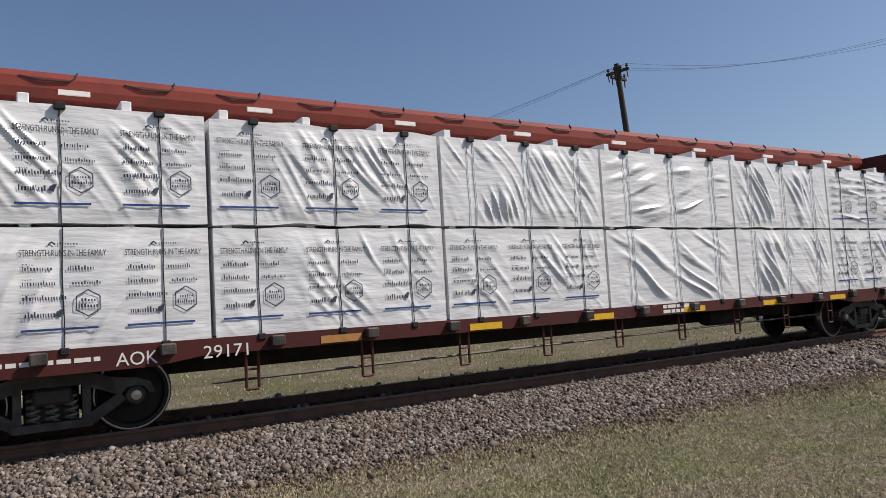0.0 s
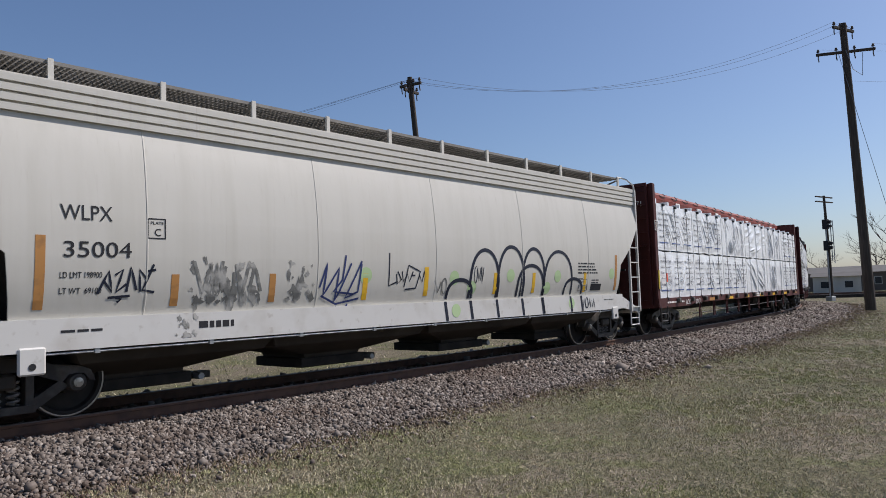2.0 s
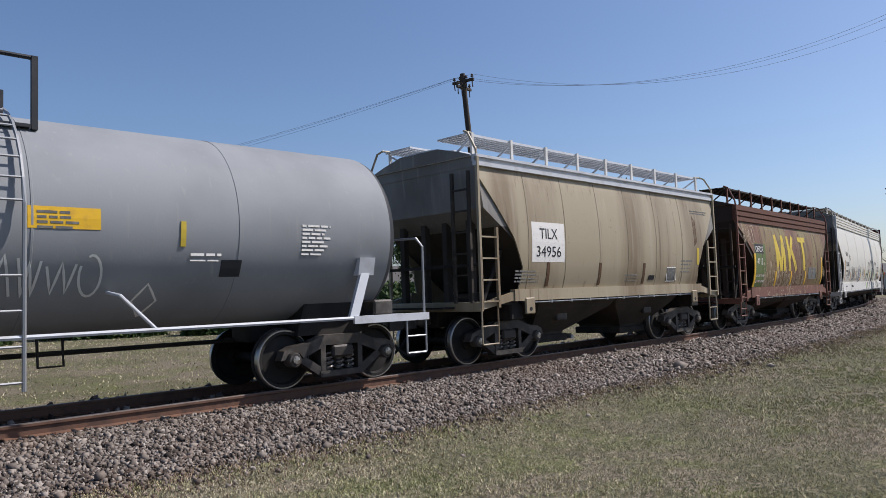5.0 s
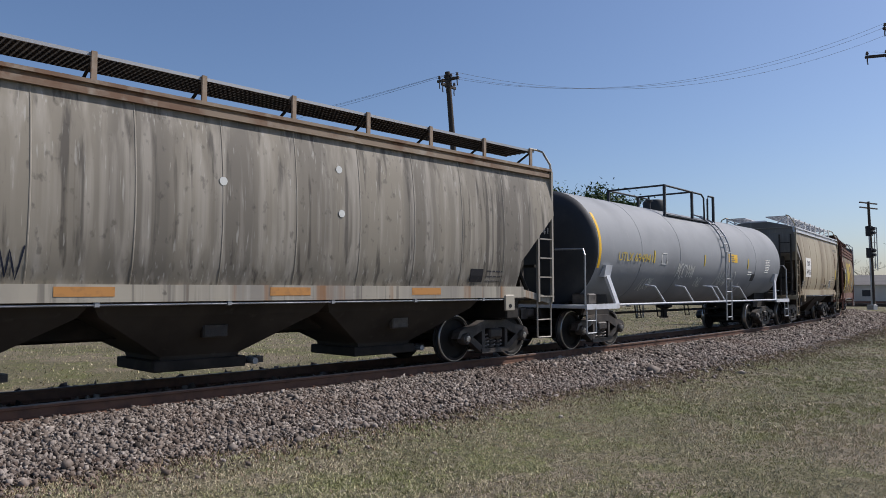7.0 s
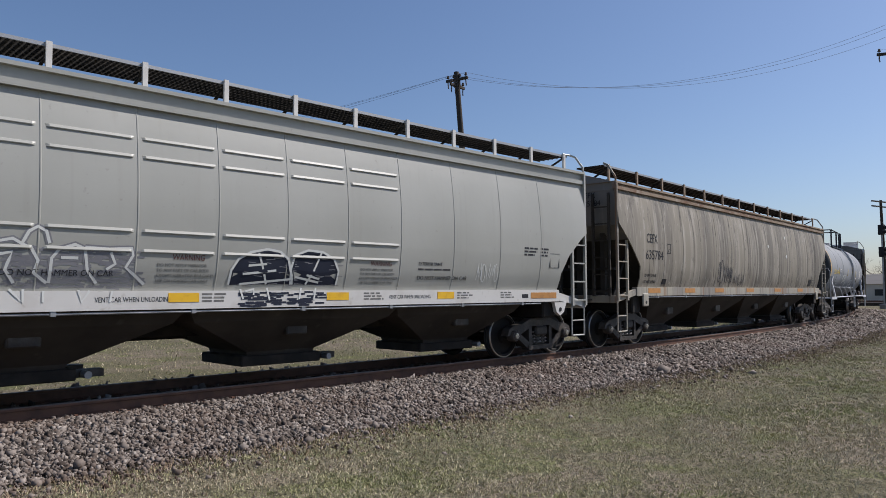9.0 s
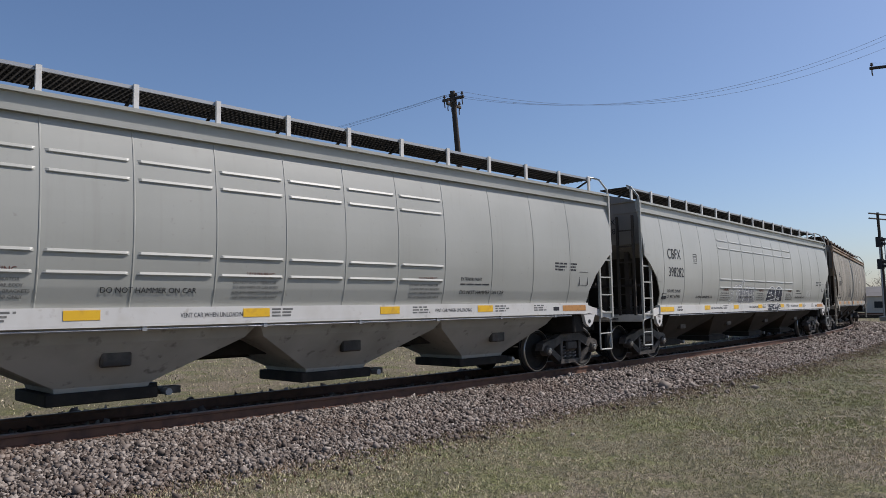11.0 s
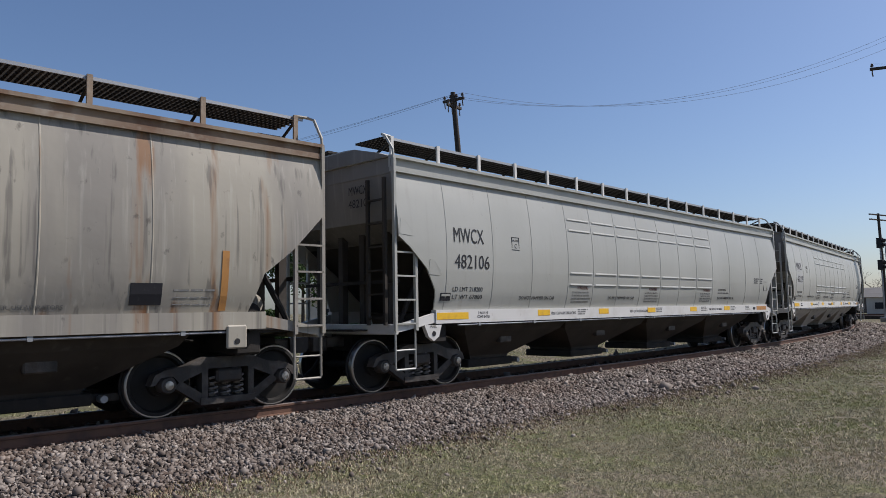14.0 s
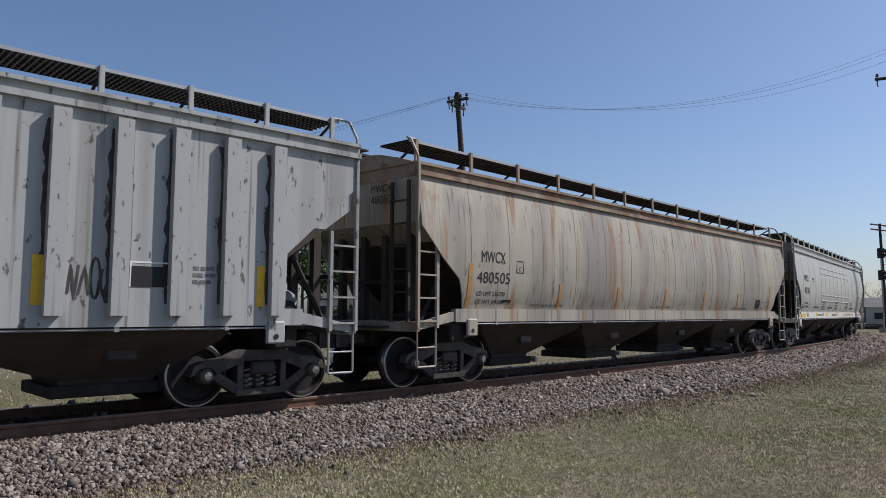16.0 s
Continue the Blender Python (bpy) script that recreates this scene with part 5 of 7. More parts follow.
def tank_car(rear, front):
    car, half = start_car("tank_car", "grey tank car with black ends and yellow markings", "tank car", rear, front, 1.5)
    R, zc = 1.44, 2.42
    xl = half - 0.72
    m = Mesh().turned([(R, -xl), (R, xl)], "x", 56, (0, 0, zc))
    part("shell", m, M["tank_paint"], car, smooth=True)
    for e in (-1, 1):
        pr = [(R * math.cos(a), e * (xl + 0.42 * math.sin(a))) for a in (0, 0.15, 0.35, 0.6, 0.9, 1.2, 1.45)] + [(0.02, e * (xl + 0.42))]
        part("tank_head", Mesh().turned(pr, "x", 56, (0, 0, zc)), M["tank_end_paint"], car, "black domed end", smooth=True)
    for x in (-4.6, -2.2, 1.6, 4.2):
        part("weld_ring", Mesh().turned([(R - 0.01, -0.02), (R + 0.006, -0.012), (R + 0.006, 0.012), (R - 0.01, 0.02)], "x", 56, (x, 0, zc)), M["tank_paint"], car, smooth=True)
    # saddle, stub sills, walkway
    for e in (-1, 1):
        x = e * (half - 1.5)
        part("stub_sill", Mesh().soft_box(min(x - e * 1.2, e * half), max(x - e * 1.2, e * half), -0.28, 0.28, 0.72, 1.02, 0.02), M["underframe"], car)
        part("saddle", Mesh().prism([(x - 0.7, 0.8), (x + 0.7, 0.8), (x + 0.5, 1.5), (x - 0.5, 1.5)], -0.9, 0.9), M["underframe"], car)
        part("end_platform", Mesh().soft_box(min(e * half, e * (half - 1.05)), max(e * half, e * (half - 1.05)), -1.5, 1.5, 0.98, 1.06, 0.01), M["silver_paint"], car)
        for q in (-1, 1):
            part("platform_edge", Mesh().prism([(e * half, 0.96), (e * (half - 1.55), 0.96), (e * (half - 1.55), 1.08), (e * half, 1.08)], q * 1.48, q * 1.53), M["silver_paint"], car)
            y = q * 1.47
            part("side_stay", Mesh().add([(e * (half - 1.45), q * 1.5, 1.06), (e * (half - 1.62), q * 1.5, 1.06), (e * (half - 1.30), q * 1.40, 1.78), (e * (half - 1.13), q * 1.40, 1.78), (e * (half - 1.45), q * 1.44, 1.06), (e * (half - 1.62), q * 1.44, 1.06), (e * (half - 1.30), q * 1.33, 1.78), (e * (half - 1.13), q * 1.33, 1.78)],
                 [(0, 1, 2, 3), (7, 6, 5, 4), (0, 4, 5, 1), (1, 5, 6, 2), (2, 6, 7, 3), (3, 7, 4, 0)]), M["silver_paint"], car)
            part("stay_pad", Mesh().add([(e * (half - 1.06), q * 1.395, 1.72), (e * (half - 1.36), q * 1.395, 1.72), (e * (half - 1.36), q * 1.455, 2.0), (e * (half - 1.06), q * 1.455, 2.0), (e * (half - 1.06), q * 1.25, 1.72), (e * (half - 1.36), q * 1.25, 1.72), (e * (half - 1.36), q * 1.25, 2.0), (e * (half - 1.06), q * 1.25, 2.0)],
                 [(0, 1, 2, 3), (0, 4, 5, 1), (1, 5, 6, 2), (2, 6, 7, 3), (3, 7, 4, 0)]), M["silver_paint"], car)
            part("handrail", Mesh().tube([(e * (half - 0.05), q * 1.46, 1.05), (e * (half - 0.05), q * 1.46, 2.2), (e * (half - 0.12), q * 1.38, 2.34), (e * (half - 0.16), q * 0.6, 2.36)], 0.024, 6), M["galvanised"], car)
            step_irons(car, e * (half - 0.05), q * 1.49, -e * 0.42, M["galvanised"], 0.42, 0.98)
        part("brake_valve", Mesh().soft_box(e * (half - 0.75) - 0.2, e * (half - 0.75) + 0.2, -1.25, -0.8, 1.07, 1.32, 0.03), M["truck_steel"], car)
    for q in (-1, 1):
        part("long_rail", Mesh().tube([(-half + 1.5, q * 1.50, 1.05), (half - 1.5, q * 1.50, 1.05)], 0.03, 6), M["silver_paint"], car)
        for x in (-3.4, -1.5, 0.55, 1.0, 3.0):
            part("rail_stay", Mesh().tube([(x, q * 1.50, 1.05), (x - 0.42, q * 1.40, 1.5), (x - 0.5, q * 1.16, 1.54)], 0.024, 6), M["silver_paint"], car)
        # ladder bent over the shell
        for x in (1.05, 1.5):
            pts = [(x, q * 1.52, 0.45), (x, q * 1.52, 2.0)] + [(x, q * (R + 0.09) * math.cos(a), zc + (R + 0.09) * math.sin(a)) for a in (0.1, 0.3, 0.5, 0.7, 0.9, 1.1, 1.25)]
            part("ladder_stile", Mesh().tube(pts, 0.024, 6), M["galvanised"], car)
        for i in range(11):
            if i < 4:
                p = (q * 1.52, 0.55 + 0.4 * i)
            else:
                a = 0.12 + (i - 4) * 0.18
                p = (q * (R + 0.09) * math.cos(a), zc + (R + 0.09) * math.sin(a))
            part("ladder_rung", Mesh().tube([(1.05, *p), (1.5, *p)], 0.016, 5), M["galvanised"], car)
    top = zc + R
    part("manway", Mesh().turned([(0.32, -0.05), (0.34, 0.0), (0.34, 0.28), (0.30, 0.34), (0.02, 0.36)], "z", 24, (-0.75, 0, top)), M["tank_end_paint"], car, smooth=True)
    part("valve", Mesh().turned([(0.06, -0.05), (0.06, 0.2), (0.12, 0.22), (0.12, 0.26), (0.03, 0.28), (0.03, 0.4)], "z", 12, (-1.55, -0.2, top)), M["tank_end_paint"], car)
    part("top_walkway", Mesh().box(-1.9, 1.7, -0.95, 0.95, top - 0.28, top - 0.24), M["tank_end_paint"], car)
    for x, y in ((-2.0, -0.9), (0.0, -0.9), (1.75, -0.9), (-2.0, 0.9), (0.0, 0.9), (1.75, 0.9)):
        part("guard_post", Mesh().box(x - 0.035, x + 0.035, y - 0.035, y + 0.035, top - 0.3, top + 0.62), M["tank_end_paint"], car)
    for y in (-0.9, 0.9):
        part("guard_rail", Mesh().tube([(-2.0, y, top + 0.35), (-2.0, y, top + 0.60), (0.0, y, top + 0.60), (0.75, y, top + 0.60), (0.95, y, top + 0.5), (0.98, y, top - 0.2)], 0.03, 6), M["tank_end_paint"], car)
        part("guard_rail", Mesh().tube([(1.25, y, top - 0.25), (1.27, y, top + 0.5), (1.35, y, top + 0.6), (1.75, y, top + 0.6)], 0.03, 6), M["tank_end_paint"], car)
    for x in (-2.0, 0.0):
        part("guard_rail", Mesh().tube([(x, -0.9, top + 0.60), (x, 0.9, top + 0.60)], 0.03, 6), M["tank_end_paint"], car)
    zz = np.linspace(1.1, 3.8, 28)
    s = Side(car, [(float(z), math.sqrt(max(0.01, R * R - (z - zc) ** 2)) + 0.004) for z in zz])
    part("long_brake_rod", Mesh().tube([(-half + 2.6, 0.2, 0.75), (half - 2.6, 0.2, 0.75)], 0.04, 6), M["underframe"], car)
    part("bottom_outlet", Mesh().turned([(0.25, 0.0), (0.25, -0.15), (0.10, -0.2), (0.10, -0.42), (0.14, -0.42), (0.14, -0.48)], "z", 14, (-0.2, 0, 1.02)), M["underframe"], car)
    for x in (-3.0, -1.6, 0.4, 1.9):
        part("pipe_hanger", Mesh().tube([(x, -0.4, 0.98), (x, -0.45, 0.62), (x + 0.3, -0.45, 0.62), (x + 0.3, -0.4, 0.98)], 0.02, 5), M["underframe"], car)
    s.words("UTLX", -5.88, 2.13, 0.22, M["yellow_letter"], 0.78, proud=0.008)
    s.words("694941", -5.02, 2.13, 0.22, M["yellow_letter"], 1.02, proud=0.008)
    m = Mesh()
    for i in range(12):
        a0, a1 = -0.35 + i * 0.08, -0.35 + (i + 1) * 0.08
        r = R + 0.008
        m.add([(-xl + 0.03, -r * math.cos(a0), zc + r * math.sin(a0)), (-xl + 0.14, -r * math.cos(a0), zc + r * math.sin(a0)), (-xl + 0.14, -r * math.cos(a1), zc + r * math.sin(a1)), (-xl + 0.03, -r * math.cos(a1), zc + r * math.sin(a1))], [(0, 1, 2, 3)])
    part("end_stripe", m, M["yellow_reflector"], car)
    for x in (-3.9, -0.45, 3.35):
        s.patch(x, x + 0.07, 2.12, 2.45, M["yellow_letter"], "reflector")
    s.patch(1.55, 2.35, 2.30, 2.56, M["yellow_reflector"], "warning_label", 0.001)
    s.bars(1.65, 2.48, 0.5, 4, M["faded_letter"], 0.03, 0.03)
    s.bars(3.5, 2.0, 0.45, 2, M["white_letter"], 0.04)
    s.bars(5.2, 2.45, 0.5, 8, M["white_letter"], 0.03, 0.03)
    s.outline(-3.4, -3.1, 2.1, 2.4, 0.016, M["white_letter"])
    s.patch(3.95, 4.25, 1.72, 1.95, M["tank_end_paint"], "notice")
    dm = [(3.0, 1.22), (3.16, 1.42), (3.0, 1.64), (2.84, 1.42), (3.0, 1.22)]
    part("placard", s.ribbon(dm, 0.03, M["white_letter"]), M["white_letter"], car, "white diamond placard holder")
    s.scrawl(-2.3, 1.72, 1.2, 0.45, M["graffiti_pale"], 5, 6, 0.025)
    s.scrawl(-0.75, 1.50, 0.5, 0.32, M["graffiti_pale"], 8, 4, 0.02)
    s.scrawl(0.75, 1.45, 1.7, 0.55, M["graffiti_pale"], 9, 5, 0.03)
    s.scrawl(-4.3, 1.4, 0.7, 0.35, M["graffiti_pale"], 12, 4, 0.018)
    hw = part("lettering", letters("688941", M["white_letter"])[0], None, car)
    hw.matrix_basis = pose(-xl - 0.405, 0.3, 2.75, 0, 0, -90) @ Matrix.Diagonal((0.16, 1, 0.16, 1))
    return car, half


def boxcar(rear, front):
    car, half = start_car("boxcar", "grey high-cube boxcar at the head of the cars", "boxcar", rear, front, 2.2)
    p = M["boxcar_paint"]
    part("body", Mesh().rects([(1.05, -half, half, 1.5), (4.7, -half, half, 1.5), (4.82, -half, half, 1.35), (4.92, -half, half, 0.5)]), p, car)
    for q in (-1, 1):
        for i in range(18):
            x = -half + 0.4 + (2 * half - 0.8) * i / 17
            part("side_post", Mesh().box(x - 0.06, x + 0.06, q * 1.53 - 0.03, q * 1.53 + 0.03, 1.1, 4.65), p, car)
        part("door", Mesh().soft_box(-1.5, 1.5, q * 1.56 - 0.05, q * 1.56 + 0.05, 1.1, 4.5, 0.02), p, car)
        part("side_sill", Mesh().box(-half, half, q * 1.5 - 0.04, q * 1.5 + 0.04, 0.9, 1.1), M["underframe"], car)
    part("centre_sill", Mesh().soft_box(-half, half, -0.3, 0.3, 0.7, 1.05, 0.02), M["underframe"], car)
    for e in (-1, 1):
        for z in (1.6, 2.2, 2.8, 3.4, 4.0):
            part("end_corrugation", Mesh().soft_box(min(e * half, e * (half + 0.06)), max(e * half, e * (half + 0.06)), -1.3, 1.3, z - 0.12, z + 0.12, 0.02), p, car)
        ladder(car, e * (half + 0.05), -1.4, 0.95, 4.6, 0.42, p, "end_ladder", along="y")
    return car


boxcar(125.2, 142.0)
centerbeam("centerbeam_car", 103.4, 124.0, False)
carA, halfA = centerbeam("centerbeam_car", 81.4, 102.1, True)
part("red_flag", Mesh().box(-halfA + 0.46, -halfA + 0.54, -1.60, -1.585, 1.55, 1.80), M["red_flag"], carA)
s = Side(carA, [(1, 1.5), (4, 1.5)])
s.outline(-halfA - 0.03, -halfA + 0.22, 3.05, 3.35, 0.02, M["white_letter"])
s.words("C", -halfA + 0.05, 3.09, 0.12, M["white_letter"])
s.words("PLATE", -halfA + 0.0, 3.24, 0.05, M["white_letter"], 0.18)
s.patch(-halfA + 0.05, -halfA + 0.14, 1.35, 1.9, M["yellow_letter"], "reflector")

# white hopper
seams = (-5.6, -2.8, 0.0, 2.8, 5.6)
car, half, s = hopper("hopper_car", "white curved-side covered hopper car with bubble graffiti", 63.5, 80.3, "white_paint", "white_sill", "dark_chute", sill=(0.88, 1.26), eave=3.68, fascia=4.14, board=4.46, side_edge=((3.68, 0.03), (3.06, 0.05), (2.5, 0.55), (2.02, 1.15), (1.26, 1.22)), bays=(-5.2, -1.75, 1.75, 5.2), truck_inset=1.25, seams=seams, corrugated=4, post_step=1.42, board_paint="grimy_end", bin_shade="grimy_end")
s.words("WLPX", -6.67, 2.44, 0.19, M["black_letter"], 0.62)
s.words("35004", -6.65, 1.99, 0.20, M["black_letter"], 0.84)
s.words("LD LMT 198900", -6.67, 1.74, 0.075, M["black_letter"], 0.5)
s.words("LT WT  69100", -6.67, 1.55, 0.075, M["black_letter"], 0.5)
s.outline(-5.60, -5.35, 2.24, 2.51, 0.016, M["black_letter"])
s.words("PLATE", -5.56, 2.43, 0.04, M["black_letter"], 0.18)
s.words("C", -5.51, 2.28, 0.10, M["black_letter"])
for x, z0, z1, c in ((-6.94, 1.37, 2.24, "orange_reflector"), (-5.26, 1.36, 1.78, "orange_reflector"), (-3.71, 1.37, 1.79, "orange_reflector"), (-1.84, 1.35, 1.79, "yellow_reflector"), (-0.32, 1.38, 1.91, "yellow_reflector"), (1.79, 1.37, 1.81, "yellow_reflector"), (3.19, 1.37, 1.81, "yellow_reflector"), (5.39, 1.35, 1.81, "yellow_reflector"), (6.94, 1.37, 2.27, "orange_reflector"), ):
    s.patch(x, x + 0.11, z0, z1, M[c], "reflector", 0.004)
D = M["graffiti_dark"]
hump(s, 0.34, 1.10, 1.67, 1.30, D, 0.075, (1.1, 0.34))
hump(s, 1.01, 1.96, 2.27, 1.30, D, 0.075, (1.96,))
hump(s, 1.91, 2.87, 2.36, 1.30, D, 0.075, (2.87,))
hump(s, 2.78, 3.67, 2.34, 1.30, D, 0.075, (3.67,))
hump(s, 3.64, 4.85, 2.30, 1.30, D, 0.075, (4.85,))
hump(s, 2.63, 3.64, 1.97, 1.30, D, 0.075, (3.64,))
hump(s, 4.53, 5.34, 1.67, 1.30, D, 0.075, (5.34,))
for pts in ([(-1.23, 2.15), (-1.23, 1.58), (-1.02, 1.65)], [(-1.02, 1.83), (-0.92, 1.68), (-1.02, 1.61), (-1.05, 1.79)], [(-0.91, 1.83), (-0.87, 1.65), (-0.78, 1.79), (-0.71, 1.65), (-0.63, 1.83)], [(-0.68, 1.76), (-0.57, 1.76)], [(-0.85, 1.55), (-0.75, 1.94), (-0.44, 1.83), (-0.54, 1.53), (-0.82, 1.51)], [(-0.46, 1.76), (-0.38, 1.64), (-0.33, 1.83)]):
    part("graffiti", s.ribbon(pts, 0.026, D), D, car, "sprayed graffiti stroke")
for pts in ([(-2.76, 1.57), (-2.62, 1.96), (-2.68, 1.44), (-2.37, 1.89), (-2.43, 1.33), (-2.11, 1.96)], [(-2.23, 2.09), (-2.29, 1.69), (-2.47, 1.50), (-2.03, 1.45)], [(-1.88, 2.00), (-2.21, 1.39), (-1.94, 1.49), (-1.88, 1.96)], [(-2.72, 1.44), (-2.39, 1.30), (-1.90, 1.38)], [(-2.39, 1.26), (-2.27, 1.16), (-2.13, 1.29)]):
    part("graffiti", s.ribbon(pts, 0.034, M["blue_marker"], proud=0.006), M["blue_marker"], car, "blue sprayed graffiti stroke")
for pts in ([(-6.22, 1.54), (-6.09, 1.82), (-6.04, 1.56), (-6.14, 1.69)], [(-6.01, 1.77), (-5.91, 1.84), (-5.99, 1.56), (-5.86, 1.66)], [(-5.86, 1.56), (-5.81, 1.87), (-5.73, 1.58)], [(-5.68, 1.56), (-5.70, 1.84), (-5.59, 1.71)], [(-5.51, 1.91), (-5.65, 1.58), (-5.49, 1.55)], [(-5.59, 1.82), (-5.48, 1.84)], [(-6.09, 1.49), (-5.81, 1.51)], [(-5.99, 1.49), (-5.92, 1.47), (-5.97, 1.43)]):
    part("graffiti", s.ribbon(pts, 0.032, D), D, car, "sprayed graffiti stroke")
s.peeled(-4.97, 1.40, 1.11, 0.62, M["faint_ink"], 46, 61, 0.07, 2.2)
s.peeled(-3.50, 1.40, 0.62, 0.60, M["faint_ink"], 22, 62, 0.06, 2.4)
s.scrawl(-4.91, 1.45, 1.05, 0.55, M["faint_ink"], 24, 5, 0.05)
s.scrawl(1.14, 1.60, 0.30, 0.35, D, 21, 3, 0.018)
s.scrawl(-0.01, 1.40, 0.35, 0.30, M["faint_ink"], 26, 2, 0.03)
s.bars(5.11, 2.02, 1.05, 4, M["black_letter"], 0.035, 0.04)
s.bars(5.15, 1.66, 0.45, 3, M["faded_letter"], 0.06, 0.02)
s.outline(5.18, 5.55, 1.38, 1.66, 0.014, M["faded_letter"])
s.patch(5.75, 6.25, 1.38, 1.54, M["black_letter"], "placard")
s.bars(5.77, 1.62, 0.45, 2, M["black_letter"], 0.035, 0.03)
for x, z in ((-1.78, 1.76), (0.53, 1.71), (2.37, 1.75), (4.21, 1.73), (1.08, 1.51), (6.77, 1.79), (3.79, 1.47)):
    ring = [(x + 0.14 * math.cos(0.314 * i), z + 0.14 * math.sin(0.314 * i)) for i in range(20)]
    part("green_dot", Mesh().add([(a, -s.y(b) - 0.003, b) for a, b in ring] + [(x, -s.y(z) - 0.004, z)], [(i, (i + 1) % 20, 20) for i in range(20)]), M["dot_green"], car)
sill_face = Side(car, [(0.8, 1.52), (1.3, 1.52)])
sill_face.bars(-6.63, 1.09, 0.5, 1, M["black_letter"], 0.03)
sill_face.bars(-4.84, 1.05, 0.62, 1, M["black_letter"], 0.09)
sill_face.peeled(-5.19, 0.95, 0.35, 0.26, M["faint_ink"], 26, 63, 0.035)
sill_face.scrawl(5.37, 0.95, 0.56, 0.26, D, 27, 5, 0.022)
sill_face.bars(6.4, 1.12, 0.7, 1, M["faded_letter"], 0.03)
part("green_dot", Mesh().turned([(0.13, -0.004), (0.13, 0.004)], "y", 20, (4.84, -1.521, 1.09)), M["dot_green"], car)
part("green_dot", Mesh().turned([(0.13, -0.004), (0.13, 0.004)], "y", 20, (0.6, -1.521, 1.08)), M["dot_green"], car)
end_words(car, half, "WLPX", 0.4, 3.4, 0.13, "black_letter", 0.45)
end_words(car, half, "35004", 0.4, 3.2, 0.13, "black_letter", 0.5)

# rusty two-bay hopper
# end bin gets the dark chute colour, which paints its shade
car, half, s = hopper("hopper_car", "rusty brown two-bay covered hopper car with large faded yellow letters", 52.0, 62.05, "rusty_paint", "rusty_sill", "rusty_chute", sill=(0.94, 1.24), eave=3.28, fascia=3.78, board=4.33, side_edge=((3.25, 0.02), (2.9, 0.45), (2.2, 1.25), (1.24, 1.22)), bays=(-1.75, 1.75), truck_inset=1.25, seams=(-3.1, -1.0, 1.1, 3.1), corrugated=3, roof_paint="rusty_roof", post_step=1.1, board_paint="underframe", post_paint="rusty_roof", bin_shade="rusty_chute")
s.patch(-3.78, -2.78, 1.27, 2.62, M["green_patch"], "repainted_panel", 0.0015)
s.patch(-3.74, -2.96, 2.31, 2.60, M["black_letter"], "number_board", 0.0028)
s.words("OFOX", -3.70, 2.36, 0.19, M["white_letter"], 0.70)
s.words("4112", -3.62, 1.96, 0.21, M["white_letter"], 0.52)
s.words("LD LMT 208000", -3.70, 1.58, 0.07, M["white_letter"], 0.78)
s.words("LT WT 55000", -3.70, 1.40, 0.07, M["white_letter"], 0.78)
# big painted block marks
Y = M["yellow_letter"]
for j, (t, pts) in enumerate(((0.24, ((-1.62, 1.77), (-1.65, 2.96))), (0.21, ((-1.66, 2.95), (-1.25, 1.77))), (0.21, ((-1.25, 1.77), (-0.91, 2.96))), (0.23, ((-0.92, 2.97), (-0.86, 1.77))),
                              (0.22, ((-0.35, 1.77), (-0.37, 2.96))), (0.22, ((-0.36, 2.20), (0.24, 2.97))), (0.23, ((-0.10, 2.52), (0.41, 1.78))),
                              (0.18, ((0.87, 2.88), (1.73, 2.90))), (0.23, ((1.33, 2.80), (1.35, 1.78))))):
    part("painted_stroke", s.ribbon(pts, t, Y, proud=0.004 + 0.001 * j), Y, car, "large faded yellow painted stroke")
s.peeled(-1.8, 1.75, 3.6, 1.2, M["rusty_roof"], 60, 40, 0.028, 1.8)
for x in (-3.88, -1.86, -0.2, 1.48, 3.62):
    s.patch(x, x + 0.13, 1.27, 1.75 if x > -3 and x < 3 else 2.3, M["yellow_reflector"], "reflector")
s.scrawl(-0.6, 1.30, 1.7, 0.28, M["graffiti_cream"], 32, 6, 0.018)
s.scrawl(-4.6, 2.60, 1.05, 0.6, M["graffiti_cream"], 33, 5, 0.03)
s.scrawl(half - 1.35, 1.5, 0.4, 0.5, M["graffiti_cream"], 34, 3, 0.025)
s.outline(1.88, 2.90, 1.47, 1.89, 0.025, M["faded_letter"])
sill_side = Side(car, [(0.9, 1.52), (1.3, 1.52)])
s.peeled(-3.0, 1.27, 1.5, 0.75, M["graffiti_cream"], 170, 37, 0.05, 2.4)
s.peeled(-1.7, 1.27, 1.6, 0.62, M["graffiti_cream"], 110, 38, 0.045, 2.2)
s.peeled(-0.3, 1.26, 2.1, 0.38, M["graffiti_cream"], 70, 41, 0.035, 1.8)
s.peeled(-3.2, 2.0, 6.0, 0.9, M["rusty_roof"], 40, 39, 0.04, 2.6)
for cx, cz, rx, rz in ((-1.05, 1.52, 0.22, 0.17), (-0.70, 1.48, 0.16, 0.15), (-0.35, 1.52, 0.20, 0.12), (0.25, 1.52, 0.22, 0.18), (0.62, 1.45, 0.13, 0.12), (0.95, 1.46, 0.26, 0.17)):
    pts = [(cx + rx * math.cos(6.283 * i / 16), cz + rz * math.sin(6.283 * i / 16) * (1 + 0.2 * math.sin(5.0 * i / 16))) for i in range(17)]
    part("graffiti", s.ribbon(pts[:14], 0.05, M["graffiti_cream"], proud=0.006), M["graffiti_cream"], car, "faded cream graffiti outline")
    part("graffiti", s.ribbon([(a, b + 0.02) for a, b in pts[1:10]], 0.018, M["dark_outline"], proud=0.008), M["dark_outline"], car)
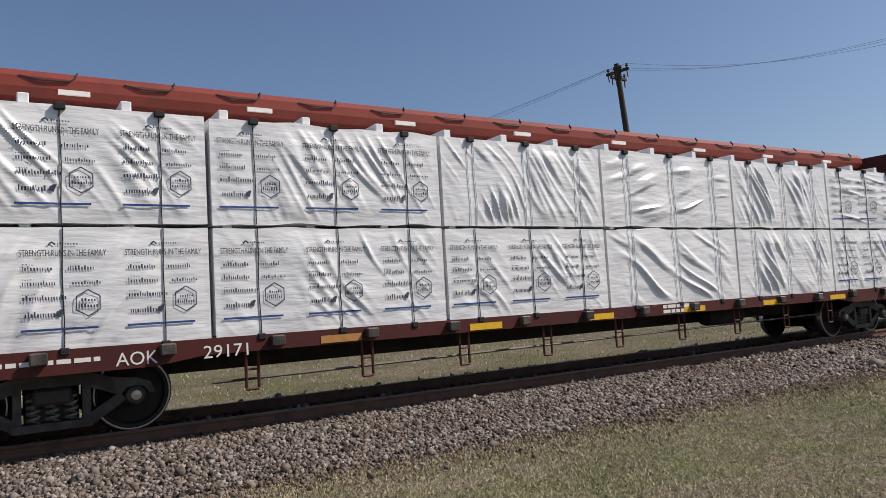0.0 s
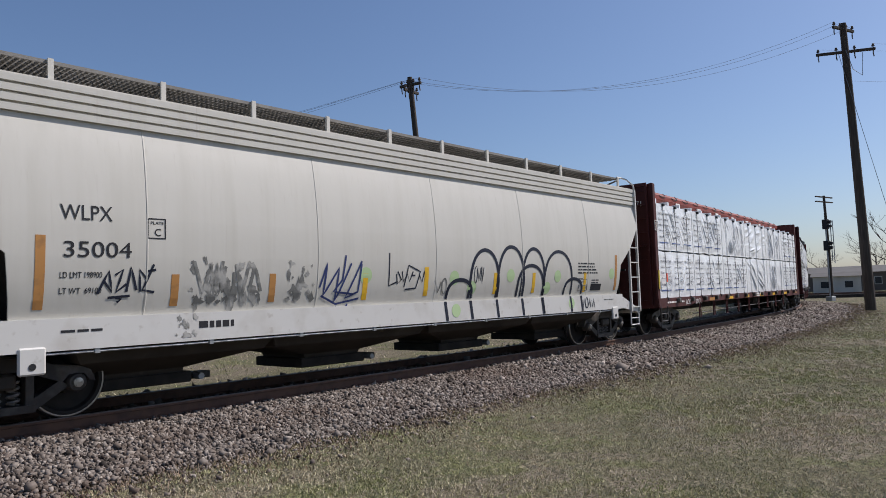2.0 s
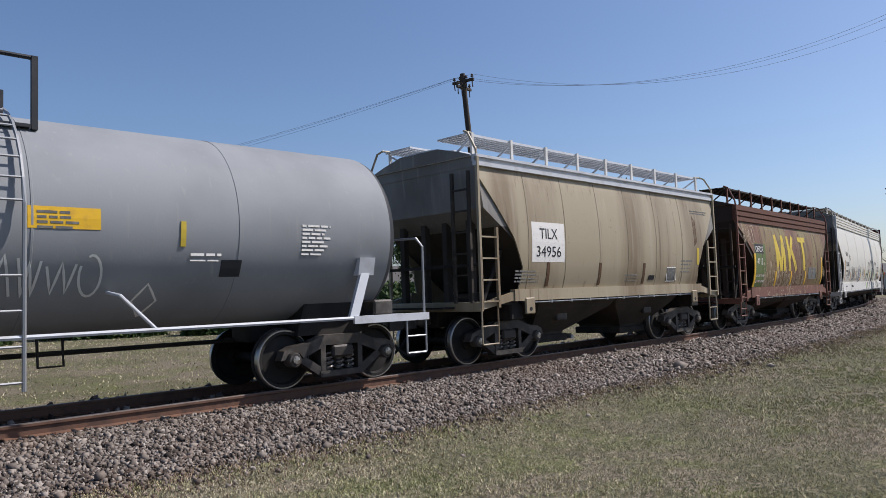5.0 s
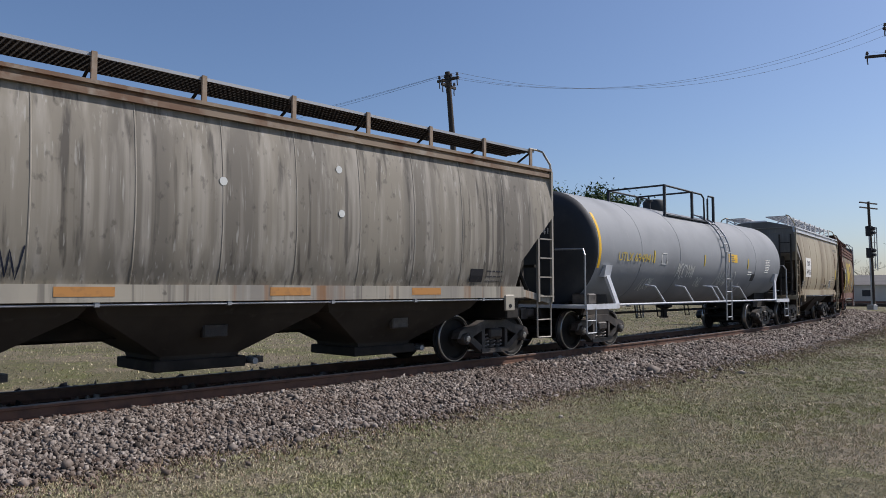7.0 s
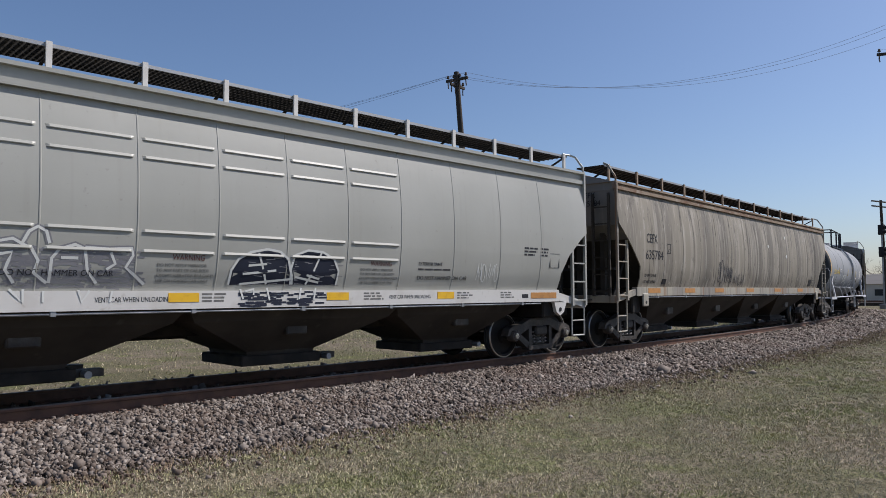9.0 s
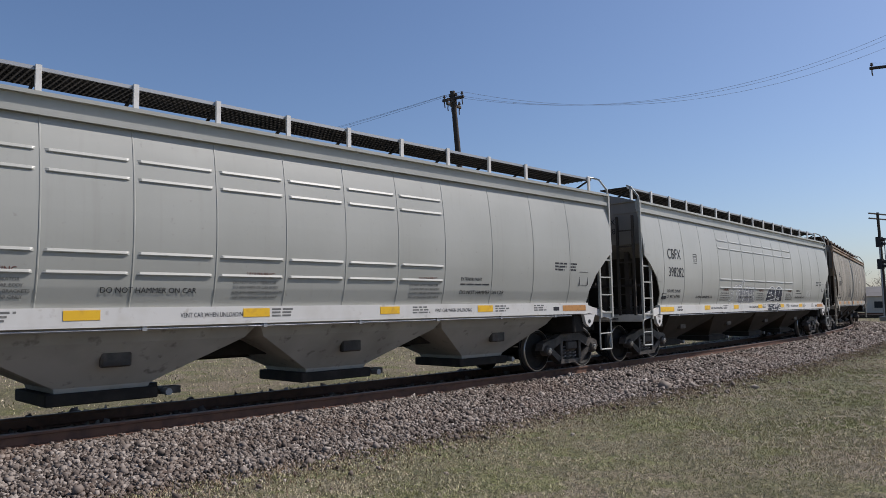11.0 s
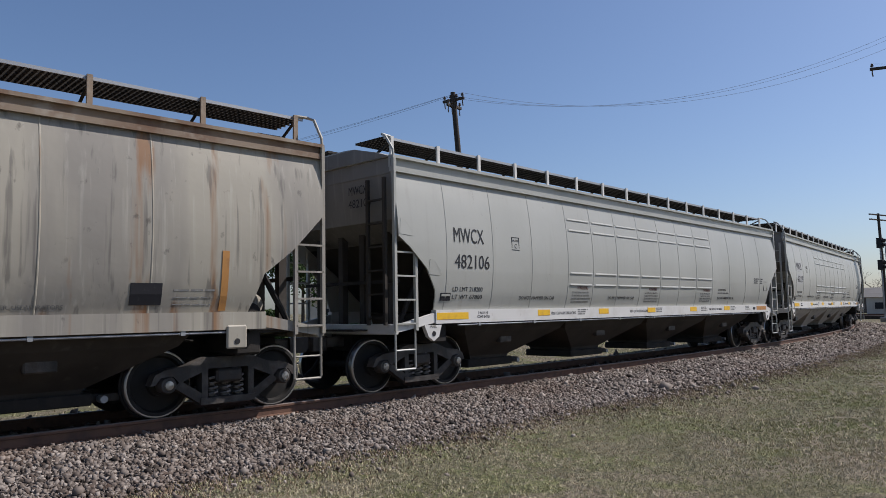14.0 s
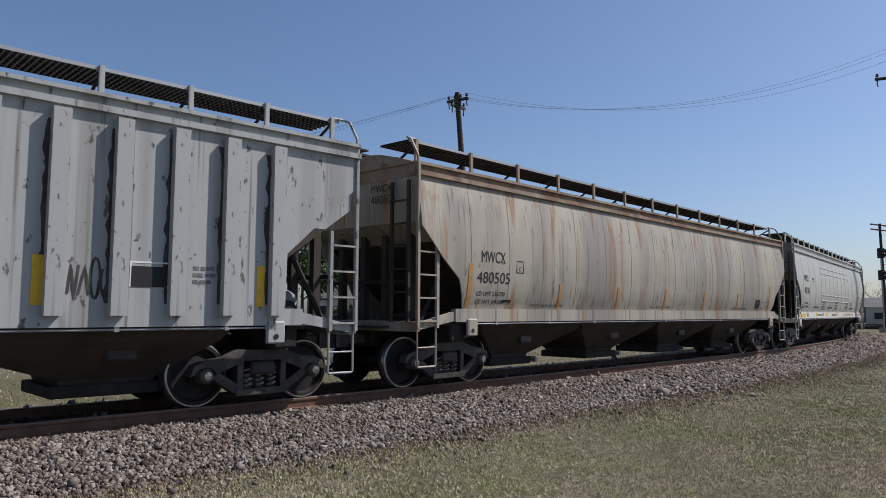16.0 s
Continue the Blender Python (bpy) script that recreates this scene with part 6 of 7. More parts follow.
sill_side.peeled(-2.8, 0.95, 4.4, 0.27, M["graffiti_cream"], 110, 42, 0.035, 1.4)
for x0, x1 in ((1.92, 2.36), (2.42, 2.86)):
    s.patch(x0, x1, 1.50, 1.86, M["faded_letter"], "stencil_panel", 0.004)
end_words(car, half, "OFOX", -0.1, 3.4, 0.14, "white_letter", 0.5)
end_words(car, half, "4112", -0.1, 3.18, 0.14, "white_letter", 0.45)

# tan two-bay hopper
car, half, s = hopper("hopper_car", "tan two-bay covered hopper car with rust streaks and pale roof walkway", 40.45, 50.45, "tan_paint", "tan_paint", "dark_chute", sill=(1.19, 1.42), eave=3.75, fascia=3.95, board=4.42, side_edge=((3.75, 0.04), (3.5, 0.10), (2.4, 0.95), (1.85, 1.22), (1.42, 1.18)), bays=(-1.85, 1.85), truck_inset=1.3, seams=(-3.6, -2.35, -1.05, 0.16, 1.5, 2.86), roof_paint="silver_paint", board_paint="silver_paint", post_paint="white_sill", post_step=1.25, bin_shade="grimy_end")
s.patch(-half + 1.5, -half + 2.6, 1.95, 2.75, M["white_letter"], "number_board", 0.002, "white board with black figures")
s.words("TILX", -half + 1.75, 2.42, 0.22, M["black_letter"], 0.6)
s.words("34956", -half + 1.62, 2.06, 0.22, M["black_letter"], 0.85)
for x in (-3.0, -1.08, 0.85):
    s.patch(x, x + 0.10, 1.46, 1.95, M["brown_strip"], "reflector")
for k in range(3):
    s.patch(3.55 + 0.06 * k, 3.58 + 0.06 * k, 2.42 + 0.04 * k, 3.22 - 0.05 * k, M["brown_strip"], "rust_streak", 0.003)
s.patch(3.68, 3.80, 1.93, 2.38, M["yellow_letter"], "reflector")
s.patch(2.05, 2.48, 1.52, 1.84, M["faded_letter"], "placard")
s.outline(2.03, 2.50, 1.50, 1.86, 0.02, M["white_letter"])
s.bars(2.78, 2.0, 0.65, 4, M["faded_letter"], 0.05, 0.04)
s.bars(0.05, 1.66, 0.6, 3, M["faded_letter"], 0.035, 0.03)
s.bars(half - 1.5, 3.35, 1.0, 2, M["faded_letter"], 0.03, 0.03)
s.patch(1.15, 1.42, 1.55, 1.66, M["black_letter"], "placard")
s.bars(-4.0, 1.75, 0.8, 4, M["faded_letter"], 0.035, 0.03)

tank_car(24.0, 39.2)

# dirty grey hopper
car, half, s = hopper("hopper_car", "grimy streaked grey four-bay covered hopper car", 4.25, 22.8, "dirty_grey_paint", "beige_paint", "dark_chute", sill=(1.25, 1.47), eave=3.80, fascia=3.98, board=4.42, side_edge=((3.8, 0.02), (2.98, 0.03), (2.57, 0.5), (1.98, 1.12), (1.47, 1.18)), bays=(-5.35, -1.8, 1.8, 5.35), truck_inset=1.40, end_deck=True, roof_paint="rusty_edge", bin_shade="grimy_end", seams=(-6.8, -5.62, -4.4, -3.2, -2.0, -0.8, 0.4, 1.6, 2.8, 4.0, 5.2, 6.4, 7.6), post_step=1.46)
s.words("CEFX", -half + 1.42, 2.58, 0.24, M["black_letter"], 0.62)
s.words("635784", -half + 1.37, 2.17, 0.24, M["black_letter"], 1.0)
s.words("LD LMT 218100", -half + 1.37, 1.73, 0.075, M["black_letter"], 0.68)
s.words("LT WT 67900", -half + 1.37, 1.57, 0.075, M["black_letter"], 0.68)
s.outline(-half + 2.6, -half + 2.83, 2.34, 2.60, 0.016, M["black_letter"])
s.words("C", -half + 2.67, 2.38, 0.09, M["black_letter"])
s.patch(-half + 2.45, -half + 2.68, 1.54, 1.68, M["black_letter"], "placard")
s.scrawl(-3.05, 1.52, 1.2, 0.75, M["graffiti_dark"], 41, 6, 0.025)
s.scrawl(-1.75, 1.52, 0.9, 0.4, M["graffiti_dark"], 42, 4, 0.02)
reflectors(s, half, 1.32, "orange_reflector", (-half + 1.62, -5.4, -3.2, -0.5, 2.4, 5.2), 0.7)
for x, z in ((1.6, 2.9), (3.6, 3.3), (3.62, 2.6)):
    part("paint_spot", Mesh().turned([(0.06, -0.004), (0.06, 0.004)], "y", 12, (x, -s.y(z) - 0.006, z)), M["graffiti_pale"], car)
s.patch(half - 2.6, half - 2.25, 1.55, 1.80, M["black_letter"], "placard")
s.bars(half - 2.15, 1.75, 0.6, 3, M["black_letter"], 0.05, 0.04)
end_words(car, half, "CEFX", -0.55, 3.62, 0.14, "black_letter", 0.42)
end_words(car, half, "635784", -0.55, 3.42, 0.14, "black_letter", 0.56)

# three newer grey hoppers
car, half, s = new_grey_hopper("CBFX", "398282", "218100", "67900", -15.1, 3.07)
# dark bubbles with white strokes, and an outlined row of letters beside them
for pts in ([(0.49, 1.48), (0.51, 1.68), (0.61, 1.84), (0.79, 1.94), (1.06, 1.99), (1.27, 1.96), (1.41, 1.86), (1.47, 1.67), (1.49, 1.49)], [(1.52, 1.49), (1.47, 1.73), (1.52, 1.92), (1.75, 2.00), (2.02, 1.98), (2.23, 1.88), (2.33, 1.70), (2.31, 1.48)]):
    poly = [(x, -s.y(z) - 0.003, z) for x, z in pts]
    part("graffiti", Mesh().add(poly + [(sum(p[0] for p in poly) / len(poly), -s.y(1.7) - 0.004, 1.66)], [(i, (i + 1) % len(poly), len(poly)) for i in range(len(poly))]), M["graffiti_dark"], car, "dark slate bubble graffiti")
    part("graffiti", s.ribbon(pts, 0.035, M["graffiti_pale"], proud=0.007), M["graffiti_pale"], car)
    inner = [(x * 0.94 + 0.06 * (pts[0][0] + pts[-1][0]) / 2, z * 0.94 + 0.06 * 1.45) for x, z in pts]
    part("graffiti", s.ribbon(inner, 0.02, M["graffiti_dark"], proud=0.008), M["graffiti_dark"], car)
for pts in ([(0.92, 1.93), (1.00, 1.72), (1.08, 1.49)], [(0.77, 1.75), (1.06, 1.78)], [(0.69, 1.63), (1.22, 1.69)], [(0.66, 1.49), (1.52, 1.57)], [(1.99, 1.98), (1.87, 1.69), (1.75, 1.49)], [(1.75, 1.63), (1.99, 1.57)], [(1.55, 1.60), (1.98, 1.52)]):
    part("graffiti", s.ribbon(pts, 0.032, M["graffiti_pale"], proud=0.009), M["graffiti_pale"], car)
rnd = random.Random(77)
for k in range(60):
    x, z = rnd.uniform(0.62, 2.3), rnd.uniform(1.45, 1.90)
    part("graffiti", s.ribbon([(x, z), (x + rnd.uniform(0.06, 0.16), z + rnd.uniform(-0.012, 0.012))], 0.010, M["graffiti_fill"], proud=0.006), M["graffiti_fill"], car)
for k in range(240):
    x, z = rnd.uniform(-2.3, -0.85), rnd.uniform(1.44, 1.90)
    part("graffiti", s.ribbon([(x, z), (x + rnd.uniform(0.08, 0.22), z + rnd.uniform(-0.02, 0.02))], 0.022, M["graffiti_fill"], proud=0.002 + 0.001 * rnd.random()), M["graffiti_fill"], car)
for pts in ([(-2.80, 1.51), (-2.79, 1.76), (-2.71, 1.92), (-2.59, 1.99), (-2.47, 1.93), (-2.40, 1.80), (-2.33, 1.49)], [(-2.57, 1.81), (-2.43, 1.64), (-2.40, 1.49)], [(-3.02, 1.63), (-2.95, 1.74), (-2.87, 1.71), (-2.85, 1.60), (-2.93, 1.52), (-3.04, 1.51)], [(-2.40, 1.80), (-2.35, 1.95), (-2.18, 1.99), (-2.04, 1.91)], [(-2.35, 1.80), (-2.18, 1.84), (-2.24, 1.64), (-2.14, 1.49)], [(-2.08, 1.95), (-2.02, 2.08), (-1.93, 2.14), (-1.84, 2.09), (-1.80, 1.95)], [(-2.00, 1.91), (-1.91, 1.75), (-1.95, 1.61), (-1.80, 1.49)], [(-1.78, 1.49), (-1.77, 1.78), (-1.69, 1.89), (-1.52, 1.95), (-1.41, 1.90)], [(-1.41, 1.90), (-1.37, 1.65), (-1.25, 1.49)], [(-1.67, 1.79), (-1.48, 1.79)], [(-1.41, 1.92), (-1.13, 1.91), (-0.86, 1.93), (-0.84, 1.84), (-0.92, 1.69), (-0.67, 1.48)], [(-1.11, 1.87), (-1.05, 1.73), (-1.15, 1.66)]):
    part("graffiti", s.ribbon(pts, 0.075, M["graffiti_fill"], proud=0.004), M["graffiti_fill"], car)
    part("graffiti", s.ribbon(pts, 0.035, M["graffiti_pale"], proud=0.006), M["graffiti_pale"], car)
face = Side(car, [(1.1, 1.52), (1.5, 1.52)])
for k in range(70):
    x, z = rnd.uniform(0.62, 2.05), rnd.uniform(1.18, 1.38)
    part("graffiti", face.ribbon([(x, z), (x + rnd.uniform(0.08, 0.2), z)], 0.026, M["graffiti_dark"], proud=0.003 + 0.001 * rnd.random()), M["graffiti_dark"], car)
for pts in ([(0.66, 1.42), (0.71, 1.28)], [(1.66, 1.44), (1.63, 1.27)], [(1.92, 1.44), (1.89, 1.26)], [(0.74, 1.39), (0.87, 1.42), (0.87, 1.34)], [(1.08, 1.44), (1.13, 1.26)], [(-2.19, 1.42), (-2.05, 1.27), (-2.05, 1.42)], [(-1.84, 1.40), (-1.84, 1.27)], [(-1.46, 1.41), (-1.42, 1.27), (-1.33, 1.40)], [(-1.07, 1.40), (-1.09, 1.26)], [(-2.95, 1.40), (-2.82, 1.41), (-2.83, 1.29), (-2.94, 1.30)]):
    part("graffiti", face.ribbon(pts, 0.028, M["graffiti_pale"], proud=0.006), M["graffiti_pale"], car)
s.scrawl(5.5, 1.55, 0.6, 0.38, M["graffiti_pale"], 53, 5, 0.016)
car, half, s = new_grey_hopper("MWCX", "482159", "217900", "68100", -34.66, -16.40, up=0.08, chute_kind="light_grey_chute")
s.patch(-half + 1.31, -half + 2.30, 2.63, 3.01, M["number_panel"], "number_panel", 0.003)
s.patch(-half + 1.31, -half + 2.40, 2.17, 2.54, M["number_panel"], "number_panel", 0.003)
new_grey_hopper("MWCX", "482106", "218200", "67800", -54.1, -35.84)

# weathered beige hopper
car, half, s = hopper("hopper_car", "weathered beige four-bay covered hopper car with rust and soot streaks", -74.1, -55.4, "beige_paint", "beige_paint", "dark_chute", sill=(1.18, 1.42), eave=3.75, fascia=3.97, board=4.43, side_edge=((3.72, 0.04), (2.85, 0.06), (2.3, 0.6), (1.95, 1.05), (1.42, 1.25)), truck_inset=1.35, end_deck=True, roof_paint="rusty_edge", seams=(-8.0, -6.85, -5.7, -4.45, -3.18, -1.98, -0.75, 0.43, 1.64, 2.9, 4.15, 5.4, 6.7), post_step=1.45)
s.words("MWCX", -half + 1.62, 2.30, 0.22, M["black_letter"], 0.74)
s.words("480505", -half + 1.52, 1.91, 0.22, M["black_letter"], 1.0)
s.words("LD LMT 216700", -half + 1.55, 1.67, 0.085, M["black_letter"], 0.85)
s.words("LT WT 69300", -half + 1.55, 1.52, 0.085, M["black_letter"], 0.85)
s.outline(-half + 2.72, -half + 2.95, 2.13, 2.37, 0.016, M["black_letter"])
s.words("C", -half + 2.79, 2.17, 0.09, M["black_letter"])
s.patch(-half + 2.35, -half + 2.62, 1.55, 1.60, M["black_letter"], "placard")
for x in (-half + 1.28, -5.09, -2.63, -0.15, 2.32, 4.84, half - 1.7):
    s.patch(x, x + 0.10, 1.44, 2.25 if abs(x) > 7 else 1.96, M["orange_reflector"], "reflector")
for x in (-half + 3.3, -0.9, 4.5):
    s.words("DO NOT HAMMER, USE VIBRATORS", x, 1.48, 0.055, M["faded_letter"], 1.2)
s.patch(half - 2.9, half - 2.5, 1.52, 1.80, M["black_letter"], "placard")
s.bars(half - 2.35, 1.70, 0.7, 3, M["faded_letter"], 0.05, 0.04)
end_words(car, half, "MWCX", -0.3, 3.52, 0.14, "black_letter", 0.55)
end_words(car, half, "480505", -0.3, 3.32, 0.14, "black_letter", 0.65)

# ribbed grey hopper, last in view
car, half, s = hopper("hopper_car", "grey covered hopper car with outside ribs and soot stains", -91.3, -75.28, "ribbed_grey_paint", "ribbed_grey_paint", "dark_chute", sill=(1.16, 1.40), eave=3.80, fascia=4.02, board=4.46, side_edge=((3.78, 0.04), (3.3, 0.06), (2.2, 1.28), (1.4, 1.30)), bays=(-4.6, 0.0, 4.6), truck_inset=1.4, ribs=True, post_step=1.2)
rib = Mesh().prism([(-0.09, 1.30), (0.11, 1.30), (0.11, 3.74), (-0.09, 3.74)], -1.635, -1.50).data("side_rib", M["ribbed_grey_paint"])
x = half - 1.50
while x > -half + 1.2:
    part("side_rib", rib, None, car, at=pose(x, 0, 0))
    part("side_rib", rib, None, car, at=pose(x, 0, 0, 0, 0, 180))
    x -= 0.73
for x in (6.24, 3.38):
    s.patch(x, x + 0.12, 1.42, 2.0, M["yellow_reflector"], "reflector")
s.patch(4.50, 4.95, 1.66, 1.92, M["black_letter"], "placard")
s.bars(5.30, 1.9, 0.35, 3, M["faded_letter"], 0.05, 0.04)
s.scrawl(3.76, 1.50, 0.5, 0.5, M["soot"], 61, 4, 0.03)
s.outline(4.48, 5.0, 1.66, 1.98, 0.02, M["white_letter"])
x = half - 1.50
k = 0
while x > 0:
    rnd = random.Random(80 + k)
    # ragged strip: soot together with the rib's cast shadow, painted on the panel
    band = [(x - 0.088, 1.45 + 0.12 * i) for i in range(19)]
    edge = [(x - 0.12 - 0.06 * rnd.random() ** 2, 1.45 + 0.12 * i) for i in range(19)]
    m = Mesh().add([(a, -1.5215, z) for a, z in band] + [(a, -1.5215, z) for a, z in edge], [(i, i + 1, i + 20, i + 19) for i in range(18)])
    part("soot_shadow", m, M["soot"], car)
    s.peeled(x - 0.55, 1.6, 0.45, 2.0, M["soot"], 5, 95 + k, 0.012, 1.5)
    x -= 0.73
    k += 1


# ---- poles, signal, buildings, trees ----
def pole(base, top, r0, r1, arms, label):
    """arms: (height below the top, length, turn in degrees)."""
    p = empty("utility_pole", label, "utility pole")
    p.matrix_basis = Matrix.Translation(base)
    b, t = Vector(base), Vector(top)
    d = t - b
    pts = [d * (i / 6) for i in range(7)]
    part("shaft", Mesh().tube(pts, r0, 12, r1), M["pole_wood"], p, smooth=True)
    ends = []
    for down, length, turn in arms:
        c = d - d.normalized() * down
        arm = part("crossarm", Mesh().soft_box(-length / 2, length / 2, -0.07, 0.07, -0.08, 0.08, 0.015), M["pole_wood"], p, at=pose(*c, 0, 0, turn))
        n = 4
        for k in range(n):
            x = -length / 2 + 0.12 + (length - 0.24) * k / (n - 1)
            part("insulator", Mesh().turned([(0.02, 0.08), (0.03, 0.14), (0.09, 0.16), (0.09, 0.22), (0.05, 0.24), (0.07, 0.30), (0.02, 0.34)], "z", 10, (x, 0, 0)), M["porcelain"], arm, smooth=True)
            part("hanger", Mesh().tube([(x, 0, -0.08), (x, 0.02, -0.28), (x + 0.03, 0.02, -0.45)], 0.035, 6), M["porcelain"], arm)
            ends.append(b + c + Vector((x * math.cos(radians(turn)), x * math.sin(radians(turn)), 0.32)))
    return p, ends


def wire(a, b, sag, name="power_line", r=0.006):
    pts = []
    for i in range(25):
        u = i / 24
        q = Vector(a).lerp(Vector(b), u)
        q.z -= 4 * sag * u * (1 - u)
        pts.append(q)
    ob = part(name, Mesh().tube(pts, r, 5), M["wire"])
    tagged(ob, "thin overhead wire slung between poles", "wire", "overhead wires")


P1, P2, P3 = (1.85, 42.0, -0.4), (27.3, 41.0, -0.4), (-62.0, 82.0, -0.4)
pole_1, e1 = pole(P1, (0.80, 42.0, 14.3), 0.24, 0.15, ((0.45, 1.5, -35), (0.85, 1.3, 50)), "tall leaning dark wooden utility pole with insulators")
pole_2, e2 = pole(P2, (26.95, 41.2, 16.9), 0.30, 0.19, ((0.35, 2.0, 25), (1.75, 3.2, -20)), "tall leaning dark wooden utility pole with two crossarms")
pole_3, e3 = pole(P3, (-62.0, 82.0, 13.8), 0.2, 0.14, ((0.4, 1.5, -35), (0.8, 1.3, 50)), "far wooden utility pole")
for k in (0, 1, 3):
    wire(e1[k], e2[k], 2.0 + 0.04 * k, r=0.008)
    wire(e1[k], e3[k], 1.5 + 0.12 * k, r=0.008)
far = empty("utility_pole", "far wooden utility pole at the roadside", "utility pole")
far.matrix_basis = pose(75.0, 30.0, -0.4)
part("shaft", Mesh().tube([(0, 0, 0), (0, 0, 13.5)], 0.2, 10, 0.14), M["pole_wood"], far)
part("crossarm", Mesh().box(-0.08, 0.08, -1.5, 1.5, 12.6, 12.75), M["pole_wood"], far)
for k in (4, 7):
    wire(e2[k], (75.0, 30.0 + (k - 5.5), 12.9), 1.0)
wire((26.6, 41.2, 13.4), (75.0, 30.0, 11.6), 1.0)
drop = part("guy_wire", Mesh().tube([(26.5, 41.1, 15.0), (29.2, 39.6, -0.3)], 0.014, 5), M["wire"])
tagged(drop, "steel guy wire from the pole to the ground", "wire")
loop = part("cable_loop", Mesh().tube([(26.9, 41.0, 15.2), (27.2, 40.9, 14.0), (27.7, 40.8, 13.6), (27.8, 40.8, 15.0)], 0.02, 5), M["wire"])
tagged(loop, "slack cable loop hanging under the crossarm", "cable")


def signal(x, y):
    g = empty("railway_signal", "black railway signal mast with two signal heads, ladder and pole arms", "railway signal")
    g.matrix_basis = pose(x, y, -0.4, 0, 0, 31)
    part("mast", Mesh().tube([(0, 0, 0), (-0.05, 0, 4.5), (-0.28, 0, 9.9)], 0.17, 10, 0.11), M["pole_wood"], g)
    for z, w in ((9.75, 2.9), (9.3, 2.9)):
        part("crossarm", Mesh().box(-w / 2 - 0.28, w / 2 - 0.28, -0.06, 0.06, z - 0.05, z + 0.06), M["pole_wood"], g)
    for z in (7.2, 5.2):
        h = part("signal_head", Mesh().prism([(-0.55, z - 0.45), (-0.15, z - 0.45), (-0.15, z + 0.45), (-0.55, z + 0.45)], -0.25, 0.2), M["signal_black"], g)
        part("hood", Mesh().turned([(0.13, -0.55), (0.15, -0.25)], "y", 14, (-0.35, 0, z + 0.2)), M["signal_black"], h)
        part("hood", Mesh().turned([(0.13, -0.55), (0.15, -0.25)], "y", 14, (-0.35, 0, z - 0.2)), M["signal_black"], h)
        part("relay_box", Mesh().soft_box(0.05, 0.35, -0.15, 0.15, z + 0.05, z + 0.4, 0.02), M["signal_black"], g)
    part("signal_tube", Mesh().tube([(-0.3, 0, 0.0), (-0.3, 0, 7.6)], 0.07, 8), M["galvanised"], g)
    part("ladder_stile", Mesh().tube([(0.55, 0, 3.8), (0.55, 0, 7.4)], 0.04, 6), M["galvanised"], g)
    part("ladder_stile", Mesh().tube([(0.95, 0, 3.6), (0.95, 0, 7.6)], 0.04, 6), M["galvanised"], g)
    for z in (4.2, 5.0, 6.2, 7.0):
        part("cage_bar", Mesh().tube([(-0.1, 0, z), (0.95, 0, z)], 0.03, 6), M["galvanised"], g)
    part("base", Mesh().soft_box(-0.6, 0.1, -0.3, 0.3, 0.0, 0.5, 0.03), M["galvanised"], g)


signal(39.9, 65.4)

# a second track crossing beyond the curve
g = empty("crossing_track", "second railway line crossing beyond the curve", "railway track", kind="structure")
d = Vector((math.cos(radians(-33)), math.sin(radians(-33)), 0))
nrm = Vector((-d.y, d.x, 0))
c = Vector((50.0, 79.0, 0))
for off, w, za, zb, mt in ((0, 3.0, -0.45, 0.02, "bed"), (-0.75, 0.05, 0.02, 0.2, "rail_steel"), (0.75, 0.05, 0.02, 0.2, "rail_steel")):
    p0, p1 = c + nrm * off - d * 30, c + nrm * off + d * 160
    q = [p0 - nrm * w, p0 + nrm * w, p1 + nrm * w, p1 - nrm * w]
    part("embankment" if w > 1 else "rail", Mesh().loft([[(a.x, a.y, za) for a in q], [(a.x, a.y, zb) for a in q]]), M[mt], g)


def building(name, label, x, y, turn, w, dpt, h, wall, roof, windows=0, door=False, pitch=0.0):
    b = empty(name, label, "building")
    b.matrix_basis = pose(x, y, -0.4, 0, 0, turn)
    part("wall", Mesh().box(-w / 2, w / 2, -dpt / 2, dpt / 2, 0, h), M[wall], b)
    if pitch:
        part("roof", Mesh().add([(-w / 2 - .3, -dpt / 2 - .4, h), (w / 2 + .3, -dpt / 2 - .4, h), (w / 2 + .3, dpt / 2 + .4, h), (-w / 2 - .3, dpt / 2 + .4, h), (-w / 2 - .3, 0, h + pitch), (w / 2 + .3, 0, h + pitch)], [(0, 1, 5, 4), (2, 3, 4, 5), (0, 4, 3), (1, 2, 5), (3, 2, 1, 0)]), M[roof], b)
    else:
        part("roof", Mesh().soft_box(-w / 2 - .3, w / 2 + .3, -dpt / 2 - .3, dpt / 2 + .3, h, h + 0.35, 0.03), M[roof], b)
    for i in range(windows):
        x0 = -w / 2 + w * (i + 0.5) / windows
        wd = part("window", Mesh().box(x0 - 0.6, x0 + 0.6, -dpt / 2 - 0.05, -dpt / 2 + 0.02, h * 0.35, h * 0.75), M["pale_wall"], b)
        part("pane", Mesh().box(x0 - 0.5, x0 + 0.5, -dpt / 2 - 0.065, -dpt / 2 - 0.045, h * 0.38, h * 0.72), M["window_glass"], wd)
    return b


building("warehouse", "long low brown warehouse with grey roof behind the crossing", 92, 128, -33, 120, 18, 3.4, "warehouse_wall", "warehouse_roof", 14, pitch=1.3)
building("shed", "small pale shed beside the crossing line", 62.5, 101.0, -33, 6, 5, 2.6, "pale_wall", "warehouse_roof", 2, pitch=0.6)
building("house", "white house behind the trees across the field", -38, 62, 35, 14, 9, 3.2, "pale_wall", "warehouse_roof", 5, pitch=2.4)
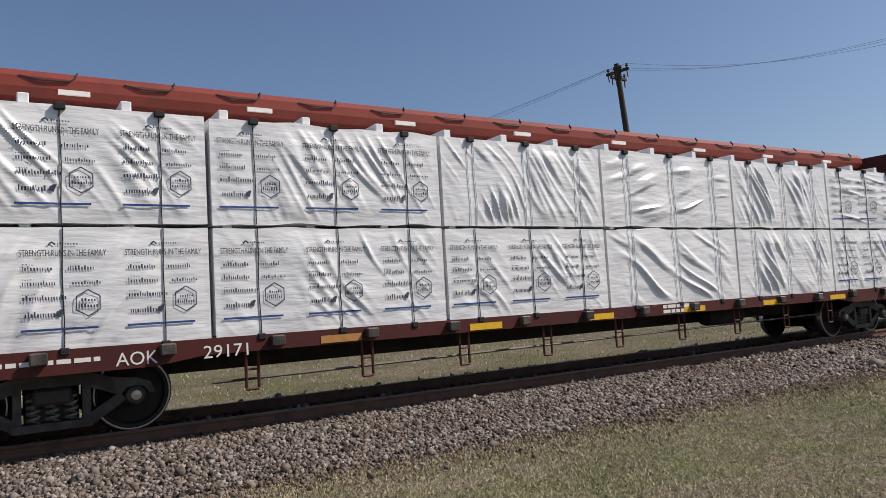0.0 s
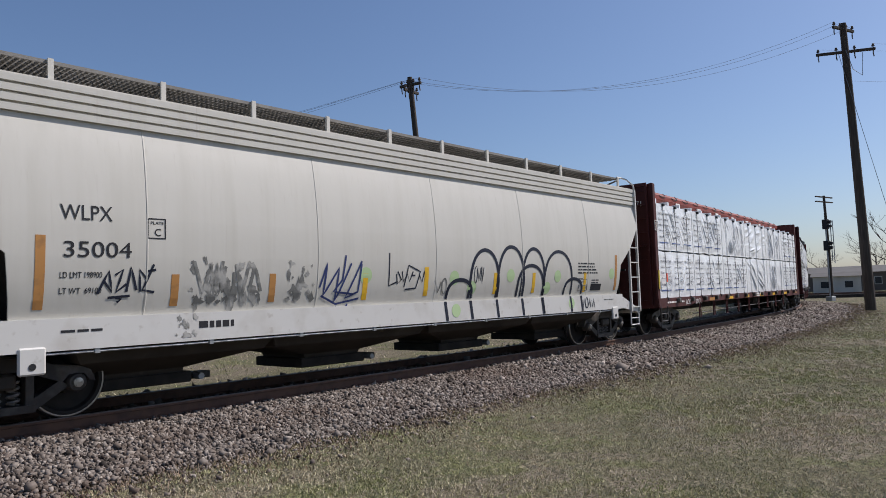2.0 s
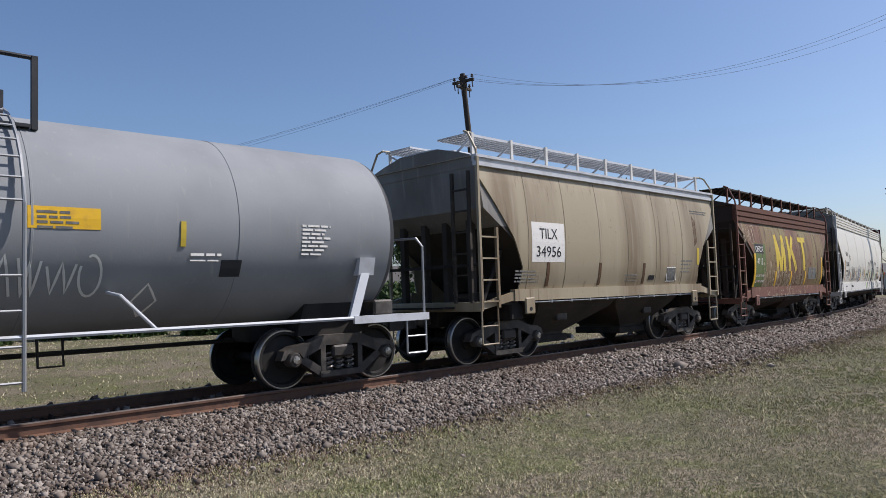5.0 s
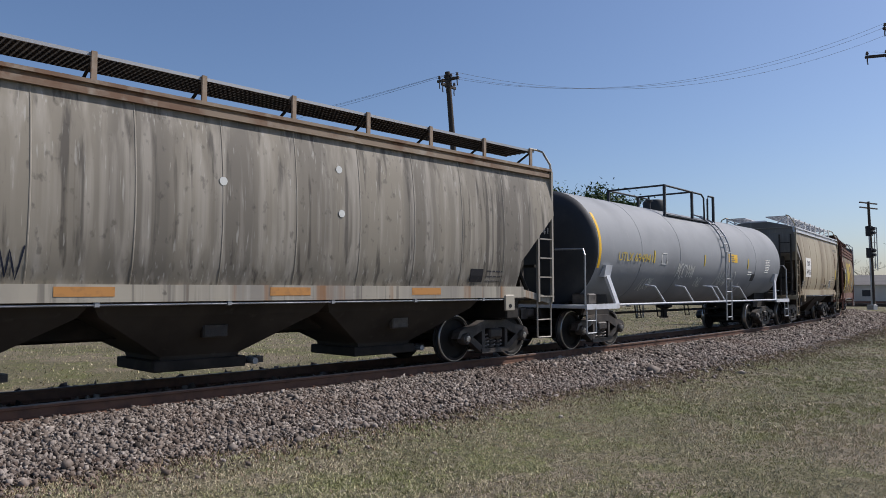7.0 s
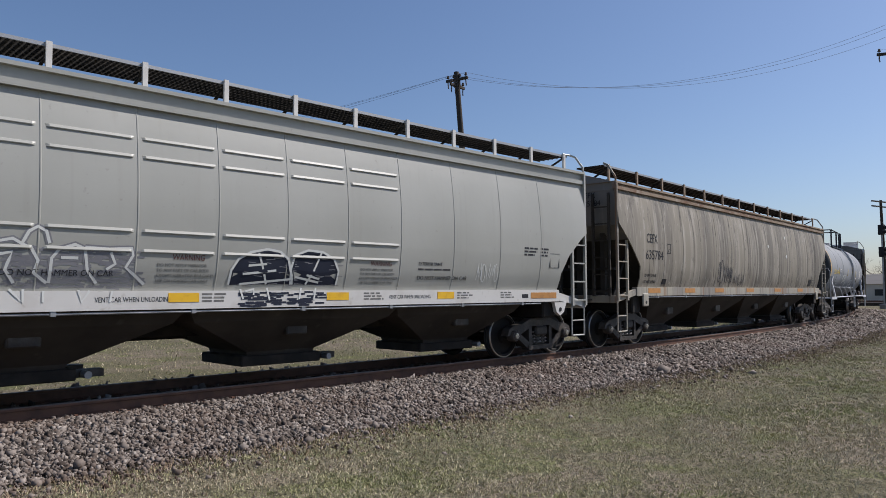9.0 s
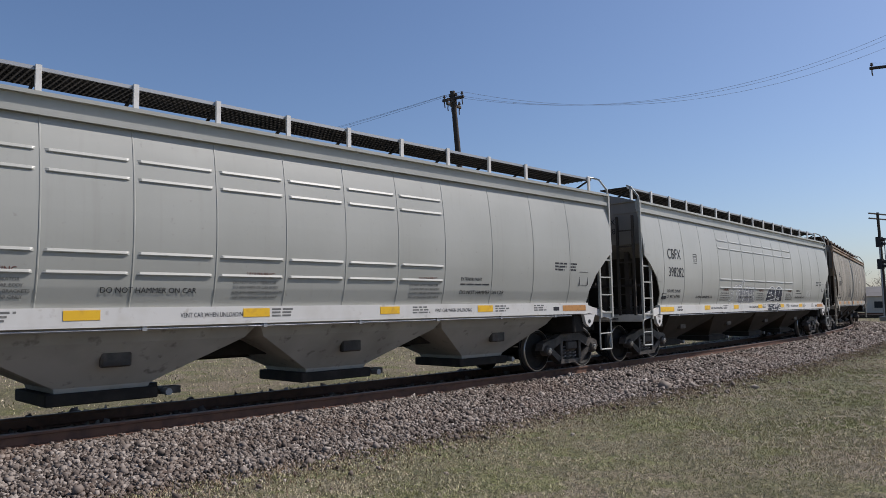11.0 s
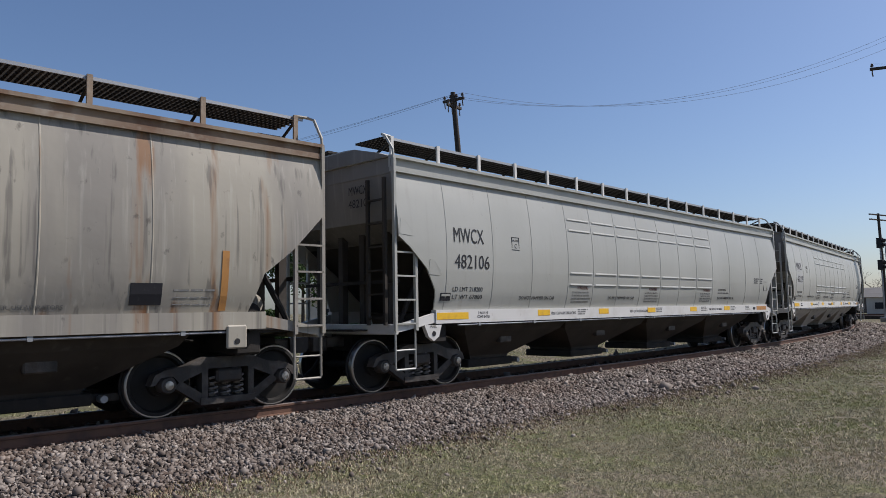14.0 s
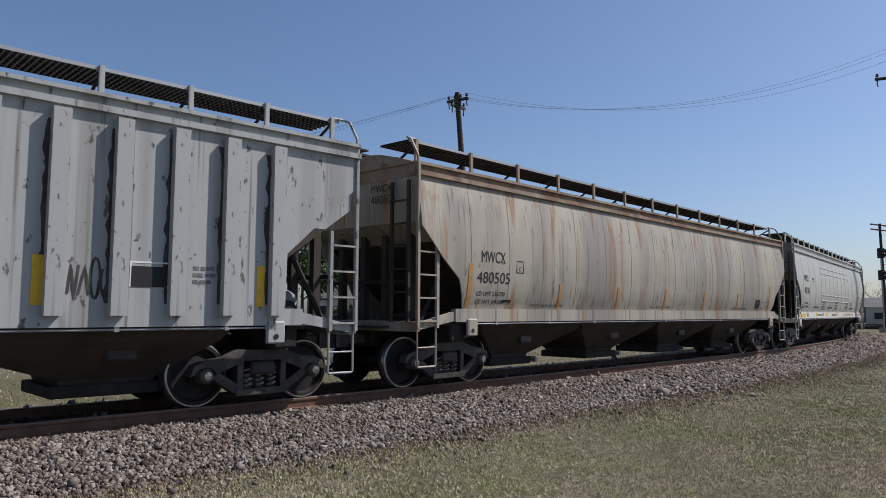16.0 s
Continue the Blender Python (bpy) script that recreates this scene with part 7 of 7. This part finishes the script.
building("house", "pale house across the field behind bushes", -8, 88, 10, 16, 9, 3.2, "pale_wall", "warehouse_roof", 5, pitch=2.2)


def tree(x, y, h, crown_r, seed, leafy=True, label="", lean=0.0):
    rnd = random.Random(seed)
    rng = np.random.default_rng(seed)
    t = empty("tree", label or ("leafy green tree at the far side of the field" if leafy else "bare branching tree behind the far buildings"), "tree")
    t.matrix_basis = pose(x, y, -0.4)
    trunk = Mesh()
    hk = h * 0.42
    trunk.tube([(0, 0, 0), (lean * 0.3, 0.05, hk * 0.5), (lean, 0, hk), (lean * 1.3, 0.1, h * 0.75)], h * 0.022, 8, h * 0.008)
    tips = []

    def grow(p, d, ln, r, depth):
        q = p + d * ln
        trunk.tube([p, p.lerp(q, 0.5) + Vector((rnd.uniform(-.06, .06), rnd.uniform(-.06, .06), 0)) * ln, q], r, 5, r * 0.55)
        tips.append(q)
        if depth:
            for k in range(3 if depth > 1 else (3 if not leafy else 2)):
                nd = (d + Vector((rnd.uniform(-.9, .9), rnd.uniform(-.9, .9), rnd.uniform(-.15, .6)))).normalized()
                grow(q, nd, ln * rnd.uniform(0.55, 0.8), r * 0.55, depth - 1)
    for k in range(7):
        a = 2.4 * k + rnd.uniform(-.3, .3)
        z = hk * rnd.uniform(0.7, 1.0) + k * h * 0.05
        grow(Vector((lean, 0, z)), Vector((math.cos(a), math.sin(a), rnd.uniform(0.5, 1.1))).normalized(), crown_r * rnd.uniform(0.4, 0.6), h * 0.009, 3 if not leafy else 2)
    part("trunk", trunk, M["bark"], t)
    if leafy:
        ps = []
        for q in tips:
            n = rnd.randint(170, 240)
            sp = crown_r * 0.17
            ps.append(np.array(q)[None] + rng.normal(0, 1, (n, 3)) * np.array([sp, sp, sp * 0.8]))
        p = np.concatenate(ps)
        n = len(p)
        tri = p[:, None, :] + rng.normal(0, 1, (n, 3, 3)) * (0.075 + h * 0.004)
        me = big_mesh("crown", tri.reshape(-1, 3), np.arange(3 * n).reshape(-1, 3), M["leaves"])
        part("crown", me, None, t)
    return t


tree(-31.5, 30.8, 16.2, 4.6, 1)
tree(-44, 40, 15.0, 6.0, 2)
tree(-20, 55, 8.0, 4.0, 3)
tree(-12, 62, 8.5, 4.0, 4)
tree(15.5, 78, 13.8, 4.6, 5)
tree(21.5, 80, 12.6, 4.2, 6)
tree(-2, 70, 7.0, 3.5, 7)
tree(-34, 52, 9.0, 4.0, 8)
tree(101, 142, 13, 8, 9, False)
tree(112, 130, 14, 8, 10, False)
tree(95, 140, 9, 5, 11, False)
tree(88, 148, 7, 5, 12, False)


def bush(x, y, w, h, seed):
    rng = np.random.default_rng(seed)
    n = 3600
    p = rng.normal(0, 1, (n, 3))
    p /= np.linalg.norm(p, axis=1)[:, None]
    p *= rng.uniform(0.55, 1.0, (n, 1)) * np.array([w, w, h])
    p[:, 2] = abs(p[:, 2])
    tri = p[:, None, :] + rng.normal(0, 0.12, (n, 3, 3))
    b = part("bush", big_mesh("bush", tri.reshape(-1, 3), np.arange(3 * n).reshape(-1, 3), M["leaves"]))
    b.matrix_basis = pose(x, y, -0.4)
    tagged(b, "dark green full bush across the field", "bush", "bushes across the field")


for k in range(18):
    a = radians(-48 + k * 2.9)
    r = 46 + 6 * math.sin(k * 2.3)
    bush(r * math.sin(a), r * math.cos(a), 1.8 + 0.6 * math.sin(k), 2.1 + 0.8 * math.cos(k * 1.7), 70 + k)


# ---- what moves ----
def car_pose(s0, b, t):
    s = s0 + advance(t)
    p, q = rail_point(s - b), rail_point(s + b)
    d = q - p
    c = (p + q) / 2
    return pose(c.x, c.y, 0, 0, 0, math.degrees(math.atan2(d.y, d.x)))


def motions():
    for car, s0, b in CARS:
        walk(car, [(t, car_pose(s0, b, t)) for t in [i * 0.4 for i in range(41)]])
        for tr, x, sp in TURNED:
            if tr.parent is car:
                rows = []
                for i in range(17):
                    s = s0 + advance(i)
                    p, q = rail_point(s - b), rail_point(s + b)
                    body = math.atan2(q.y - p.y, q.x - p.x)
                    rows.append((float(i), pose(x, 0, 0, 0, 0, math.degrees(rail_heading(s + (b if x > 0 else -b)) - body))))
                walk(tr, rows)
    for ws, dx in SPUN:
        walk(ws, [(i / FPS, pose(dx, 0, WHEEL_R) @ Matrix.Rotation(advance(i / FPS) / WHEEL_R + dx, 4, "Y")) for i in range(16 * FPS + 1)])


motions()
